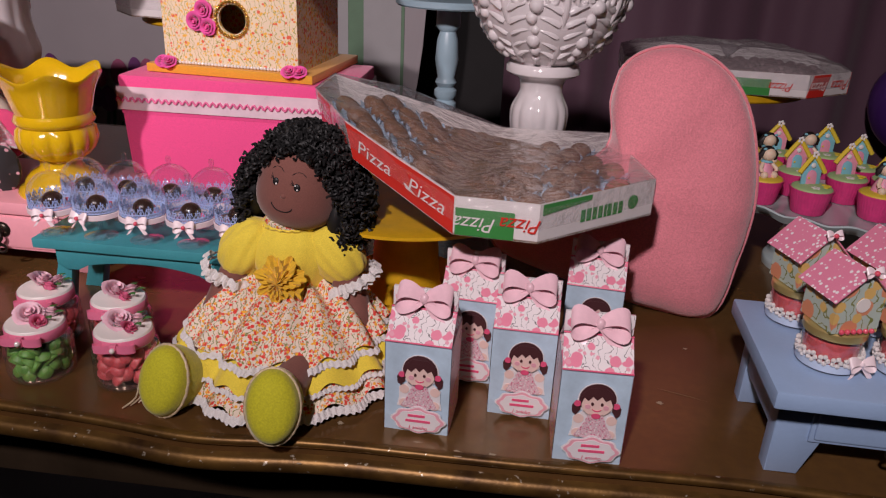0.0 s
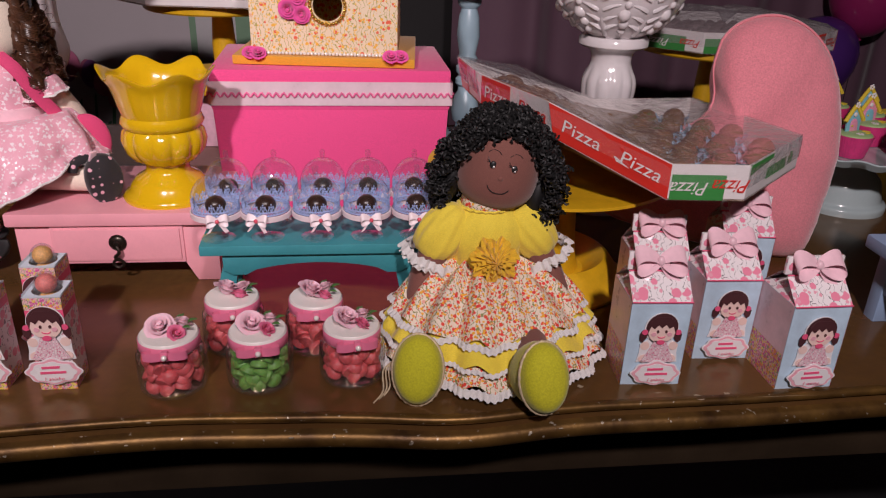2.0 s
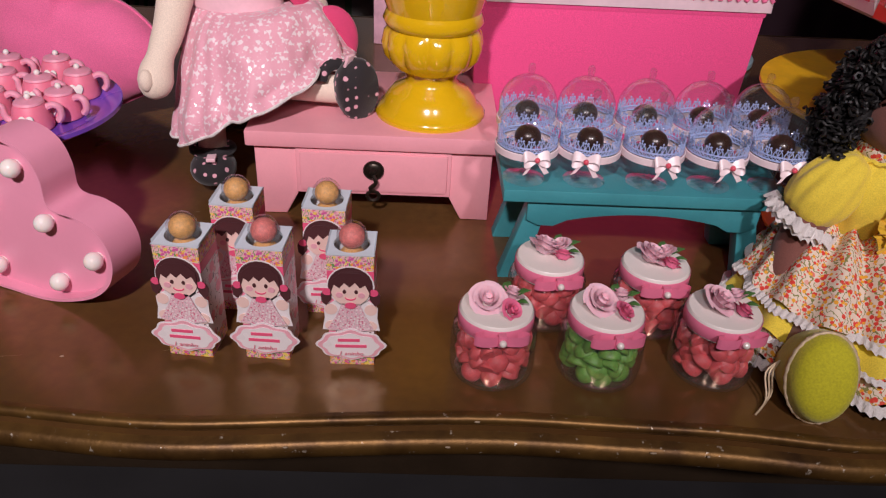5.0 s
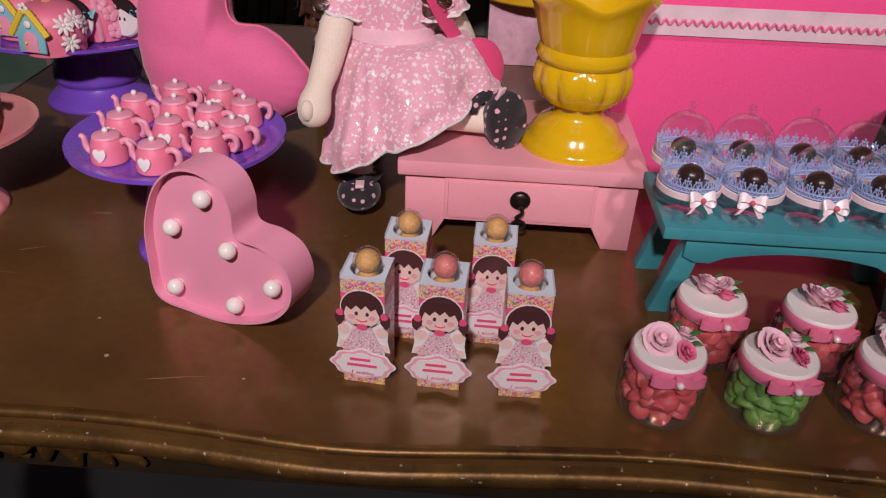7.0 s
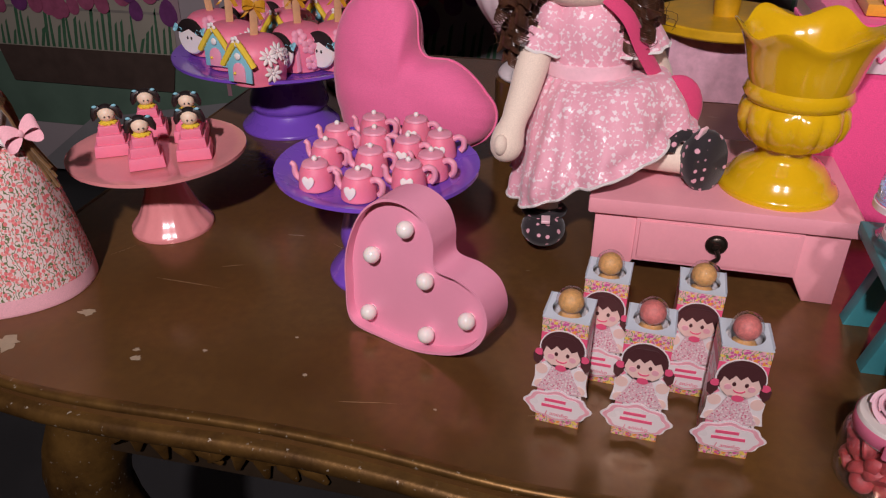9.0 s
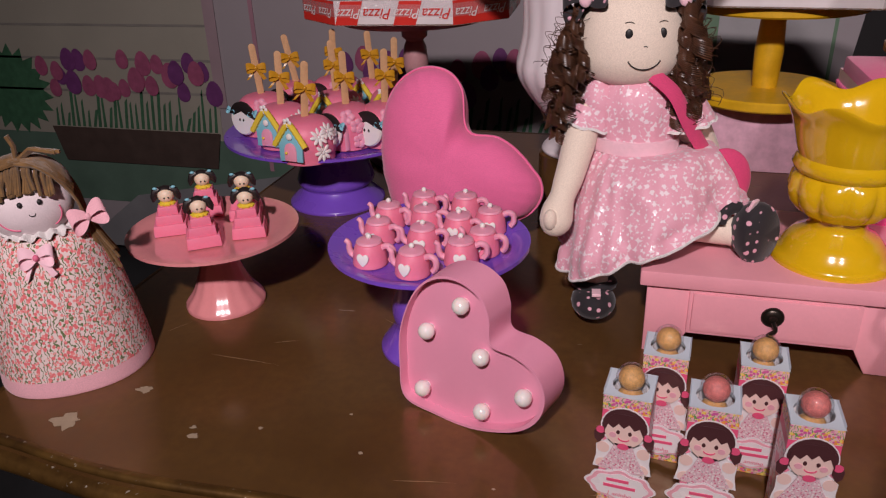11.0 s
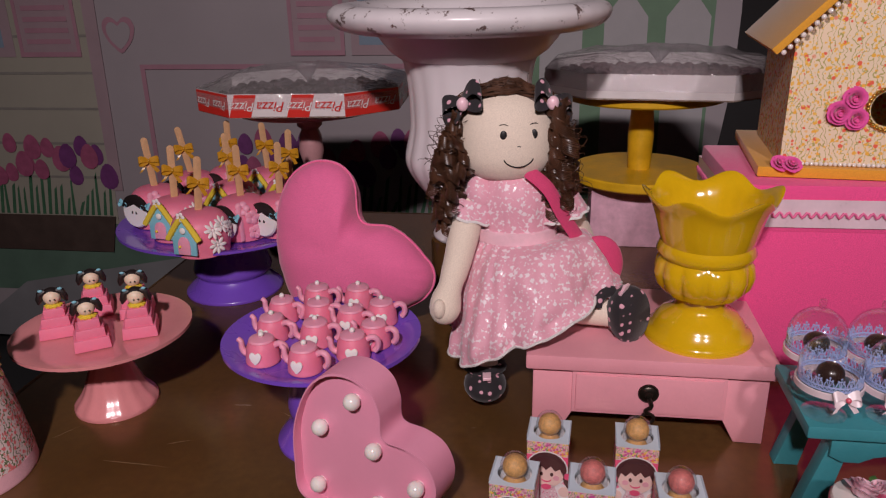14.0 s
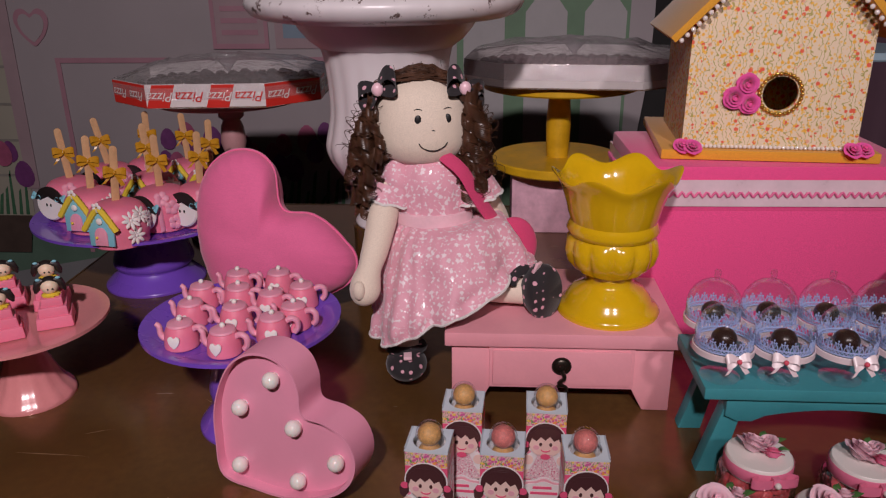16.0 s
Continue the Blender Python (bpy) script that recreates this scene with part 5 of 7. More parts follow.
def pink_doll(at):
    """Sits on the end of the pink table: one foot stretched out, one hanging beside it."""
    m = M()
    SK, HA, BR, SA, ST, DT, BL, WL = range(8)
    # dress: bodice and skirt draped over the legs
    m.lathe([tuple(p) for p in smooth_loop([(0.047, 0.098), (0.049, 0.125), (0.050, 0.150), (0.040, 0.172), (0.022, 0.182)], 4, False)], 60, BR, Matrix.Diagonal((0.94, 0.76, 1, 1)), lambda a, i: 1 + 0.018 * math.sin(11 * a + i * .4) + 0.012 * math.sin(19 * a - 0.3 * i))
    m.lathe([(0.0485, 0.098), (0.0515, 0.099), (0.0520, 0.106), (0.0515, 0.113), (0.0485, 0.114)], 60, SA, Matrix.Diagonal((0.94, 0.80, 1, 1)))

    def skirt(u, v):
        a = TAU * u
        q = v ** 0.62
        # the hem reaches out over the stretched leg and hangs down beside the table
        east = 0.5 + 0.5 * math.cos(a)
        south = 0.5 - 0.5 * math.sin(a)
        rx = 0.043 + q * (0.030 + 0.056 * east * (0.45 + 0.55 * south))
        ry = 0.036 + q * (0.030 + 0.042 * south)
        z = 0.100 - v * (0.104 + 0.048 * south * (1 - east) - 0.072 * east * (0.35 + 0.65 * south))
        z += 0.020 * math.sin(math.pi * min(1.0, 1.25 * v)) * (0.5 + 0.8 * east)
        z = max(z, 0.005) if math.cos(a) > 0.15 else z
        gather = 0.030 * math.sin(31 * a + 2 * math.sin(4 * a)) * math.exp(-5 * v)
        folds = 0.050 * math.sin(9 * a + 1.6 * math.sin(2 * a) + 1.3 * v) + 0.030 * math.sin(16 * a + 2.0 * math.sin(3 * a) - 2.2 * v)
        soft = 0.13 * noise.noise(Vector((2.3 * math.cos(a), 2.3 * math.sin(a), 3.2 * v))) + 0.05 * noise.noise(Vector((6 * math.cos(a), 6 * math.sin(a), 7 * v)))
        w = 1 + gather + q * (folds + soft)
        return (rx * w * math.cos(a) + v * (0.020 * east - 0.008), ry * w * math.sin(a) - 0.014 * v, z + 0.006 * v * noise.noise(Vector((5 * math.cos(a), 5 * math.sin(a), 4))))
    m.sheet(skirt, 340, 40, BR, None, True)
    m.tube([skirt(i / 340, 1.0) for i in range(340)], 0.0017, WL, 6, None, True)
    # sleeves and arms
    for s in (-1, 1):
        m.ball((0, 0, 0), (0.022, 0.024, 0.029), BR, 20, pose(s * 0.042, -0.004, 0.150, 0, s * 10, 0))
        sub = M()
        frill(sub, 0, [(0.024, 0.023, 0.016, 0), (0.031, 0.029, -0.006, 0)], 0, 70, 9, 0.06)
        m.join(sub, pose(s * 0.052, -0.006, 0.134, 0, s * -14, 0), BR)
        sub = M()
        lace(sub, 0, (0.031, 0.029, -0.005, 0), 0, 0.004, 70, 8, 9, 0.06)
        m.join(sub, pose(s * 0.052, -0.006, 0.134, 0, s * -14, 0), WL)
        arm = [(0.050, 0.0, 0.145), (0.066, 0.012, 0.115), (0.082, 0.022, 0.085), (0.084, 0.024, 0.06), (0.090, 0.020, 0.036), (0.094, 0.014, 0.020)] if s > 0 else [(s * 0.052, -0.008, 0.145), (s * 0.062, -0.024, 0.110), (s * 0.070, -0.040, 0.080), (s * 0.078, -0.058, 0.058), (s * 0.084, -0.070, 0.036), (s * 0.080, -0.074, 0.018)]
        m.tube(smooth_loop(arm, 4, False), [0.017, 0.017, 0.0175, 0.018, 0.0185, 0.018, 0.0175, 0.017, 0.0165, 0.016, 0.0155, 0.0145, 0.014, 0.015, 0.017, 0.018, 0.0185, 0.018, 0.016, 0.012, 0.006], SK, 16)
        if s < 0:
            m.ball((s * 0.090, -0.084, 0.040), (0.008, 0.009, 0.012), SK, 12)
    # head with a drawn face
    hc = Vector((-0.012, 0.006, 0.222))
    shape = smooth_loop([(0.0, 0.057), (0.022, 0.052), (0.040, 0.037), (0.0485, 0.014), (0.0510, -0.010), (0.0485, -0.030), (0.038, -0.046), (0.020, -0.055), (0.0, -0.057)], 5, False)
    m.lathe([tuple(p) for p in reversed(shape)], 60, SK, pose(*hc) @ Matrix.Diagonal((1.12, 0.98, 0.95, 1)))
    face = lambda x, z, o=0.0004: (hc.x + x, hc.y - 0.98 * math.sqrt(max(0.0001, min(shape, key=lambda p: abs(p[1] - z))[0] ** 2 - (x / 1.12) ** 2)) - o, hc.z + z)
    for ex in (-0.005, 0.029):
        m.ball(face(ex, 0.008, -0.0002), (0.0040, 0.0014, 0.0056), BL, 14)
        m.tube([face(ex + 0.006 * math.cos(a), 0.016 + 0.004 * math.sin(a)) for a in [radians(q) for q in range(40, 150, 14)]], 0.0004, BL, 5)
    m.tube([face(0.012 + 0.002 * math.cos(a), -0.005 + 0.001 * math.sin(a)) for a in [radians(q) for q in range(0, 180, 30)]], 0.0005, BL, 5)
    m.tube([face(0.012 + 0.017 * math.cos(a), -0.016 + 0.012 * math.sin(a)) for a in [radians(q) for q in range(195, 350, 10)]], 0.0007, BL, 5)
    # hair: cap, flyaway strands and long ringlets
    m.ball((hc.x, hc.y + 0.016, hc.z + 0.006), (0.058, 0.046, 0.055), HA, 28)
    rnd = random.Random(11)
    for i in range(260):
        # strands combed from the parting to the bows, a little loose
        s = 1 if i % 2 else -1
        y = rnd.uniform(-0.024, 0.032)
        lift = rnd.uniform(0.0, 0.006)
        pts = []
        for q in range(7):
            a = math.pi / 2 + s * (0.25 - 1.55 * q / 6)
            pts.append(hc + Vector((0.059 * math.cos(a), y + 0.004 * math.sin(q + i), (0.056 * math.sin(a)) * math.sqrt(max(0.2, 1 - (y / 0.055) ** 2)) + lift + 0.003 * math.sin(1.7 * q + i))))
        m.tube(pts, 0.0012, HA, 4)
    for i in range(40):
        a = rnd.uniform(0.5, math.pi - 0.5)
        p = hc + Vector((0.050 * math.cos(a), rnd.uniform(-0.025, 0.01), 0.056 * math.sin(a)))
        coil(m, p, (rnd.uniform(-1, 1), rnd.uniform(-0.5, 0.2), rnd.uniform(0.0, 0.8)), rnd.uniform(0.012, 0.022), 0.004, 0.0003, 0.8, HA, 3, rnd.uniform(0, 6), 8)
    for s in (-1, 1):
        m.ball((hc.x + s * 0.058, hc.y + 0.012, hc.z - 0.016), (0.012, 0.022, 0.044), HA, 18)
        for i in range(62):
            x, y = s * rnd.uniform(0.046, 0.064), rnd.uniform(-0.036, 0.034)
            z0 = rnd.uniform(-0.040, 0.040)
            L = rnd.uniform(0.050, 0.084)
            aim = Vector((s * rnd.uniform(-0.05, 0.38), rnd.uniform(-0.25, 0.1), -1)).normalized()
            R, ph, turns = rnd.uniform(0.0045, 0.0085), rnd.uniform(0, 6), L / rnd.uniform(0.013, 0.021)
            p0 = hc + Vector((x, y, z0))
            sway_x, sway_y = rnd.uniform(0.003, 0.008), rnd.uniform(0, 6)
            for strand in range(6):
                pts = []
                steps = int(turns * 9)
                for q in range(steps + 1):
                    f = q / steps
                    ang = ph + TAU * turns * f + strand * 0.30
                    rr = R * (0.55 + 0.65 * f)
                    pts.append(p0 + aim * (L * f) + Vector((rr * math.cos(ang) + sway_x * math.sin(5 * f + sway_y), rr * math.sin(ang), 0.0013 * strand)))
                m.tube(pts, 0.00085, HA, 4)
        for i in range(70):
            p0 = hc + Vector((s * rnd.uniform(0.050, 0.072), rnd.uniform(-0.030, 0.030), rnd.uniform(-0.05, 0.03)))
            coil(m, p0, (s * rnd.uniform(0.0, 0.7), rnd.uniform(-0.4, 0.2), -1), rnd.uniform(0.03, 0.06), rnd.uniform(0.004, 0.009), 0.0004, rnd.uniform(1.5, 3.5), HA, 3, rnd.uniform(0, 6), 8)
        sub = bow(0.056, 0, False, 0.52)
        m.join(sub, pose(hc.x + s * 0.050, hc.y - 0.024, hc.z + 0.040, 0, s * 30, s * 30), DT)
        m.ball((hc.x + s * 0.050, hc.y - 0.030, hc.z + 0.040), (0.007, 0.005, 0.008), SA, 10)
    # shoulder strap and bag
    m.tube(smooth_loop([(0.012, -0.030, 0.186), (0.034, -0.040, 0.168), (0.052, -0.036, 0.135), (0.074, -0.026, 0.100), (0.086, -0.016, 0.075)], 5, False), 0.0085, ST, 8, None, False, 0.3)
    m.ball((0.100, -0.006, 0.062), (0.030, 0.010, 0.038), ST, 24, None)
    # stretched leg with its dotted shoe
    m.tube(smooth_loop([(0.02, -0.03, 0.020), (0.075, -0.052, 0.024), (0.120, -0.062, 0.024)], 5, False), 0.017, SK, 14)
    sx = pose(0.122, -0.066, 0.029, 0, 0, 26) @ Matrix.Scale(0.82, 4)
    m.lathe([(0.0, -0.026), (0.026, -0.025), (0.0285, -0.020), (0.029, -0.010), (0.026, 0.006), (0.015, 0.020), (0, 0.026)], 30, DT, sx @ pose(0, 0, 0, 90, 0, 0) @ Matrix.Diagonal((1.0, 1.45, -1, 1)))
    m.tube([tuple(sx @ Vector((0.020 * math.cos(a) - 0.022, 0.006, 0.012 + 0.020 * math.sin(a)))) for a in [radians(q) for q in range(0, 200, 20)]], 0.006, DT, 8, None, False, 0.6)
    m.box((0, 0, 0), (0.012, 0.004, 0.018), 0.001, SA, sx @ pose(-0.012, -0.014, 0.040, 20, 0, 20))
    # hanging leg
    m.tube([(-0.035, -0.030, 0.02), (-0.038, -0.045, -0.03), (-0.038, -0.048, -0.056)], 0.016, SK, 14)
    m.ball((-0.038, -0.058, -0.072), (0.026, 0.032, 0.019), DT, 22)
    m.tube([(-0.038 + 0.021 * math.cos(a), -0.050 + 0.015 * math.sin(a), -0.052) for a in [TAU * q / 20 for q in range(20)]], 0.006, DT, 8, None, True)
    m.box((-0.036, -0.072, -0.052), (0.010, 0.024, 0.004), 0.001, SA, None)
    return solid("curly_haired_doll", m, [SKIN_CREAM, HAIR_BROWN, BROCADE, SATIN, STRAP, DOTTED_BLACK, BLACK, WHITE_LACE], at, "cream cloth doll with brown ringlets in a pink embroidered dress", "doll", "", 60)


pink_doll(pose(-0.771, 1.090, TOP + 0.103, 0, 0, 6))


def bell_doll(at):
    m = M()
    PR, PI, SK, YA, LA, BL, RO, SA = range(8)
    body = smooth_loop([(0.104, 0.0), (0.105, 0.004), (0.1035, 0.022)], 3, False)
    m.lathe([tuple(p) for p in body], 64, PI, Matrix.Diagonal((1.05, 0.85, 1, 1)), lambda a, i: 1 + 0.012 * math.sin(5 * a))
    up = smooth_loop([(0.1035, 0.022), (0.100, 0.05), (0.091, 0.10), (0.079, 0.15), (0.066, 0.180), (0.045, 0.196), (0.03, 0.200)], 4, False)
    m.lathe([tuple(p) for p in up], 80, PR, Matrix.Diagonal((1.05, 0.85, 1, 1)), lambda a, i: 1 + 0.014 * math.sin(5 * a) + 0.006 * math.sin(17 * a + .3 * i))
    frill(m, 0, [(0.03, 0.028, 0.206, 0), (0.052, 0.046, 0.196, -0.006)], LA, 120, 16, 0.07, lift=0.003)
    hc = Vector((-0.008, -0.006, 0.232))
    m.ball(tuple(hc), (0.060, 0.048, 0.046), SK, 32)
    face = lambda x, z, o=0.0005: (hc.x + x, hc.y - 0.048 * math.sqrt(max(0.05, 1 - (x / 0.06) ** 2 - (z / 0.046) ** 2)) - o, hc.z + z)
    for ex in (-0.002, 0.022):
        m.ball(face(ex, 0.008, 0), 0.0036, BL, 12)
    m.tube([face(0.010 + 0.004 * math.cos(a), -0.004 + 0.003 * math.sin(a)) for a in [radians(q) for q in range(180, 361, 20)]], 0.0005, BL, 5)
    m.tube([face(-0.012 + 0.022 * math.cos(a), -0.008 + 0.016 * math.sin(a)) for a in [radians(q) for q in range(195, 285, 10)]], 0.0009, RO, 5)
    m.tube([face(0.026 + 0.018 * math.cos(a), -0.008 + 0.018 * math.sin(a)) for a in [radians(q) for q in range(-70, 25, 10)]], 0.0009, RO, 5)
    rnd = random.Random(5)
    m.ball((hc.x, hc.y + 0.012, hc.z + 0.010), (0.061, 0.046, 0.044), YA, 28)
    for i in range(90):
        # strands swept from the crown to both sides, and a fringe
        s = 1 if i % 2 else -1
        x0 = rnd.uniform(-0.01, 0.01)
        y0 = rnd.uniform(-0.035, 0.03)
        pts = [hc + Vector((x0, y0 * 0.6, 0.050)), hc + Vector((s * 0.034, y0, 0.042)), hc + Vector((s * 0.060, y0 * 0.8 + 0.004, 0.008)), hc + Vector((s * 0.070, y0 * 0.5, -0.030)),
               hc + Vector((s * rnd.uniform(0.074, 0.100), y0 * 0.5, -rnd.uniform(0.070, 0.105)))]
        m.tube(smooth_loop(pts, 3, False), 0.0024, YA, 5)
    for i in range(34):
        x = rnd.uniform(-0.05, 0.05)
        p = hc + Vector((x, -0.012, 0.046 * math.sqrt(max(0.1, 1 - (x / 0.066) ** 2))))
        m.tube([p, p + Vector((0.004 * rnd.random(), -0.026, -0.006)), p + Vector((0.006 * rnd.uniform(-1, 1), -0.036, -0.022 - 0.008 * rnd.random()))], 0.0026, YA, 5)
    for i in range(12):
        m.tube([hc + Vector((0, 0.0, 0.048)), hc + Vector((0.02 + 0.01 * rnd.random(), -0.01, 0.062)), hc + Vector((0.048 + 0.012 * rnd.random(), -0.02 + 0.01 * rnd.random(), 0.056))], 0.0026, YA, 5)
    m.tube([hc + Vector((0, 0, 0.048)), hc + Vector((0.002, 0, 0.065)), hc + Vector((-0.003, 0, 0.078))], 0.004, YA, 6)
    m.join(bow(0.050, 0, False, 0.5), pose(hc.x + 0.074, hc.y - 0.03, hc.z - 0.022, 0, -14, 10), PI)
    m.join(bow(0.044, 0, True, 0.45), pose(-0.006, -0.066, 0.180, -12, 0, 0), SA)
    m.ball((-0.006, -0.070, 0.180), 0.004, RO, 10)
    return solid("bell_doll", m, [ROSE_PRINT, PINK_CLOTH, SKIN_PALE, YARN, WHITE_LACE, BLACK, ROSY, SATIN], at, "bell-shaped cloth doll in a rosebud print dress with yarn hair", "doll", "", 60)


PINK_CLOTH = cloth("soft_pink_cloth", (0.80, 0.42, 0.48), wrinkle=0.3, wscale=30)
bell_doll(pose(-1.358, 0.820, TOP, 0, 0, 36) @ Matrix.Diagonal((0.73, 0.74, 0.87, 1)))

# ---------------------------------------------------------------- sweets and favours
CARD_WHITE = mat("white_card", (0.80, 0.76, 0.77), 0.28, var=0.03, bump=0.04)
SKY_CARD = mat("pale_blue_card", (0.50, 0.64, 0.76), 0.32, var=0.12, big=40, bump=0.04)
PINK_CARD = mat("deep_pink_card", (0.80, 0.10, 0.22), 0.35, var=0.06, bump=0.04)
SOFT_PINK = mat("soft_pink_card", (0.80, 0.40, 0.47), 0.35, var=0.06, bump=0.04)
TAN_CARD = mat("peach_card", (0.84, 0.60, 0.54), 0.35, var=0.04, bump=0.03)
HAIR_CARD = mat("plum_brown_card", (0.085, 0.030, 0.034), 0.35, var=0.15, bump=0.03)
LILAC_CARD = printed("lilac_dress_print", (0.76, 0.50, 0.56), [((0.62, 0.16, 0.26), 0.8, 1.0), ((0.82, 0.72, 0.72), 0.9, 1.0)], (0.40, 0.40, 0.40), 420, 0.4, 0.35, 0.1, 0.02)
ROSE_CARD = printed("rose_paper", (0.82, 0.76, 0.77), [((0.80, 0.25, 0.36), 1.0, 0.55), ((0.78, 0.36, 0.44), 0.8, 0.9)], (0.16, 0.14, 0.15), 150, 0.46, 0.28, 0.05, 0.03)
MEADOW_CARD = printed("meadow_paper", (0.78, 0.45, 0.48), [((0.80, 0.30, 0.06), 1.0, 0.8), ((0.80, 0.62, 0.12), 0.9, 1.0), ((0.62, 0.10, 0.32), 0.9, 0.9)], (0.14, 0.32, 0.08), 330, 0.5, 0.35, 0.45, 0.02)


def doll_plaque(w, parent, at):
    """A die-cut paper figure over a scalloped name plate, w wide at the plate; its lettering as plain bars."""
    tall = lambda z: z if z <= 0.5 else 0.5 + (z - 0.5) * 1.35 if z <= 0.9 else z + 0.14

    def put(name, outline, depth, m, label=""):
        return part(name, M().join(M().prism([(x * w * (0.92 if z > 0.7 else 1.0), tall(z) * w) for x, z in outline], 0.0006, 0, pose(0, -depth * 0.0007, 0)), at), m, parent, label)
    ell = lambda cx, cz, rx, rz, n=22, a0=0, a1=TAU: [(cx + rx * math.cos(a0 + (a1 - a0) * i / n), cz + rz * math.sin(a0 + (a1 - a0) * i / n)) for i in range(n)]
    scallop = lambda s: [(s * 0.5 * math.cos(TAU * i / 48) * (1 + 0.05 * math.cos(8 * TAU * i / 48)), 0.27 + s * 0.27 * math.sin(TAU * i / 48) * (1 + 0.07 * math.cos(8 * TAU * i / 48))) for i in range(48)]
    put("paper_edge", ell(0, 1.14, 0.37, 0.34) , 0, CARD_WHITE)
    put("paper_edge", [(-0.42, 0.5), (0.42, 0.5), (0.38, 0.66), (0.42, 0.80), (0.2, 0.92), (-0.2, 0.92), (-0.42, 0.80), (-0.38, 0.66)], 0, CARD_WHITE)
    for s in (-1, 1):
        put("printed_pigtail", [(s * 0.28, 1.10), (s * 0.40, 1.10), (s * 0.46, 1.00), (s * 0.45, 0.88), (s * 0.38, 0.83), (s * 0.30, 0.92)][::s], 1, HAIR_CARD)
        put("printed_ribbon", ell(s * 0.36, 1.06, 0.07, 0.06, 12), 3, PINK_CARD)
        put("printed_arm", ell(s * 0.31, 0.78, 0.10, 0.07, 14), 1, TAN_CARD)
        put("printed_foot", ell(s * 0.27, 0.56, 0.11, 0.07, 14), 1, TAN_CARD)
    put("printed_hair", ell(0, 1.16, 0.345, 0.315), 2, HAIR_CARD)
    put("printed_face", ell(0, 1.07, 0.295, 0.235), 3, TAN_CARD)
    put("printed_fringe", [(-0.31, 1.03), (-0.25, 1.20), (-0.17, 1.14), (-0.09, 1.23), (-0.01, 1.16), (0.07, 1.24), (0.15, 1.15), (0.23, 1.20), (0.31, 1.03), (0.30, 1.27), (0.15, 1.40), (-0.15, 1.40), (-0.30, 1.27)], 4, HAIR_CARD)
    for s in (-1, 1):
        put("printed_dot", ell(s * 0.09, 1.08, 0.028, 0.034, 10), 4, HAIR_CARD)
        put("printed_cheek", ell(s * 0.17, 1.02, 0.055, 0.045, 12), 4, SOFT_PINK)
    put("printed_smile", [(0.09 * math.cos(a), 0.985 + 0.055 * math.sin(a)) for a in [radians(q) for q in range(190, 351, 16)]] + [(0.08 * math.cos(a), 0.990 + 0.042 * math.sin(a)) for a in [radians(q) for q in range(350, 189, -16)]], 4, PINK_CARD)
    put("printed_dress", [(-0.13, 0.88), (0.13, 0.88), (0.22, 0.72), (0.34, 0.53), (0, 0.48), (-0.34, 0.53), (-0.22, 0.72)], 3, LILAC_CARD)
    put("printed_ribbon", ell(0, 0.86, 0.09, 0.04, 12), 5, PINK_CARD)
    put("name_plate", scallop(1.0), 5, CARD_WHITE)
    put("plate_border", scallop(0.93), 6, SOFT_PINK)
    put("plate_face", scallop(0.80), 7, CARD_WHITE)
    for cx, cz, ww in ((-0.03, 0.38, 0.32), (0.0, 0.27, 0.46)):
        put("bar", [(cx - ww / 2, cz - 0.026), (cx + ww / 2, cz - 0.018), (cx + ww / 2, cz + 0.030), (cx - ww / 2, cz + 0.022)], 8, PINK_CARD)
    t = M().join(word("1 aninho", 0.105 * w, 0.2), pose(0, -0.0065, 0.145 * w))
    part("lettering", M().join(t, at), PINK_CARD, parent)


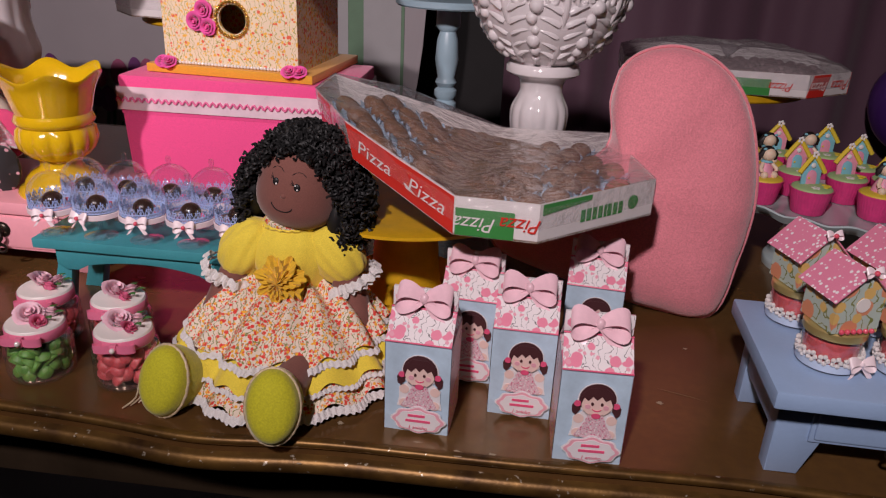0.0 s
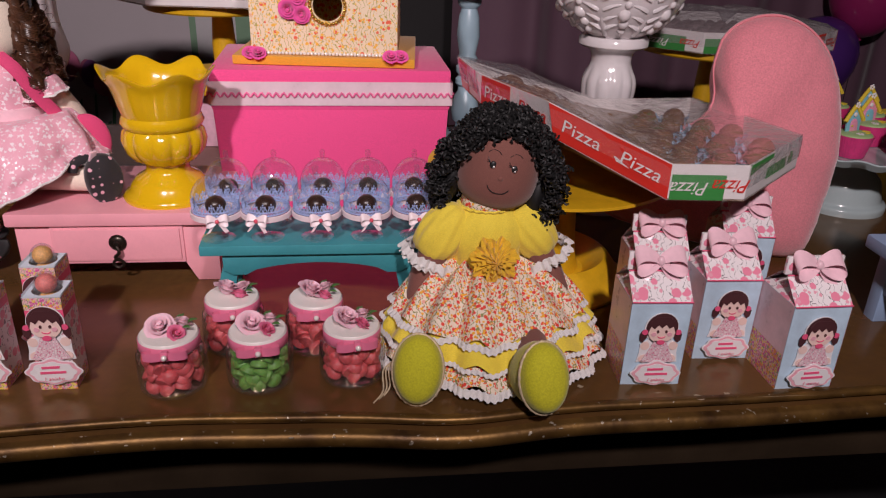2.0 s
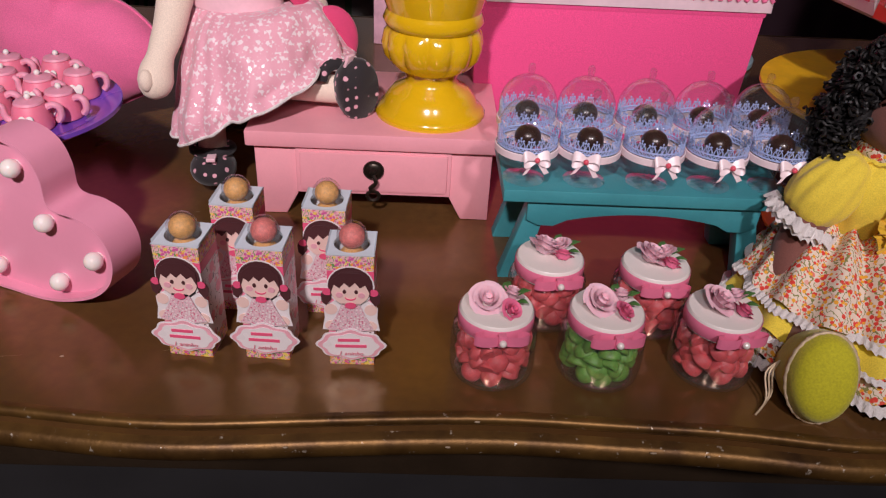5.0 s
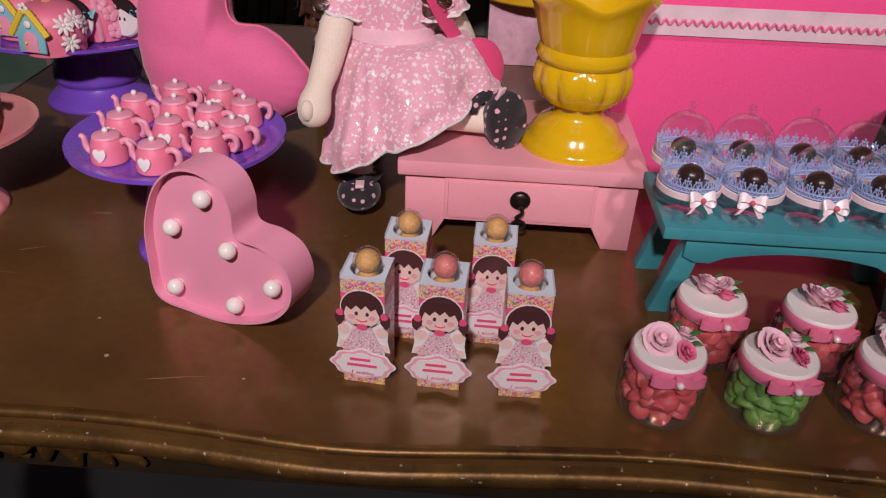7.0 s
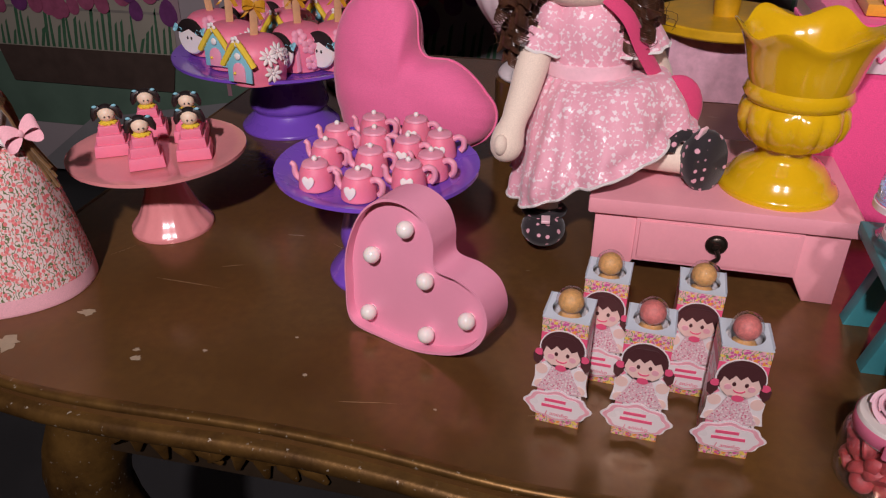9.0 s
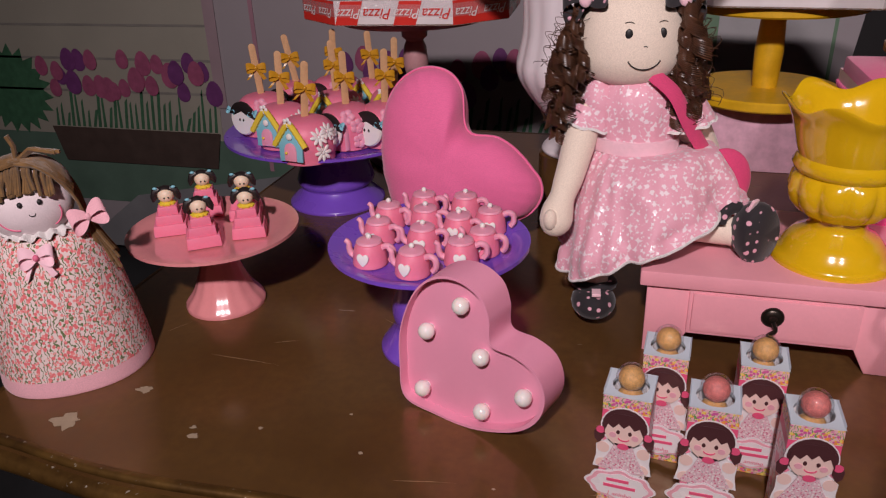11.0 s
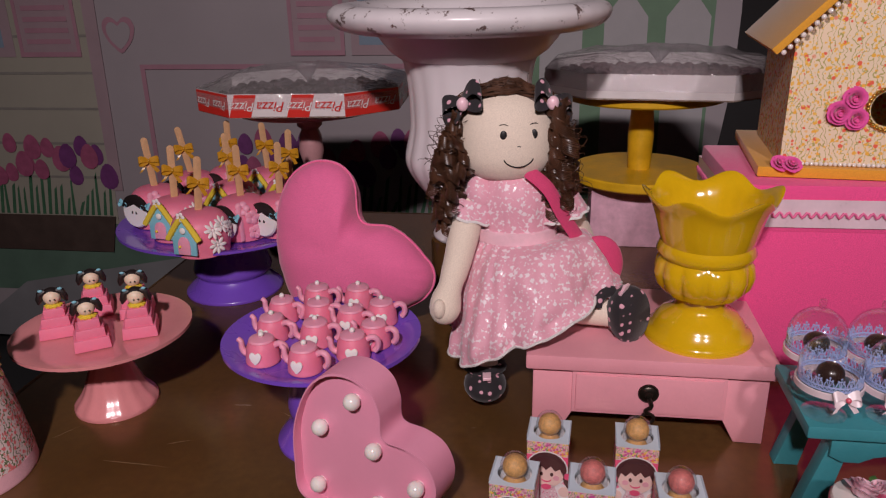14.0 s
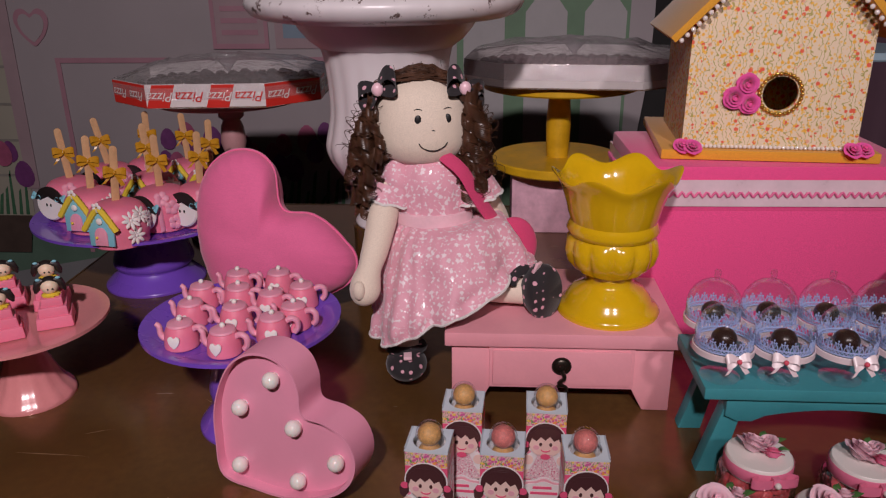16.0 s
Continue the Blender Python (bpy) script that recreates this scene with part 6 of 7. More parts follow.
def milk_box(at):
    ob = thing("milk_carton_box", at, "glossy party milk carton box with roses and a doll picture", "gift box", "milk carton boxes")
    w, h, r = 0.066, 0.104, 0.129
    a = w / 2
    body = M()
    c = [(-a, -a), (a, -a), (a, a), (-a, a)]
    body.add([(x, y, z) for z in (0, h) for x, y in c], [(0, 1, 5, 4), (1, 2, 6, 5), (2, 3, 7, 6), (3, 0, 4, 7), (3, 2, 1, 0)])
    part("body", body, SKY_CARD, ob)
    for s in (-1, 1):
        sp = M().add([(s * (a + 0.0006), -a, 0), (s * (a + 0.0006), a, 0), (s * (a + 0.0006), a, h * 0.42), (s * (a + 0.0006), -a, h * 0.42)], [(0, 1, 2, 3)])
        part("side_print", sp, MEADOW_CARD, ob)
        sp = M().add([(s * (a + 0.0006), -a, h * 0.42), (s * (a + 0.0006), a, h * 0.42), (s * (a + 0.0006), a, h), (s * (a + 0.0006), -a, h)], [(0, 1, 2, 3)])
        part("side_print", sp, SOFT_PINK_PALE, ob)
    roof = M()
    for s in (-1, 1):
        roof.add([(-a, s * (a + 0.0008), h), (a, s * (a + 0.0008), h), (a, s * 0.006, r), (-a, s * 0.006, r)], [(0, 1, 2, 3)])
        roof.add([(s * a, -a, h), (s * a, a, h), (s * (a - 0.014), 0, r - 0.004)], [(0, 1, 2)])
    part("gable", roof, ROSE_CARD, ob)
    part("flap", M().box((0, 0, r + 0.009), (w, 0.0045, 0.021), 0.0008), ROSE_CARD, ob)
    tr = M()
    for z, y in ((h, -a - 0.0016), (r, -0.008)):
        tr.tube([(-a + w * i / 60, y, z + 0.0006 * (i % 2)) for i in range(61)], 0.0009, 0, 5)
    part("pink_border", tr, PINK_CARD, ob)
    # Flat black discs paint the dark of two punched holes; the card stays uncut.
    hl = M()
    for s in (-1, 1):
        hl.lathe([(0.0, 0.0), (0.0028, 0.0), (0.0028, 0.0006), (0, 0.0006)], 14, 0, pose(s * 0.009, -0.0022, r + 0.012, 90))
    part("punched_hole", hl, BLACK, ob)
    b = M().join(bow(0.056, 0, True, 0.42), pose(0, -0.008, r + 0.012, -14, 0, 0))
    part("bow", b, SATIN, ob, "pink satin bow", None, 60)
    doll_plaque(0.055, ob, pose(0.003, -a - 0.0016, 0.003))
    return ob


SOFT_PINK_PALE = mat("blush_card", (0.80, 0.56, 0.60), 0.3, var=0.1, big=50, bump=0.03)
first = milk_box(pose(0.021, 0.733, TOP, 0, 0, -3))
for x, y, a in ((0.063, 0.838, -4), (0.124, 0.780, -2), (0.191, 0.715, 1), (0.205, 0.900, -6)):
    copy_thing(first, pose(x, y, TOP, 0, 0, a))

CANDY_AMBER = mat("amber_sugar_candy", (0.70, 0.38, 0.13), 0.4, var=0.25, big=300, fine=900, bump=0.8)
CANDY_RED = mat("red_sugar_candy", (0.70, 0.20, 0.18), 0.4, var=0.25, big=300, fine=900, bump=0.8)


def tube_box(at, top, low, label):
    """A tall paper box with a cut-out top from which a clear sweet tube stands."""
    ob = thing("tube_box", at, label, "gift box", "tall tube boxes")
    w, h = 0.036, 0.110
    a = w / 2
    sides = M().add([(-a, -a, 0), (a, -a, 0), (a, a, 0), (-a, a, 0), (-a, -a, h), (a, -a, h), (a, a, h), (-a, a, h)], [(0, 1, 5, 4), (1, 2, 6, 5), (2, 3, 7, 6), (3, 0, 4, 7), (3, 2, 1, 0)])
    part("body", sides, CARD_WHITE, ob)
    for z0, z1, m in ((0.0, 0.014, MEADOW_CARD), (h - 0.014, h - 0.001, MEADOW_CARD), (h - 0.024, h - 0.0145, PINK_CARD), (0.0145, h - 0.0245, ROSE_CARD)):
        o = a + 0.0005
        band = M().add([(x, y, z) for z in (z0, z1) for x, y in ((-o, -o), (o, -o), (o, o), (-o, o))], [(i, (i + 1) % 4, 4 + (i + 1) % 4, 4 + i) for i in range(4)])
        part("printed_band", band, m, ob)
    n, lid = 32, M()
    R = 0.0145
    sq = []
    for i in range(n):
        t = TAU * i / n
        q = max(abs(math.cos(t)), abs(math.sin(t)))
        sq.append(((a + 0.001) * math.cos(t) / q, (a + 0.001) * math.sin(t) / q))
    lid.add([(x, y, h) for x, y in sq] + [(R * math.cos(TAU * i / n), R * math.sin(TAU * i / n), h) for i in range(n)] + [(R * math.cos(TAU * i / n), R * math.sin(TAU * i / n), h - 0.003) for i in range(n)],
            [f for i in range(n) for f in ((i, (i + 1) % n, n + (i + 1) % n, n + i), (n + i, n + (i + 1) % n, 2 * n + (i + 1) % n, 2 * n + i))])
    for s in (-1, 1):
        lid.add([(s * a, -a, h), (s * a, a, h), (s * (a + 0.0012), a * 0.9, h + 0.0022), (s * (a + 0.0012), -a * 0.9, h + 0.0022)], [(0, 1, 2, 3)])
    part("cut_out_top", lid, SKY_CARD_PALE, ob)
    tube = M().open_lathe([(0.0125, h - 0.03), (0.0125, h + 0.002)] + [(0.0125 * math.cos(t), h + 0.006 + 0.0135 * math.sin(t)) for t in [radians(q) for q in range(0, 90, 10)]] + [(0.0003, h + 0.0195)], 28)
    sweet = part("clear_tube", tube, CLEAR, ob)
    sweet.visible_shadow = False
    part("candy", M().ball((0, 0, h + 0.0065), (0.0105, 0.0105, 0.0102), 0, 20), top, ob)
    part("candy", M().ball((0, 0, h - 0.0125), (0.0108, 0.0108, 0.0098), 0, 20), low, ob)
    doll_plaque(0.056, ob, pose(0, -a - 0.0020, 0.010))
    return ob


SKY_CARD_PALE = mat("icy_card", (0.62, 0.70, 0.78), 0.4, var=0.04, bump=0.03)
amber = tube_box(pose(-0.752, 0.755, TOP, 0, 0, -6), CANDY_AMBER, CANDY_AMBER, "tall floral paper box topped by an amber sweet tube")
red = tube_box(pose(-0.688, 0.754, TOP, 0, 0, -4), CANDY_RED, CANDY_AMBER, "tall floral paper box topped by a red sweet tube")
copy_thing(red, pose(-0.618, 0.750, TOP, 0, 0, 0))
copy_thing(amber, pose(-0.724, 0.820, TOP, 0, 0, -4))
copy_thing(amber, pose(-0.646, 0.820, TOP, 0, 0, -3))

# ---------------------------------------------------------------- candy jars
GLASS = film("jar_glass", (0.93, 0.95, 0.94), 0.02, 1.9, 0.0, 30, 0.015)
JELLY_RED = mat("red_sugared_jelly", (0.66, 0.11, 0.125), 0.34, var=0.2, big=150, fine=900, bump=0.5, sss=0.5)
JELLY_GREEN = mat("green_sugared_jelly", (0.17, 0.36, 0.075), 0.34, var=0.2, big=150, fine=900, bump=0.5, sss=0.5)
RIBBON_PINK = mat("rose_ribbon", (0.78, 0.19, 0.32), 0.45, var=0.06, big=60, fine=900)
ROSE_PALE = mat("pale_rose_foam", (0.84, 0.54, 0.62), 0.7, var=0.06, sss=0.1)
ROSE_DEEP = mat("deep_rose_foam", (0.76, 0.16, 0.30), 0.7, var=0.06, sss=0.1)
LEAF = mat("cloth_leaf", (0.06, 0.16, 0.035), 0.6, var=0.25)
LID_WHITE = mat("cream_lid", (0.80, 0.75, 0.71), 0.35, var=0.03)


def jar(at, jelly, label, seed, turn=0):
    rnd = random.Random(seed)
    ob = thing("candy_jar", at, label, "candy jar", "candy jars")
    outer = smooth_loop([(0.027, 0.0), (0.0325, 0.002), (0.0355, 0.008), (0.0360, 0.028), (0.0350, 0.044), (0.0305, 0.050), (0.029, 0.053)], 4, False)
    g = part("glass", M().open_lathe([(0.0, 0.0)] + [tuple(p) for p in outer], 48), GLASS, ob, "", None, 60)
    g.visible_shadow = False
    base = part("glass_base", M().lathe([(0.0, 0.0005), (0.027, 0.0005), (0.031, 0.004), (0.029, 0.0055), (0.0, 0.005)], 40), GLASS, ob, "", None, 60)
    base.visible_shadow = False
    z = 0.0125
    for layer in range(5):
        for ring_r, n in ((0.0225, 8), (0.0085, 3)):
            for i in range(n):
                q = TAU * i / n + layer * 0.5 + rnd.uniform(-0.2, 0.2)
                xf = pose(ring_r * math.cos(q), ring_r * math.sin(q), z + rnd.uniform(-0.0022, 0.0022), rnd.uniform(-70, 70), rnd.uniform(-70, 70), rnd.uniform(0, 360))
                gum = M().lathe([(0.0, -0.0045), (0.0088, -0.0045), (0.0098, -0.0030), (0.0090, 0.0020), (0.0060, 0.0050), (0.0, 0.0062)], 12, 0, xf)
                part("jelly", gum, jelly, ob)
        z += 0.0072
    lid = part("lid", M().lathe([(0.0, 0.050), (0.030, 0.050), (0.0305, 0.052), (0.0305, 0.0635), (0.029, 0.0655), (0.0, 0.0665)], 48), LID_WHITE, ob, "cream white lid")
    part("ribbon", M().open_lathe([(0.0309, 0.0515), (0.0313, 0.0520), (0.0313, 0.0625), (0.0309, 0.063)], 48), RIBBON_PINK, lid, "rose pink ribbon band")
    b = M()
    for s in (-1, 1):
        b.sheet(lambda u, v, s=s: (s * 0.022 * (0.5 - 0.5 * math.cos(TAU * u)), -0.0325 - 0.0045 * math.sin(TAU * u), 0.0525 + 0.0095 * v), 18, 1)
    b.box((0, -0.034, 0.0572), (0.007, 0.006, 0.0105), 0.001)
    part("bow", b, RIBBON_PINK, lid, "flat rose pink bow", pose(0, 0, 0, 0, 0, turn))
    part("pearl", M().ball((0, -0.0385, 0.0572), 0.0031, 0, 12), PEARL, lid, "white pearl", pose(0, 0, 0, 0, 0, turn))
    for x, y, r, m, tx, ty in ((-0.008, 0.003, 0.0150, ROSE_PALE, 25, -14), (0.012, 0.010, 0.0100, ROSE_PALE, -10, 26), (0.009, -0.009, 0.0095, ROSE_DEEP, 38, 14)):
        part("rose", M().join(rose(r), pose(x, y, 0.0665, tx, ty, seed * 30)), m, lid, "", None, 70)
    for i, (x, y, a) in enumerate(((0.014, 0.0, -30), (0.006, 0.014, 60), (0.016, 0.010, 10))):
        lf = M().sheet(lambda u, v: (0.013 * u, 0.0035 * math.sin(math.pi * u) * (v * 2 - 1), 0.003 * math.sin(math.pi * u) - 0.001 * abs(v * 2 - 1)), 8, 2, 0, pose(x, y, 0.069, 0, -22, a))
        part("leaf", lf, LEAF, lid)
    return ob


jar(pose(-0.500, 0.733, TOP), JELLY_RED, "glass jar of red sugared jellies with rose lid", 1, 4)
jar(pose(-0.409, 0.735, TOP), JELLY_GREEN, "glass jar of green sugared jellies with rose lid", 2, 6)
jar(pose(-0.310, 0.740, TOP), JELLY_RED, "glass jar of red sugared jellies with rose lid", 3, 10)
jar(pose(-0.351, 0.806, TOP), JELLY_RED, "glass jar of red sugared jellies with rose lid", 4, 3)
jar(pose(-0.446, 0.812, TOP), JELLY_RED, "glass jar of red sugared jellies with rose lid", 5, 8)

# ---------------------------------------------------------------- dome cups on the bench
CHOC = mat("chocolate", (0.030, 0.011, 0.006), 0.28, var=0.15, coat=0.2)
LACE_BLUE = mat("blue_lace_paper", (0.36, 0.46, 0.76), 0.7, var=0.08)
BOW_PALE = mat("white_pink_satin", (0.82, 0.68, 0.71), 0.3, var=0.05, big=60)
RED_PEARL = mat("red_pearl", (0.72, 0.09, 0.14), 0.2, var=0.04, coat=0.5, bump=0)


def dome_cup(at, turn):
    ob = thing("dome_cup", at, "clear plastic dome cup with chocolate and blue lace", "dome cup", "dome cups on the bench")
    foot = M().open_lathe([(0.0, 0.002), (0.014, 0.0015), (0.0195, 0.0002), (0.020, 0.0012), (0.0145, 0.0030), (0.0045, 0.0050), (0.0036, 0.010), (0.0040, 0.020), (0.0060, 0.0235), (0.0215, 0.0262), (0.027, 0.0300), (0.0285, 0.0350), (0.0285, 0.0385)], 44)
    f = part("foot", foot, CLEAR, ob, "", None, 60)
    f.visible_shadow = False
    rib = part("ribbon", M().open_lathe([(0.0288, 0.0300), (0.0298, 0.0305), (0.0298, 0.0365), (0.0288, 0.037)], 44), BOW_PALE, ob, "pale satin ribbon band")
    dome = M().open_lathe([(0.0275, 0.037), (0.0285, 0.044)] + [(0.0285 * math.cos(t), 0.050 + 0.0300 * math.sin(t)) for t in [radians(q) for q in range(0, 86, 6)]] + [(0.0026, 0.0800), (0.0026, 0.082), (0.0034, 0.0835), (0.0034, 0.0890), (0.0024, 0.0905), (0.0002, 0.0908)], 44)
    d = part("dome", dome, CLEAR, ob, "", None, 60)
    d.visible_shadow = False
    part("chocolate_ball", M().ball((0, 0, 0.0425), (0.0125, 0.0125, 0.0112), 0, 24), CHOC, ob)
    # openwork lace collar: arches, ribs and picots
    lc = M()
    n, R = 18, 0.0272
    for i in range(n):
        a0 = TAU * i / n
        w = TAU / n
        P = lambda a, z, r=R: (r * math.cos(a), r * math.sin(a), z)
        lc.tube([P(a0 + w * (0.5 + 0.42 * math.cos(q)), 0.0425 + 0.0066 * math.sin(q)) for q in [math.pi * j / 8 for j in range(9)]], 0.0006, 0, 4)
        for q in (0.25, 0.5, 0.75):
            top_z = 0.0425 + 0.0086 * math.sin(math.pi * q)
            lc.tube([P(a0 + w * 0.5, 0.0420), P(a0 + w * q, top_z)], 0.00045, 0, 4)
            lc.ball(P(a0 + w * q, top_z + 0.0006), 0.0010, 0, 6)
    for z in (0.0380, 0.0420):
        lc.tube([(R * math.cos(TAU * i / 48), R * math.sin(TAU * i / 48), z) for i in range(48)], 0.0009, 0, 5, None, True)
    lc.tube([(R * math.cos(TAU * i / 96), R * math.sin(TAU * i / 96), 0.0400 + 0.0012 * (-1) ** i) for i in range(96)], 0.0007, 0, 4, None, True)
    part("lace_collar", lc, LACE_BLUE, ob, "pale blue paper lace collar")
    b = part("bow", M().join(bow(0.025, 0, True, 0.42), pose(0, -0.0315, 0.0345)), BOW_PALE, ob, "small pale satin bow", pose(0, 0, 0, 0, 0, turn), 60)
    part("pearl", M().ball((0, -0.0345, 0.0345), 0.0026, 0, 12), RED_PEARL, b, "red pearl")
    return ob


BZ = TOP + 0.1058
protos = [dome_cup(pose(-0.468, 0.884, BZ), 10), dome_cup(pose(-0.410, 0.884, BZ), -14)]
turns = (0, 22, -8, 6, -20, 0, 14, -10)
spots = [(-0.350, 0.884), (-0.290, 0.884), (-0.230, 0.885), (-0.462, 0.946), (-0.404, 0.947), (-0.344, 0.947), (-0.287, 0.947), (-0.228, 0.947)]
for i, (x, y) in enumerate(spots):
    copy_thing(protos[i % 2], pose(x, y, BZ, 0, 0, turns[i]))

# ---------------------------------------------------------------- sugar teapots
SUGAR_PINK = mat("pink_sugar_paste", (0.80, 0.20, 0.31), 0.5, var=0.06, sss=0.15, bump=0.08)
SUGAR_LIGHT = mat("light_pink_sugar_paste", (0.80, 0.33, 0.45), 0.5, var=0.05, sss=0.15, bump=0.08)
SUGAR_WHITE = mat("white_sugar_paste", (0.82, 0.77, 0.75), 0.5, var=0.03, sss=0.1)


def teapot(at):
    ob = thing("sugar_teapot", at, "pink sugar paste teapot sweet with a white heart", "sweet", "sugar teapots")
    part("body", M().lathe([tuple(p) for p in smooth_loop([(0.0170, 0.0), (0.0182, 0.001), (0.0178, 0.006), (0.0165, 0.016), (0.0140, 0.0225), (0.0120, 0.024), (0, 0.0245)], 3, False)], 30), SUGAR_PINK, ob)
    lid = part("lid", M().lathe([(0.0, 0.0235), (0.0125, 0.0235), (0.0135, 0.0245), (0.0125, 0.0265), (0.007, 0.0280), (0.0, 0.0285)], 28), SUGAR_LIGHT, ob)
    part("knob", M().ball((0, 0, 0.0305), 0.0030, 0, 12), SUGAR_WHITE, lid, "white sugar knob")
    part("spout", M().tube(smooth_loop([(-0.014, 0, 0.006), (-0.020, 0, 0.0075), (-0.023, 0, 0.013), (-0.0235, 0, 0.020), (-0.027, 0, 0.023)], 4, False), [0.0042 - 0.0001 * i for i in range(17)], 0, 9), SUGAR_LIGHT, ob)
    part("handle", M().tube(smooth_loop([(0.0140, 0, 0.019), (0.020, 0, 0.022), (0.0255, 0, 0.019), (0.0260, 0, 0.011), (0.0225, 0, 0.006)], 4, False), 0.0034, 0, 9), SUGAR_LIGHT, ob)
    h = M().prism(heart_outline(0.075, 3), 0.002, 0, pose(0, -0.0195, 0.0045, -7, 0, 0), 0.0006)
    part("heart", h, SUGAR_WHITE, ob, "white sugar heart")
    return ob


pz = TOP + 0.1265
tp = teapot(pose(-1.022, 0.889, pz, 0, 0, -4))
random.seed(8)
for x, y in ((-0.972, 0.876), (-0.930, 0.908), (-0.914, 0.937), (-0.978, 0.933), (-1.030, 0.940), (-0.948, 0.970), (-0.918, 0.992), (-1.034, 0.986), (-0.990, 0.984), (-1.004, 1.026), (-0.955, 1.030)):
    copy_thing(tp, pose(x, y, pz, 0, 0, random.uniform(-16, 10)))

# ---------------------------------------------------------------- stepped sweets on the pink stand
SUGAR_HAIR = mat("dark_sugar_paste", (0.018, 0.012, 0.012), 0.45, var=0.1)
SUGAR_SKIN = mat("cream_sugar_paste", (0.80, 0.62, 0.46), 0.5, var=0.03, sss=0.1)
SUGAR_YELLOW = mat("yellow_sugar_paste", (0.78, 0.58, 0.05), 0.5, var=0.06)
SUGAR_BLUE = mat("aqua_sugar_paste", (0.22, 0.52, 0.62), 0.5, var=0.06)


def step_sweet(at):
    ob = thing("stepped_sweet", at, "pink stepped chocolate sweet topped by a sugar head", "sweet", "stepped sweets")
    b = M()
    for w, z0, z1 in ((0.040, 0.0, 0.014), (0.032, 0.0135, 0.025), (0.024, 0.0245, 0.035)):
        b.box((0, 0, (z0 + z1) / 2), (w, w, z1 - z0), 0.0016, 0, None, 0.94)
    part("body", b, SUGAR_PINK, ob)
    part("collar", M().lathe([(0.0, 0.0345), (0.009, 0.035), (0.0098, 0.0368), (0.006, 0.0385), (0, 0.039)], 40, 0, None, lambda a, i: 1 + 0.10 * math.cos(10 * a)), SUGAR_YELLOW, ob, "yellow frilled collar")
    head = M()
    hz = 0.0465
    head.ball((0, 0, hz), (0.0098, 0.0092, 0.0096), 0, 20)
    head.ball((0, 0.0020, hz + 0.0026), (0.0103, 0.0088, 0.0088), 1, 20)
    for s in (-1, 1):
        head.tube([(s * 0.006, -0.001, hz + 0.009), (s * 0.0115, -0.001, hz + 0.006), (s * 0.0140, -0.001, hz - 0.002), (s * 0.0155, -0.001, hz - 0.007)], [0.003, 0.0042, 0.0040, 0.0012], 1, 8)
        head.ball((s * 0.0024 + 0.001, -0.0090, hz - 0.001), 0.0011, 1, 8)
        head.ball((s * 0.0105, -0.004, hz + 0.0105), (0.0028, 0.0015, 0.0018), 2, 8)
    part("sugar_head", head, [SUGAR_SKIN, SUGAR_HAIR, SUGAR_BLUE], ob, "round cream sugar head with black pigtails")
    return ob


sz = TOP + 0.1045
st = step_sweet(pose(-1.313, 0.968, sz, 0, 0, 30))
for x, y, a in ((-1.254, 0.944, 34), (-1.213, 0.980, 26), (-1.300, 1.028, 30), (-1.245, 1.030, 24)):
    copy_thing(st, pose(x, y, sz, 0, 0, a))

# ---------------------------------------------------------------- cake pops
STICK = mat("wooden_stick", (0.58, 0.34, 0.17), 0.6, var=0.12, big=90)
GOLD_RIBBON = mat("gold_satin", (0.52, 0.25, 0.015), 0.28, var=0.1, big=90)


def sugar_house(w, door_m, wall_m):
    """An arched sugar house front; its parts and their materials."""
    h = []
    h.append(("house_wall", M().prism([(-w * .38, 0), (w * .38, 0), (w * .40, w * .62), (0, w * 1.08), (-w * .40, w * .62)], 0.0030, 0, None, 0.0006), wall_m))
    door = [(-w * .20, w * 0.02), (w * .20, w * 0.02)] + [(w * .20 * math.cos(a), w * .32 + w * .24 * math.sin(a)) for a in [radians(q) for q in range(0, 181, 20)]]
    h.append(("house_door", M().prism(door, 0.0020, 0, pose(0, -0.0014, 0), 0.0004), door_m))
    for s in (-1, 1):
        pts = [(0, 1.06), (s * 0.30, 0.70), (s * 0.52, 0.40)]
        h.append(("house_roof", M().tube([(s * w * (0.02 + 0.50 * i / 12), -0.001, w * (1.12 - 0.66 * (i / 12) ** 1.15)) for i in range(13)], [w * (0.085 + 0.012 * (i % 2)) for i in range(13)], 0, 8), SUGAR_YELLOW))
    h.append(("window_heart", M().ball((0, -0.0016, w * .74), (w * .10, 0.0015, w * .10), 0, 12), SUGAR_WHITE))
    h.append(("door_knob", M().ball((-w * .12, -0.0022, w * .26), w * .045, 0, 8), SUGAR_YELLOW))
    fl = M()
    for i in range(5):
        fl.ball((w * .09 * math.cos(TAU * i / 5), -0.0035, w * 1.16 + w * .09 * math.sin(TAU * i / 5)), (w * .065, 0.001, w * .065), 0, 8)
    h.append(("sugar_flower", fl, SUGAR_WHITE))
    return h


def daisy(m, R, n=8):
    for i in range(n):
        a = TAU * i / n
        m.ball((R * 0.58 * math.cos(a), -0.0006, R * 0.58 * math.sin(a)), (R * 0.42, 0.0009, R * 0.20), 0, 8, pose(0, 0, 0) if False else None) if False else m.join(
            M().ball((R * 0.58, 0, 0), (R * 0.42, 0.0010, R * 0.20), 0, 8), pose(0, -0.0006, 0, 0, -math.degrees(a), 0))
    m.ball((0, -0.0012, 0), (R * 0.18, 0.001, R * 0.18), 0, 8)
    return m


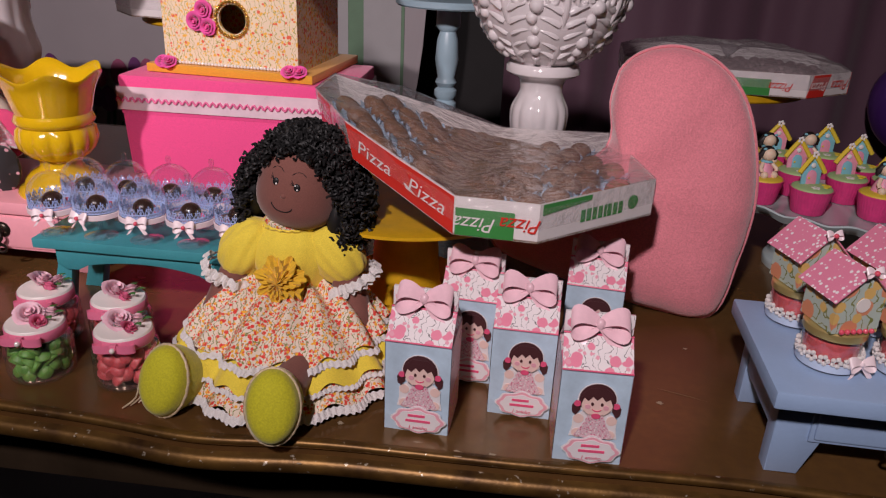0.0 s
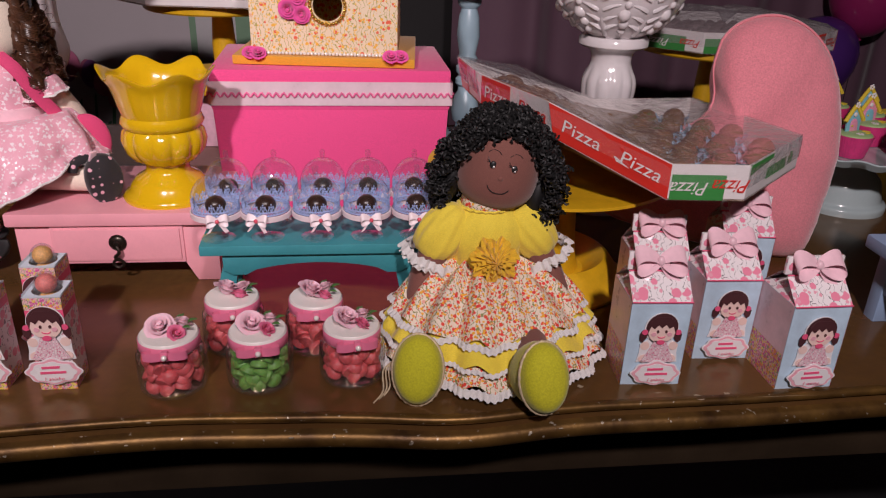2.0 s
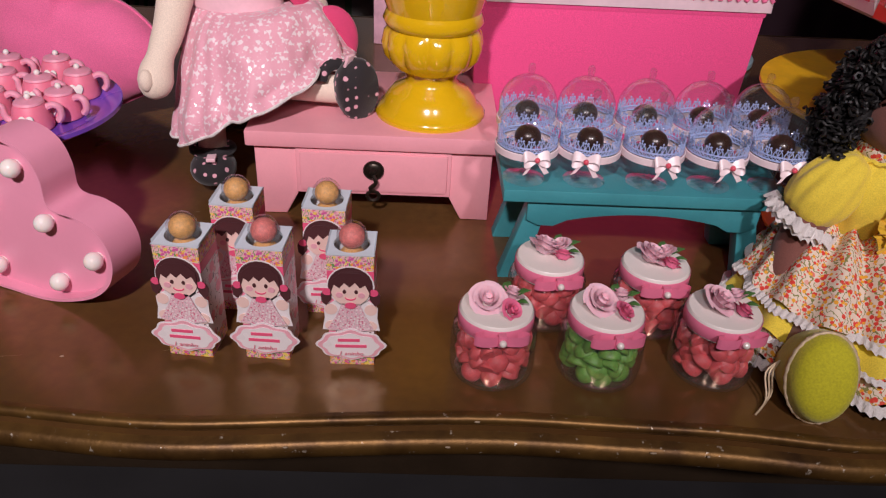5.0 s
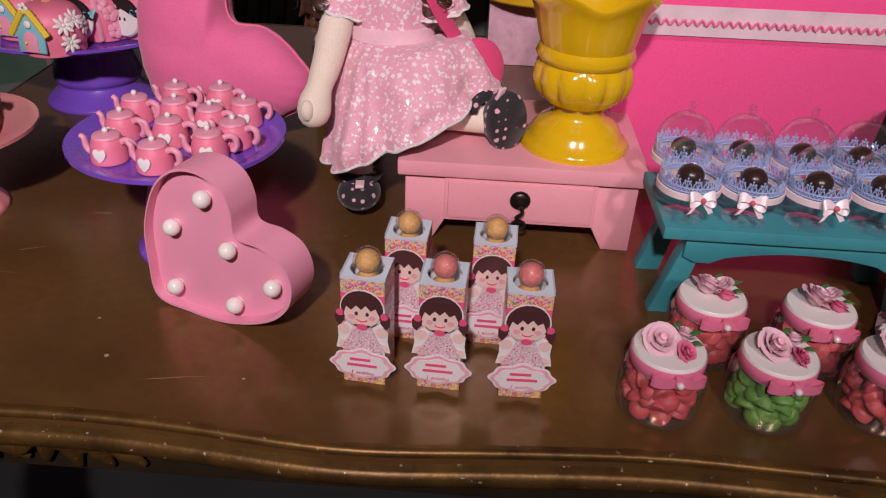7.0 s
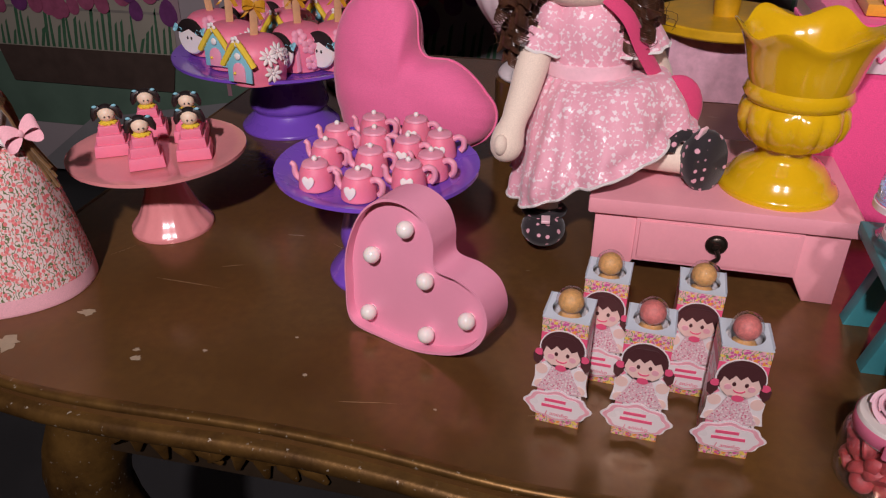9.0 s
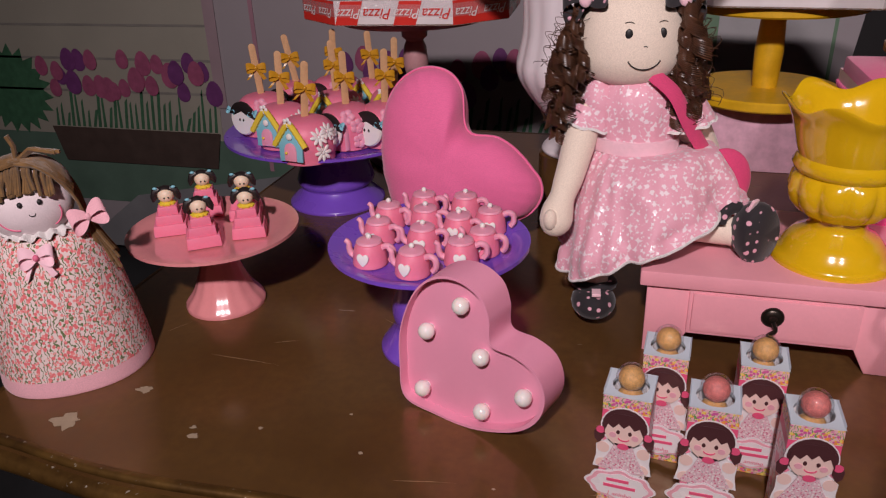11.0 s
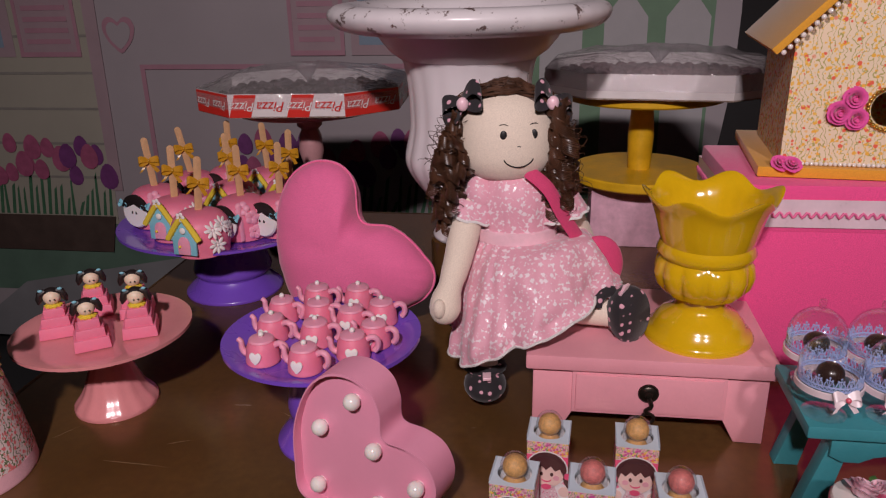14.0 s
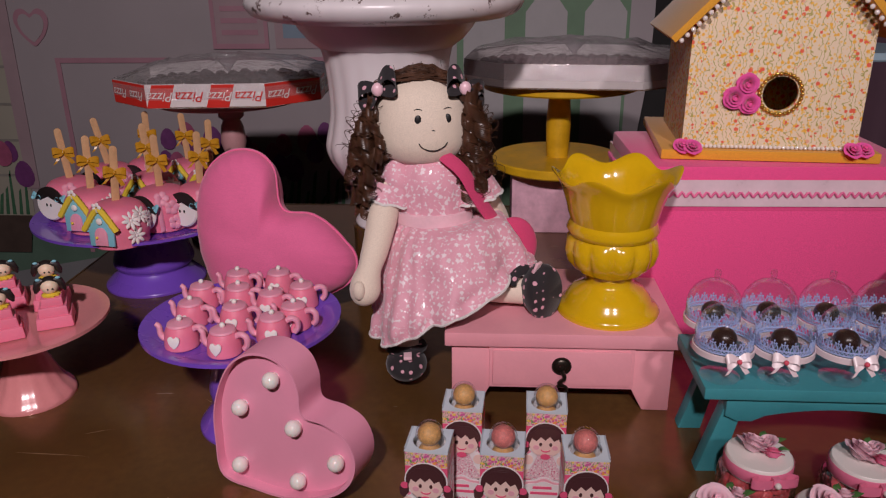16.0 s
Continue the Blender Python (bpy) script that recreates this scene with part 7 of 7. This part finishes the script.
def cake_pop(at, kind, tilt):
    label = {"house": "pink glazed apple pop with a sugar house and daisies", "girl": "pink glazed apple pop with a sugar face and flowers", "flower": "pink glazed apple pop with pink sugar flowers"}[kind]
    ob = thing("apple_pop", at, label, "apple pop", "apple pops on the purple stand")
    R = 0.036
    part("apple", M().lathe([tuple(p) for p in smooth_loop([(0.030, 0.0), (0.033, 0.001), (0.0335, 0.006), (R, 0.024), (0.0345, 0.040), (0.026, 0.051), (0.011, 0.055), (0, 0.0545)], 4, False)], 40), SUGAR_PINK, ob)
    sx = pose(0, 0, 0.051, tilt[0], tilt[1], 12)
    stick = [(-0.0046, 0.0), (0.0046, 0.0), (0.0046, 0.068)] + [(0.0046 * math.cos(a), 0.068 + 0.0046 * math.sin(a)) for a in [radians(q) for q in range(20, 180, 20)]] + [(-0.0046, 0.068)]
    part("stick", M().join(M().prism(stick, 0.0020, 0, None, 0.0003), sx), STICK, ob)
    part("ribbon_bow", M().join(bow(0.027, 0, True, 0.30), sx @ pose(0, -0.002, 0.040, 0, 8, 0)), GOLD_RIBBON, ob, "gold satin bow", None, 60)

    def on(a, z):
        r = 0.0355 if z < 0.035 else 0.0355 - 0.35 * (z - 0.035)
        return pose(r * math.sin(radians(a)), -r * math.cos(radians(a)), z, -4 if z < 0.035 else -26, 0, a)
    if kind == "house":
        for name, m, material in sugar_house(0.042, SUGAR_LIGHT, SUGAR_BLUE):
            part(name, M().join(m, on(-30, 0.008) @ pose(0, -0.003, 0)), material, ob)
        for a, z in ((28, 0.036), (52, 0.040), (75, 0.030), (34, 0.016)):
            part("daisy", M().join(daisy(M(), 0.0120), on(a, z)), SUGAR_WHITE, ob)
    elif kind == "girl":
        f = M()
        f.lathe([(0, 0), (0.019, 0), (0.0195, 0.002), (0.018, 0.004), (0, 0.0045)], 30, 0, on(-40, 0.028) @ pose(0, -0.001, 0, 90) @ Matrix.Scale(1.15, 4))
        part("sugar_face", f, SUGAR_WHITE, ob, "flat white sugar face")
        hr = M().prism([(0.0205 * math.cos(a), 0.0205 * math.sin(a)) for a in [radians(q) for q in range(5, 176, 9)]] + [(-0.012, 0.004), (0, 0.009), (0.012, 0.004)], 0.004, 0, on(-40, 0.028) @ pose(0, -0.0065, 0) @ Matrix.Scale(1.15, 4), 0.0006)
        part("sugar_hair", hr, SUGAR_HAIR, ob)
        ey = M()
        for s in (-1, 1):
            ey.join(M().ball((s * 0.0035, -0.0062, -0.001), (0.0016, 0.0008, 0.0022), 0, 8), on(-40, 0.028))
        part("sugar_dots", ey, SUGAR_HAIR, ob)
        for s in (-1, 1):
            part("sugar_bow", M().join(bow(0.016, 0, False, 0.5), on(-40, 0.028) @ pose(s * 0.021, -0.005, 0.010)), SUGAR_BLUE, ob)
        part("sugar_band", M().tube([tuple(on(-4, z0).translation + Vector((0.001, -0.001, 0))) for z0 in (0.004, 0.016, 0.028, 0.040, 0.050)], 0.0042, 0, 6, None, False, 0.4), SUGAR_LIGHT, ob)
    if kind in ("girl", "flower"):
        for a, z in ((20, 0.034), (46, 0.038), (24, 0.014), (58, 0.020), (2, 0.046)):
            fl = M()
            for i in range(5):
                fl.ball((0.0052 * math.cos(TAU * i / 5), -0.0008, 0.0052 * math.sin(TAU * i / 5)), (0.0046, 0.0012, 0.0046), 0, 8)
            part("sugar_flower", M().join(fl, on(a, z)), SUGAR_LIGHT, ob)
    return ob


az = TOP + 0.1185
for x, y, kind, tilt in ((-1.372, 1.335, "girl", (2, -4)), (-1.308, 1.276, "house", (0, 3)), (-1.240, 1.215, "house", (4, 5)), (-1.352, 1.425, "girl", (0, -9)), (-1.206, 1.290, "girl", (3, 0)),
                         (-1.300, 1.470, "girl", (0, 2)), (-1.255, 1.370, "house", (0, -2)), (-1.225, 1.460, "house", (0, -3)), (-1.165, 1.400, "house", (0, 3)), (-1.150, 1.310, "girl", (2, 2))):
    cake_pop(pose(x, y, az, 0, 0, 22) @ Matrix.Scale(1.17, 4), kind, tilt)

# ---------------------------------------------------------------- cupcakes
PAPER_CUP = mat("hot_pink_paper", (0.78, 0.05, 0.24), 0.45, var=0.12, big=60)
ICING_GREEN = mat("pale_green_icing", (0.38, 0.54, 0.24), 0.55, var=0.06)
ICING_YELLOW = mat("yellow_icing", (0.72, 0.52, 0.05), 0.55, var=0.06)


def cupcake(at, house, lab, wall_m, door_m):
    ob = thing("cupcake", at, lab, "cupcake", "cupcakes on the stand")
    part("paper_cup", M().lathe([(0.0215, 0.0), (0.0225, 0.001), (0.0295, 0.034), (0.0305, 0.037), (0.028, 0.0365), (0, 0.036)], 120, 0, None, lambda a, i: 1 + 0.018 * math.cos(40 * a)), PAPER_CUP, ob, "pleated hot pink paper cup", None, 60)
    part("icing", M().lathe([tuple(p) for p in smooth_loop([(0.0285, 0.0362), (0.027, 0.039), (0.018, 0.041), (0, 0.042)], 3, False)], 36), ICING_GREEN if house else ICING_YELLOW, ob)
    if house:
        for name, m, material in sugar_house(0.038, door_m, wall_m):
            part(name, M().join(m, pose(-0.002, 0.004, 0.0405, -6, 0, 0)), material, ob)
        fl = M()
        for i in range(6):
            fl.ball((0.016 + 0.004 * math.cos(i * 1.7), -0.008 + 0.006 * math.sin(i * 2.3), 0.0415), (0.004, 0.004, 0.0012), 0, 8)
        part("sugar_flower", fl, SUGAR_YELLOW, ob)
        fl = M()
        for i in range(5):
            fl.ball((-0.004 + 0.004 * math.cos(TAU * i / 5), -0.014 + 0.004 * math.sin(TAU * i / 5), 0.0408), (0.003, 0.003, 0.0012), 0, 8)
        part("sugar_flower", fl, SUGAR_WHITE, ob)
    else:
        f = M()
        f.lathe([tuple(p) for p in smooth_loop([(0.015, 0.040), (0.012, 0.050), (0.007, 0.060), (0.004, 0.064)], 3, False)], 24, 0)
        f.ball((0, -0.002, 0.073), (0.0105, 0.0098, 0.0100), 1, 18)
        f.ball((0, 0.0015, 0.0755), (0.0115, 0.0095, 0.0098), 2, 18)
        for s in (-1, 1):
            f.tube([(s * 0.008, 0, 0.078), (s * 0.013, 0, 0.072), (s * 0.014, 0, 0.064)], [0.004, 0.0045, 0.002], 2, 8)
            f.ball((s * 0.009, -0.004, 0.082), (0.003, 0.002, 0.002), 3, 8)
            f.ball((s * 0.008, -0.012, 0.044), 0.0058, 1, 12)
            f.tube([(s * 0.007, -0.002, 0.060), (s * 0.013, -0.008, 0.053), (s * 0.012, -0.011, 0.049)], 0.0030, 1, 8)
        f.lathe([(0.006, 0.060), (0.009, 0.062), (0.006, 0.065)], 20, 3)
        part("sugar_figure", f, [SUGAR_LIGHT, SUGAR_SKIN, SUGAR_HAIR, SUGAR_BLUE], ob, "seated sugar doll figure in pink")
    return ob


cz = TOP + 0.1185
HOUSE_LAB, DOLL_LAB = "cupcake in a hot pink cup with a sugar house", "cupcake in a hot pink cup with a sugar doll"
ch = cupcake(pose(0.525, 1.165, cz, 0, 0, 14), True, HOUSE_LAB, SUGAR_BLUE, SUGAR_LIGHT)
cp = cupcake(pose(0.530, 1.250, cz, 0, 0, 10), True, HOUSE_LAB, SUGAR_LIGHT, SUGAR_BLUE)
cd = cupcake(pose(0.618, 1.160, cz, 0, 0, 12), False, DOLL_LAB, None, None)
for src, x, y, a in ((cd, 0.465, 1.200, 20), (cp, 0.598, 1.232, 8), (cd, 0.490, 1.290, 14), (ch, 0.665, 1.235, 4), (cd, 0.560, 1.315, 10), (ch, 0.640, 1.300, 6), (cp, 0.530, 1.360, 0), (cd, 0.690, 1.170, 10), (ch, 0.610, 1.365, 4), (cp, 0.455, 1.255, 16), (cd, 0.700, 1.305, 2)):
    copy_thing(src, pose(x, y, cz, 0, 0, a))

# ---------------------------------------------------------------- house-topped sweet pots on the blue table
MINT_PRINT = printed("mint_flower_paper", (0.44, 0.52, 0.46), [((0.66, 0.26, 0.14), 1.0, 0.5), ((0.68, 0.44, 0.14), 0.9, 0.7)], (0.20, 0.22, 0.06), 110, 0.5, 0.45, 0.16)
PINK_DOTS = dotted("pink_dotted_paper", (0.72, 0.22, 0.34), (0.85, 0.78, 0.80), 185, 0.30, 0.5)
GOLD_LID = mat("gold_lid", (0.60, 0.46, 0.18), 0.3, 0.6, var=0.06)


def house_pot(at):
    ob = thing("house_pot", at, "sweet pot topped by a paper house with dotted roof", "sweet pot", "house-topped sweet pots")
    p0 = part("pot", M().open_lathe([(0.0, 0.001), (0.0255, 0.001), (0.0265, 0.004), (0.0265, 0.034)], 40), GLASS, ob, "", None, 60)
    p0.visible_shadow = False
    part("filling", M().lathe([(0.0, 0.002), (0.024, 0.002), (0.0245, 0.028), (0.020, 0.031), (0, 0.032)], 32), JELLY_RED, ob)
    part("ribbon", M().open_lathe([(0.0272, 0.002), (0.0285, 0.0025), (0.0285, 0.010), (0.0272, 0.0105)], 44), mat("ice_blue_satin", (0.50, 0.60, 0.76), 0.3), ob, "ice blue satin ribbon")
    fl = M()
    for i in range(16):
        a = TAU * i / 16
        for j in range(5):
            fl.ball((0.0282 * math.cos(a) - 0.0036 * math.sin(a) * math.cos(TAU * j / 5), 0.0282 * math.sin(a) + 0.0036 * math.cos(a) * math.cos(TAU * j / 5), 0.014 + 0.0036 * math.sin(TAU * j / 5)), 0.0024, 0, 6)
    part("flower_trim", fl, WHITE_LACE, ob, "white flower lace trim")
    part("lid", M().lathe([(0, 0.034), (0.028, 0.034), (0.0285, 0.036), (0.0285, 0.041), (0.027, 0.0425), (0, 0.043)], 40), GOLD_LID, ob, "thin gold lid")
    w, d, e, g = 0.046, 0.046, 0.038, 0.060
    walls = M().prism([(-w / 2, 0), (w / 2, 0), (w / 2, e), (0, g), (-w / 2, e)], d, 0, pose(0, -d / 2, 0.0432))
    part("house_wall", walls, MINT_PRINT, ob)
    for s in (-1, 1):
        sl = math.degrees(math.atan2(g - e, w / 2))
        xf = pose(0, 0, 0.0432 + g + 0.0008) @ (Matrix.Identity(4) if s > 0 else Matrix.Diagonal((-1, 1, 1, 1))) @ pose(0, 0, 0, 0, sl, 0)
        part("house_roof", M().join(M().box((0.0205, 0, 0.0006), (0.041, 0.056, 0.0012), 0), xf), PINK_DOTS, ob, "pink paper roof with white dots")
    part("house_label", M().lathe([(0, 0), (0.0068, 0), (0.0068, 0.0008), (0, 0.0008)], 24, 0, pose(0.002, -d / 2 - 0.0001, 0.0432 + 0.028, 90)), LID_WHITE, ob)
    pr = M()
    for i in range(6):
        pr.ball((-0.015 + 0.006 * i, -d / 2 - 0.0035, 0.0465), 0.0026, 0, 8)
    part("pearl_string", pr, RED_PEARL, ob, "string of pink pearls")
    part("bow", M().join(bow(0.026, 0, True, 0.42), pose(0.012, -0.0305, 0.014)), BOW_PALE, ob, "pale satin bow", None, 60)
    part("roof_bow", M().join(bow(0.018, 0, False, 0.4), pose(0.0, -0.0285, 0.106)), BOW_PALE, ob)
    part("roof_pearl", M().ball((0, -0.031, 0.106), 0.0026, 0, 10), RED_PEARL, ob)
    return ob


hz0 = TOP + 0.1145
hp = house_pot(pose(0.408, 0.725, hz0, 0, 0, 16))
for x, y, a in ((0.403, 0.812, 18), (0.478, 0.722, 14), (0.480, 0.808, 16), (0.548, 0.720, 12), (0.552, 0.806, 14), (0.620, 0.720, 10), (0.624, 0.806, 12)):
    copy_thing(hp, pose(x, y, hz0, 0, 0, a))

# ---------------------------------------------------------------- sweet trays in wrapped cardboard
TRAY_WHITE = mat("white_cardboard", (0.76, 0.71, 0.70), 0.32, var=0.05, big=30)
TRAY_RED = mat("red_printing", (0.66, 0.035, 0.025), 0.32, var=0.06)
TRAY_GREEN = mat("green_printing", (0.05, 0.26, 0.06), 0.35, var=0.08)
KRAFT = mat("brown_cardboard", (0.30, 0.16, 0.08), 0.7, var=0.12)
WRAP = film("cling_film", (0.98, 0.97, 0.98), 0.07, 2.0, 1.0, 40, 0.06)
# Greyer tint and a stronger diffuse veil than the film above.
WRAP_GREY = film("milky_cling_film", (0.84, 0.82, 0.84), 0.10, 2.0, 1.0, 46, 0.14)
TRUFFLE = mat("milk_chocolate_truffle", (0.27, 0.115, 0.045), 0.6, var=0.3, big=300, fine=900, bump=0.8)
CUP_BLUE = mat("pale_blue_paper_cup", (0.40, 0.56, 0.74), 0.6, var=0.08)
DARK_SWEET = mat("dark_sweet", (0.09, 0.055, 0.05), 0.5, var=0.3, big=200)
GREY_SWEET = mat("pink_grey_sweet", (0.30, 0.20, 0.21), 0.5, var=0.3, big=200)


def tray(name, at, outline, h, schemes, label, sweets, wrap, seed, cups=None, flip=False, bend=None):
    """A low cardboard tray with printed sides, sweets in rows and a cling-film cover. schemes: one per side."""
    rnd = random.Random(seed)
    ob = thing(name, at, label, "sweet tray")
    n = len(outline)
    part("tray_floor", M().add([(x, y, 0.0) for x, y in outline] + [(x, y, 0.0025) for x, y in outline], [tuple(reversed(range(n))), tuple(range(n, 2 * n))] + [(i, (i + 1) % n, n + (i + 1) % n, n + i) for i in range(n)]), KRAFT, ob)
    for i in range(n):
        a, b = Vector((*outline[i], 0)), Vector((*outline[(i + 1) % n], 0))
        L = (b - a).length
        X = (b - a).normalized()
        Y = Vector((-X.y, X.x, 0))
        frame_m = Matrix((X, Y, Vector((0, 0, 1)))).transposed().to_4x4()
        frame_m.translation = a
        side = part("side", M().join(M().box((L / 2, 0.001, h / 2), (L, 0.002, h), 0), frame_m), TRAY_WHITE, ob)
        kind = schemes[i % len(schemes)]

        def patch(nm, o, m, depth=0.0008):
            part(nm, M().join(M().prism(o, 0.0004, 0, pose(0, -depth, 0)), frame_m), m, side)

        def label_word(cx, cz, size, m, turn=0):
            t = M().join(word("Pizza", size, 0.35), pose(cx, -0.0018, cz, 0, turn, 0))
            part("lettering", M().join(t, frame_m), m, side)
        if kind in ("red", "diamond"):
            k = max(2, round(L / 0.055))
            for j in range(k):
                x0, x1 = L * j / k, L * (j + 1) / k
                if kind == "red" or j % 2 == 0:
                    sk = 0.012 if kind == "diamond" else 0
                    patch("red_print", [(x0, 0.001), (max(x0, x1 - sk), 0.001), (x1, h - 0.001), (min(x1, x0 + sk), h - 0.001)], TRAY_RED)
                    label_word((x0 + x1) / 2, h / 2, h * 0.55, TRAY_WHITE, 180 if flip else 0)
                else:
                    label_word((x0 + x1) / 2, h / 2, h * 0.60, TRAY_RED, 180 if flip else 0)
        elif kind == "green":
            patch("green_print", [(L * 0.02, 0.001), (L * 0.72, 0.001), (L * 0.72, h * 0.72), (L * 0.02, h * 0.72)], TRAY_GREEN)
            label_word(L * 0.26, h * 0.36, h * 0.52, TRAY_WHITE, 180)
            label_word(L * 0.80, h * 0.45, h * 0.50, TRAY_RED, 180)
        elif kind == "bars":
            patch("green_print", [(0.004, h * 0.70), (L * 0.42, h * 0.84), (L * 0.42, h - 0.001), (0.004, h - 0.001)], TRAY_GREEN)
            x = L * 0.34
            for wd in (0.010, 0.010, 0.010, 0.010, 0.006, 0.010, 0.010, 0.010):
                patch("bar", [(x, h * 0.30), (x + wd * 0.62, h * 0.30), (x + wd * 0.62, h * 0.62), (x, h * 0.62)], TRAY_GREEN)
                x += wd * 0.86
            patch("round_mark", [(L * 0.80 + 0.008 * math.cos(TAU * q / 18), h * 0.52 + 0.008 * math.sin(TAU * q / 18)) for q in range(18)], TRAY_GREEN)
    cx, cy = sum(p[0] for p in outline) / n, sum(p[1] for p in outline) / n

    def inside(x, y, m):
        for i in range(n):
            (x1, y1), (x2, y2) = outline[i], outline[(i + 1) % n]
            L = math.hypot(x2 - x1, y2 - y1)
            if ((x2 - x1) * (y - y1) - (y2 - y1) * (x - x1)) / L < m:
                return False
        return True
    r, pitch = (0.0165, 0.047) if cups else (0.012, 0.027)
    xs_, ys_ = [p[0] for p in outline], [p[1] for p in outline]
    gy, row = min(ys_) + 0.02, 0
    while gy < max(ys_):
        gx = min(xs_) + 0.01 + (row % 2) * pitch / 2
        while gx < max(xs_):
            x, y = gx + rnd.uniform(-.006, .006), gy + rnd.uniform(-.006, .006)
            if inside(x, y, r + 0.006):
                s = part("sweet", M().ball((x, y, 0.004 + r * 0.95), (r, r, r * 0.9), 0, 14), sweets, ob)
                if cups:
                    part("paper_cup", M().open_lathe([(r * 0.75, 0.0), (r * 1.0, 0.006), (r * 1.55, 0.016)], 48, 0, pose(x, y, 0.0030, rnd.uniform(-6, 6), rnd.uniform(-6, 6)), lambda a, i: (1 + 0.10 * (i / 2) * math.cos(12 * a), 0.002 * i * math.cos(12 * a))), cups, ob)
            gx += pitch
        gy += pitch * 0.88
        row += 1
    # cling film drawn over the rim, sagging and creased
    dense = [(outline[i][0] + (outline[(i + 1) % n][0] - outline[i][0]) * q / 8, outline[i][1] + (outline[(i + 1) % n][1] - outline[i][1]) * q / 8) for i in range(n) for q in range(8)]
    k = len(dense)
    vs, fs = [], []
    levels = [(1.006, h * 0.35), (1.006, h * 0.8), (1.0, h + 0.0015), (0.93, h + 0.002), (0.8, h - 0.002), (0.6, h - 0.004), (0.35, h - 0.003), (0.12, h - 0.004)]
    for q, z in levels:
        for x, y in dense:
            px, py = cx + (x - cx) * q, cy + (y - cy) * q
            lift = 0.006 * noise.noise(Vector((px * 22, py * 22, seed))) + 0.003 * noise.noise(Vector((px * 70, py * 70, seed))) if q < 0.99 else 0.0
            if wrap is WRAP_GREY and q < 0.99:
                lift = 1.5 * lift + 0.030 * (1 - q ** 3)
            vs.append((px, py, max(z + lift, 0.012)))
    vs.append((cx, cy, h - 0.003))
    for j in range(len(levels) - 1):
        fs += [(j * k + i, j * k + (i + 1) % k, (j + 1) * k + (i + 1) % k, (j + 1) * k + i) for i in range(k)]
    fs += [((len(levels) - 1) * k + i, (len(levels) - 1) * k + (i + 1) % k, len(vs) - 1) for i in range(k)]
    w = part("film_cover", M().add(vs, fs), wrap, ob, "creased clear cling film", None, 25)
    w.visible_shadow = False
    if bend:
        for piece in ob.children_recursive:
            for v in piece.data.vertices:
                v.co = bend(v.co)
    return ob


def octagon(r, cut=0.55, sx=1.0, sy=1.0):
    c = r * cut
    return [(x * sx, y * sy) for x, y in ((-c, -r), (c, -r), (r, -c), (r, c), (c, r), (-c, r), (-r, c), (-r, -c))]


# the tilted tray of truffles
def buckled(p):
    """The tray gave way along a crease: its western flap stands up."""
    west = max(0.0, -0.010 + 0.078 * (p.y + 0.162) - p.x)
    lift = 0.46 * min(west, 0.12) + 0.20 * max(0.0, west - 0.12)
    return Vector((p.x - 0.22 * p.z * min(1.0, west / 0.08), p.y, p.z + lift - 0.055 * (p.y + 0.162) + 0.05 * max(0.0, p.x - 0.07)))


shape = [(-0.010, -0.162), (0.076, -0.170), (0.203, -0.054), (0.176, 0.215), (0.020, 0.228), (-0.200, 0.140), (-0.193, 0.018), (-0.128, -0.098)]
tray("truffle_tray", pose(0.05, 0.94, 0.990), shape, 0.042, ["green", "bars", "plain", "plain", "plain", "diamond", "diamond", "red"], "printed pizza-box tray of truffles in blue cups under film", TRUFFLE, WRAP, 3, CUP_BLUE, False, buckled)
tray("sweet_tray", pose(-1.185, 1.600, TOP + 0.2745, 0, 0, 4), octagon(0.180, 0.55, 1.0, 0.9), 0.040, ["diamond", "red", "diamond", "red"], "red and white pizza-box tray of dark sweets under film", DARK_SWEET, WRAP_GREY, 5, None, True)
tray("sweet_tray", pose(-0.545, 1.672, TOP + 0.2935, 0, 0, -6), octagon(0.185, 0.60, 1.05, 0.9), 0.042, ["plain"], "white cardboard tray of pink sweets under cling film", GREY_SWEET, WRAP_GREY, 6)
tray("sweet_tray", pose(0.478, 1.60, TOP + 0.2355, 0, 0, -3), octagon(0.188, 0.55, 1.05, 0.9), 0.040, ["green", "diamond", "red", "diamond", "plain", "plain", "plain", "green"], "red, white and green pizza-box tray under cling film", GREY_SWEET, WRAP_GREY, 7, None, True)
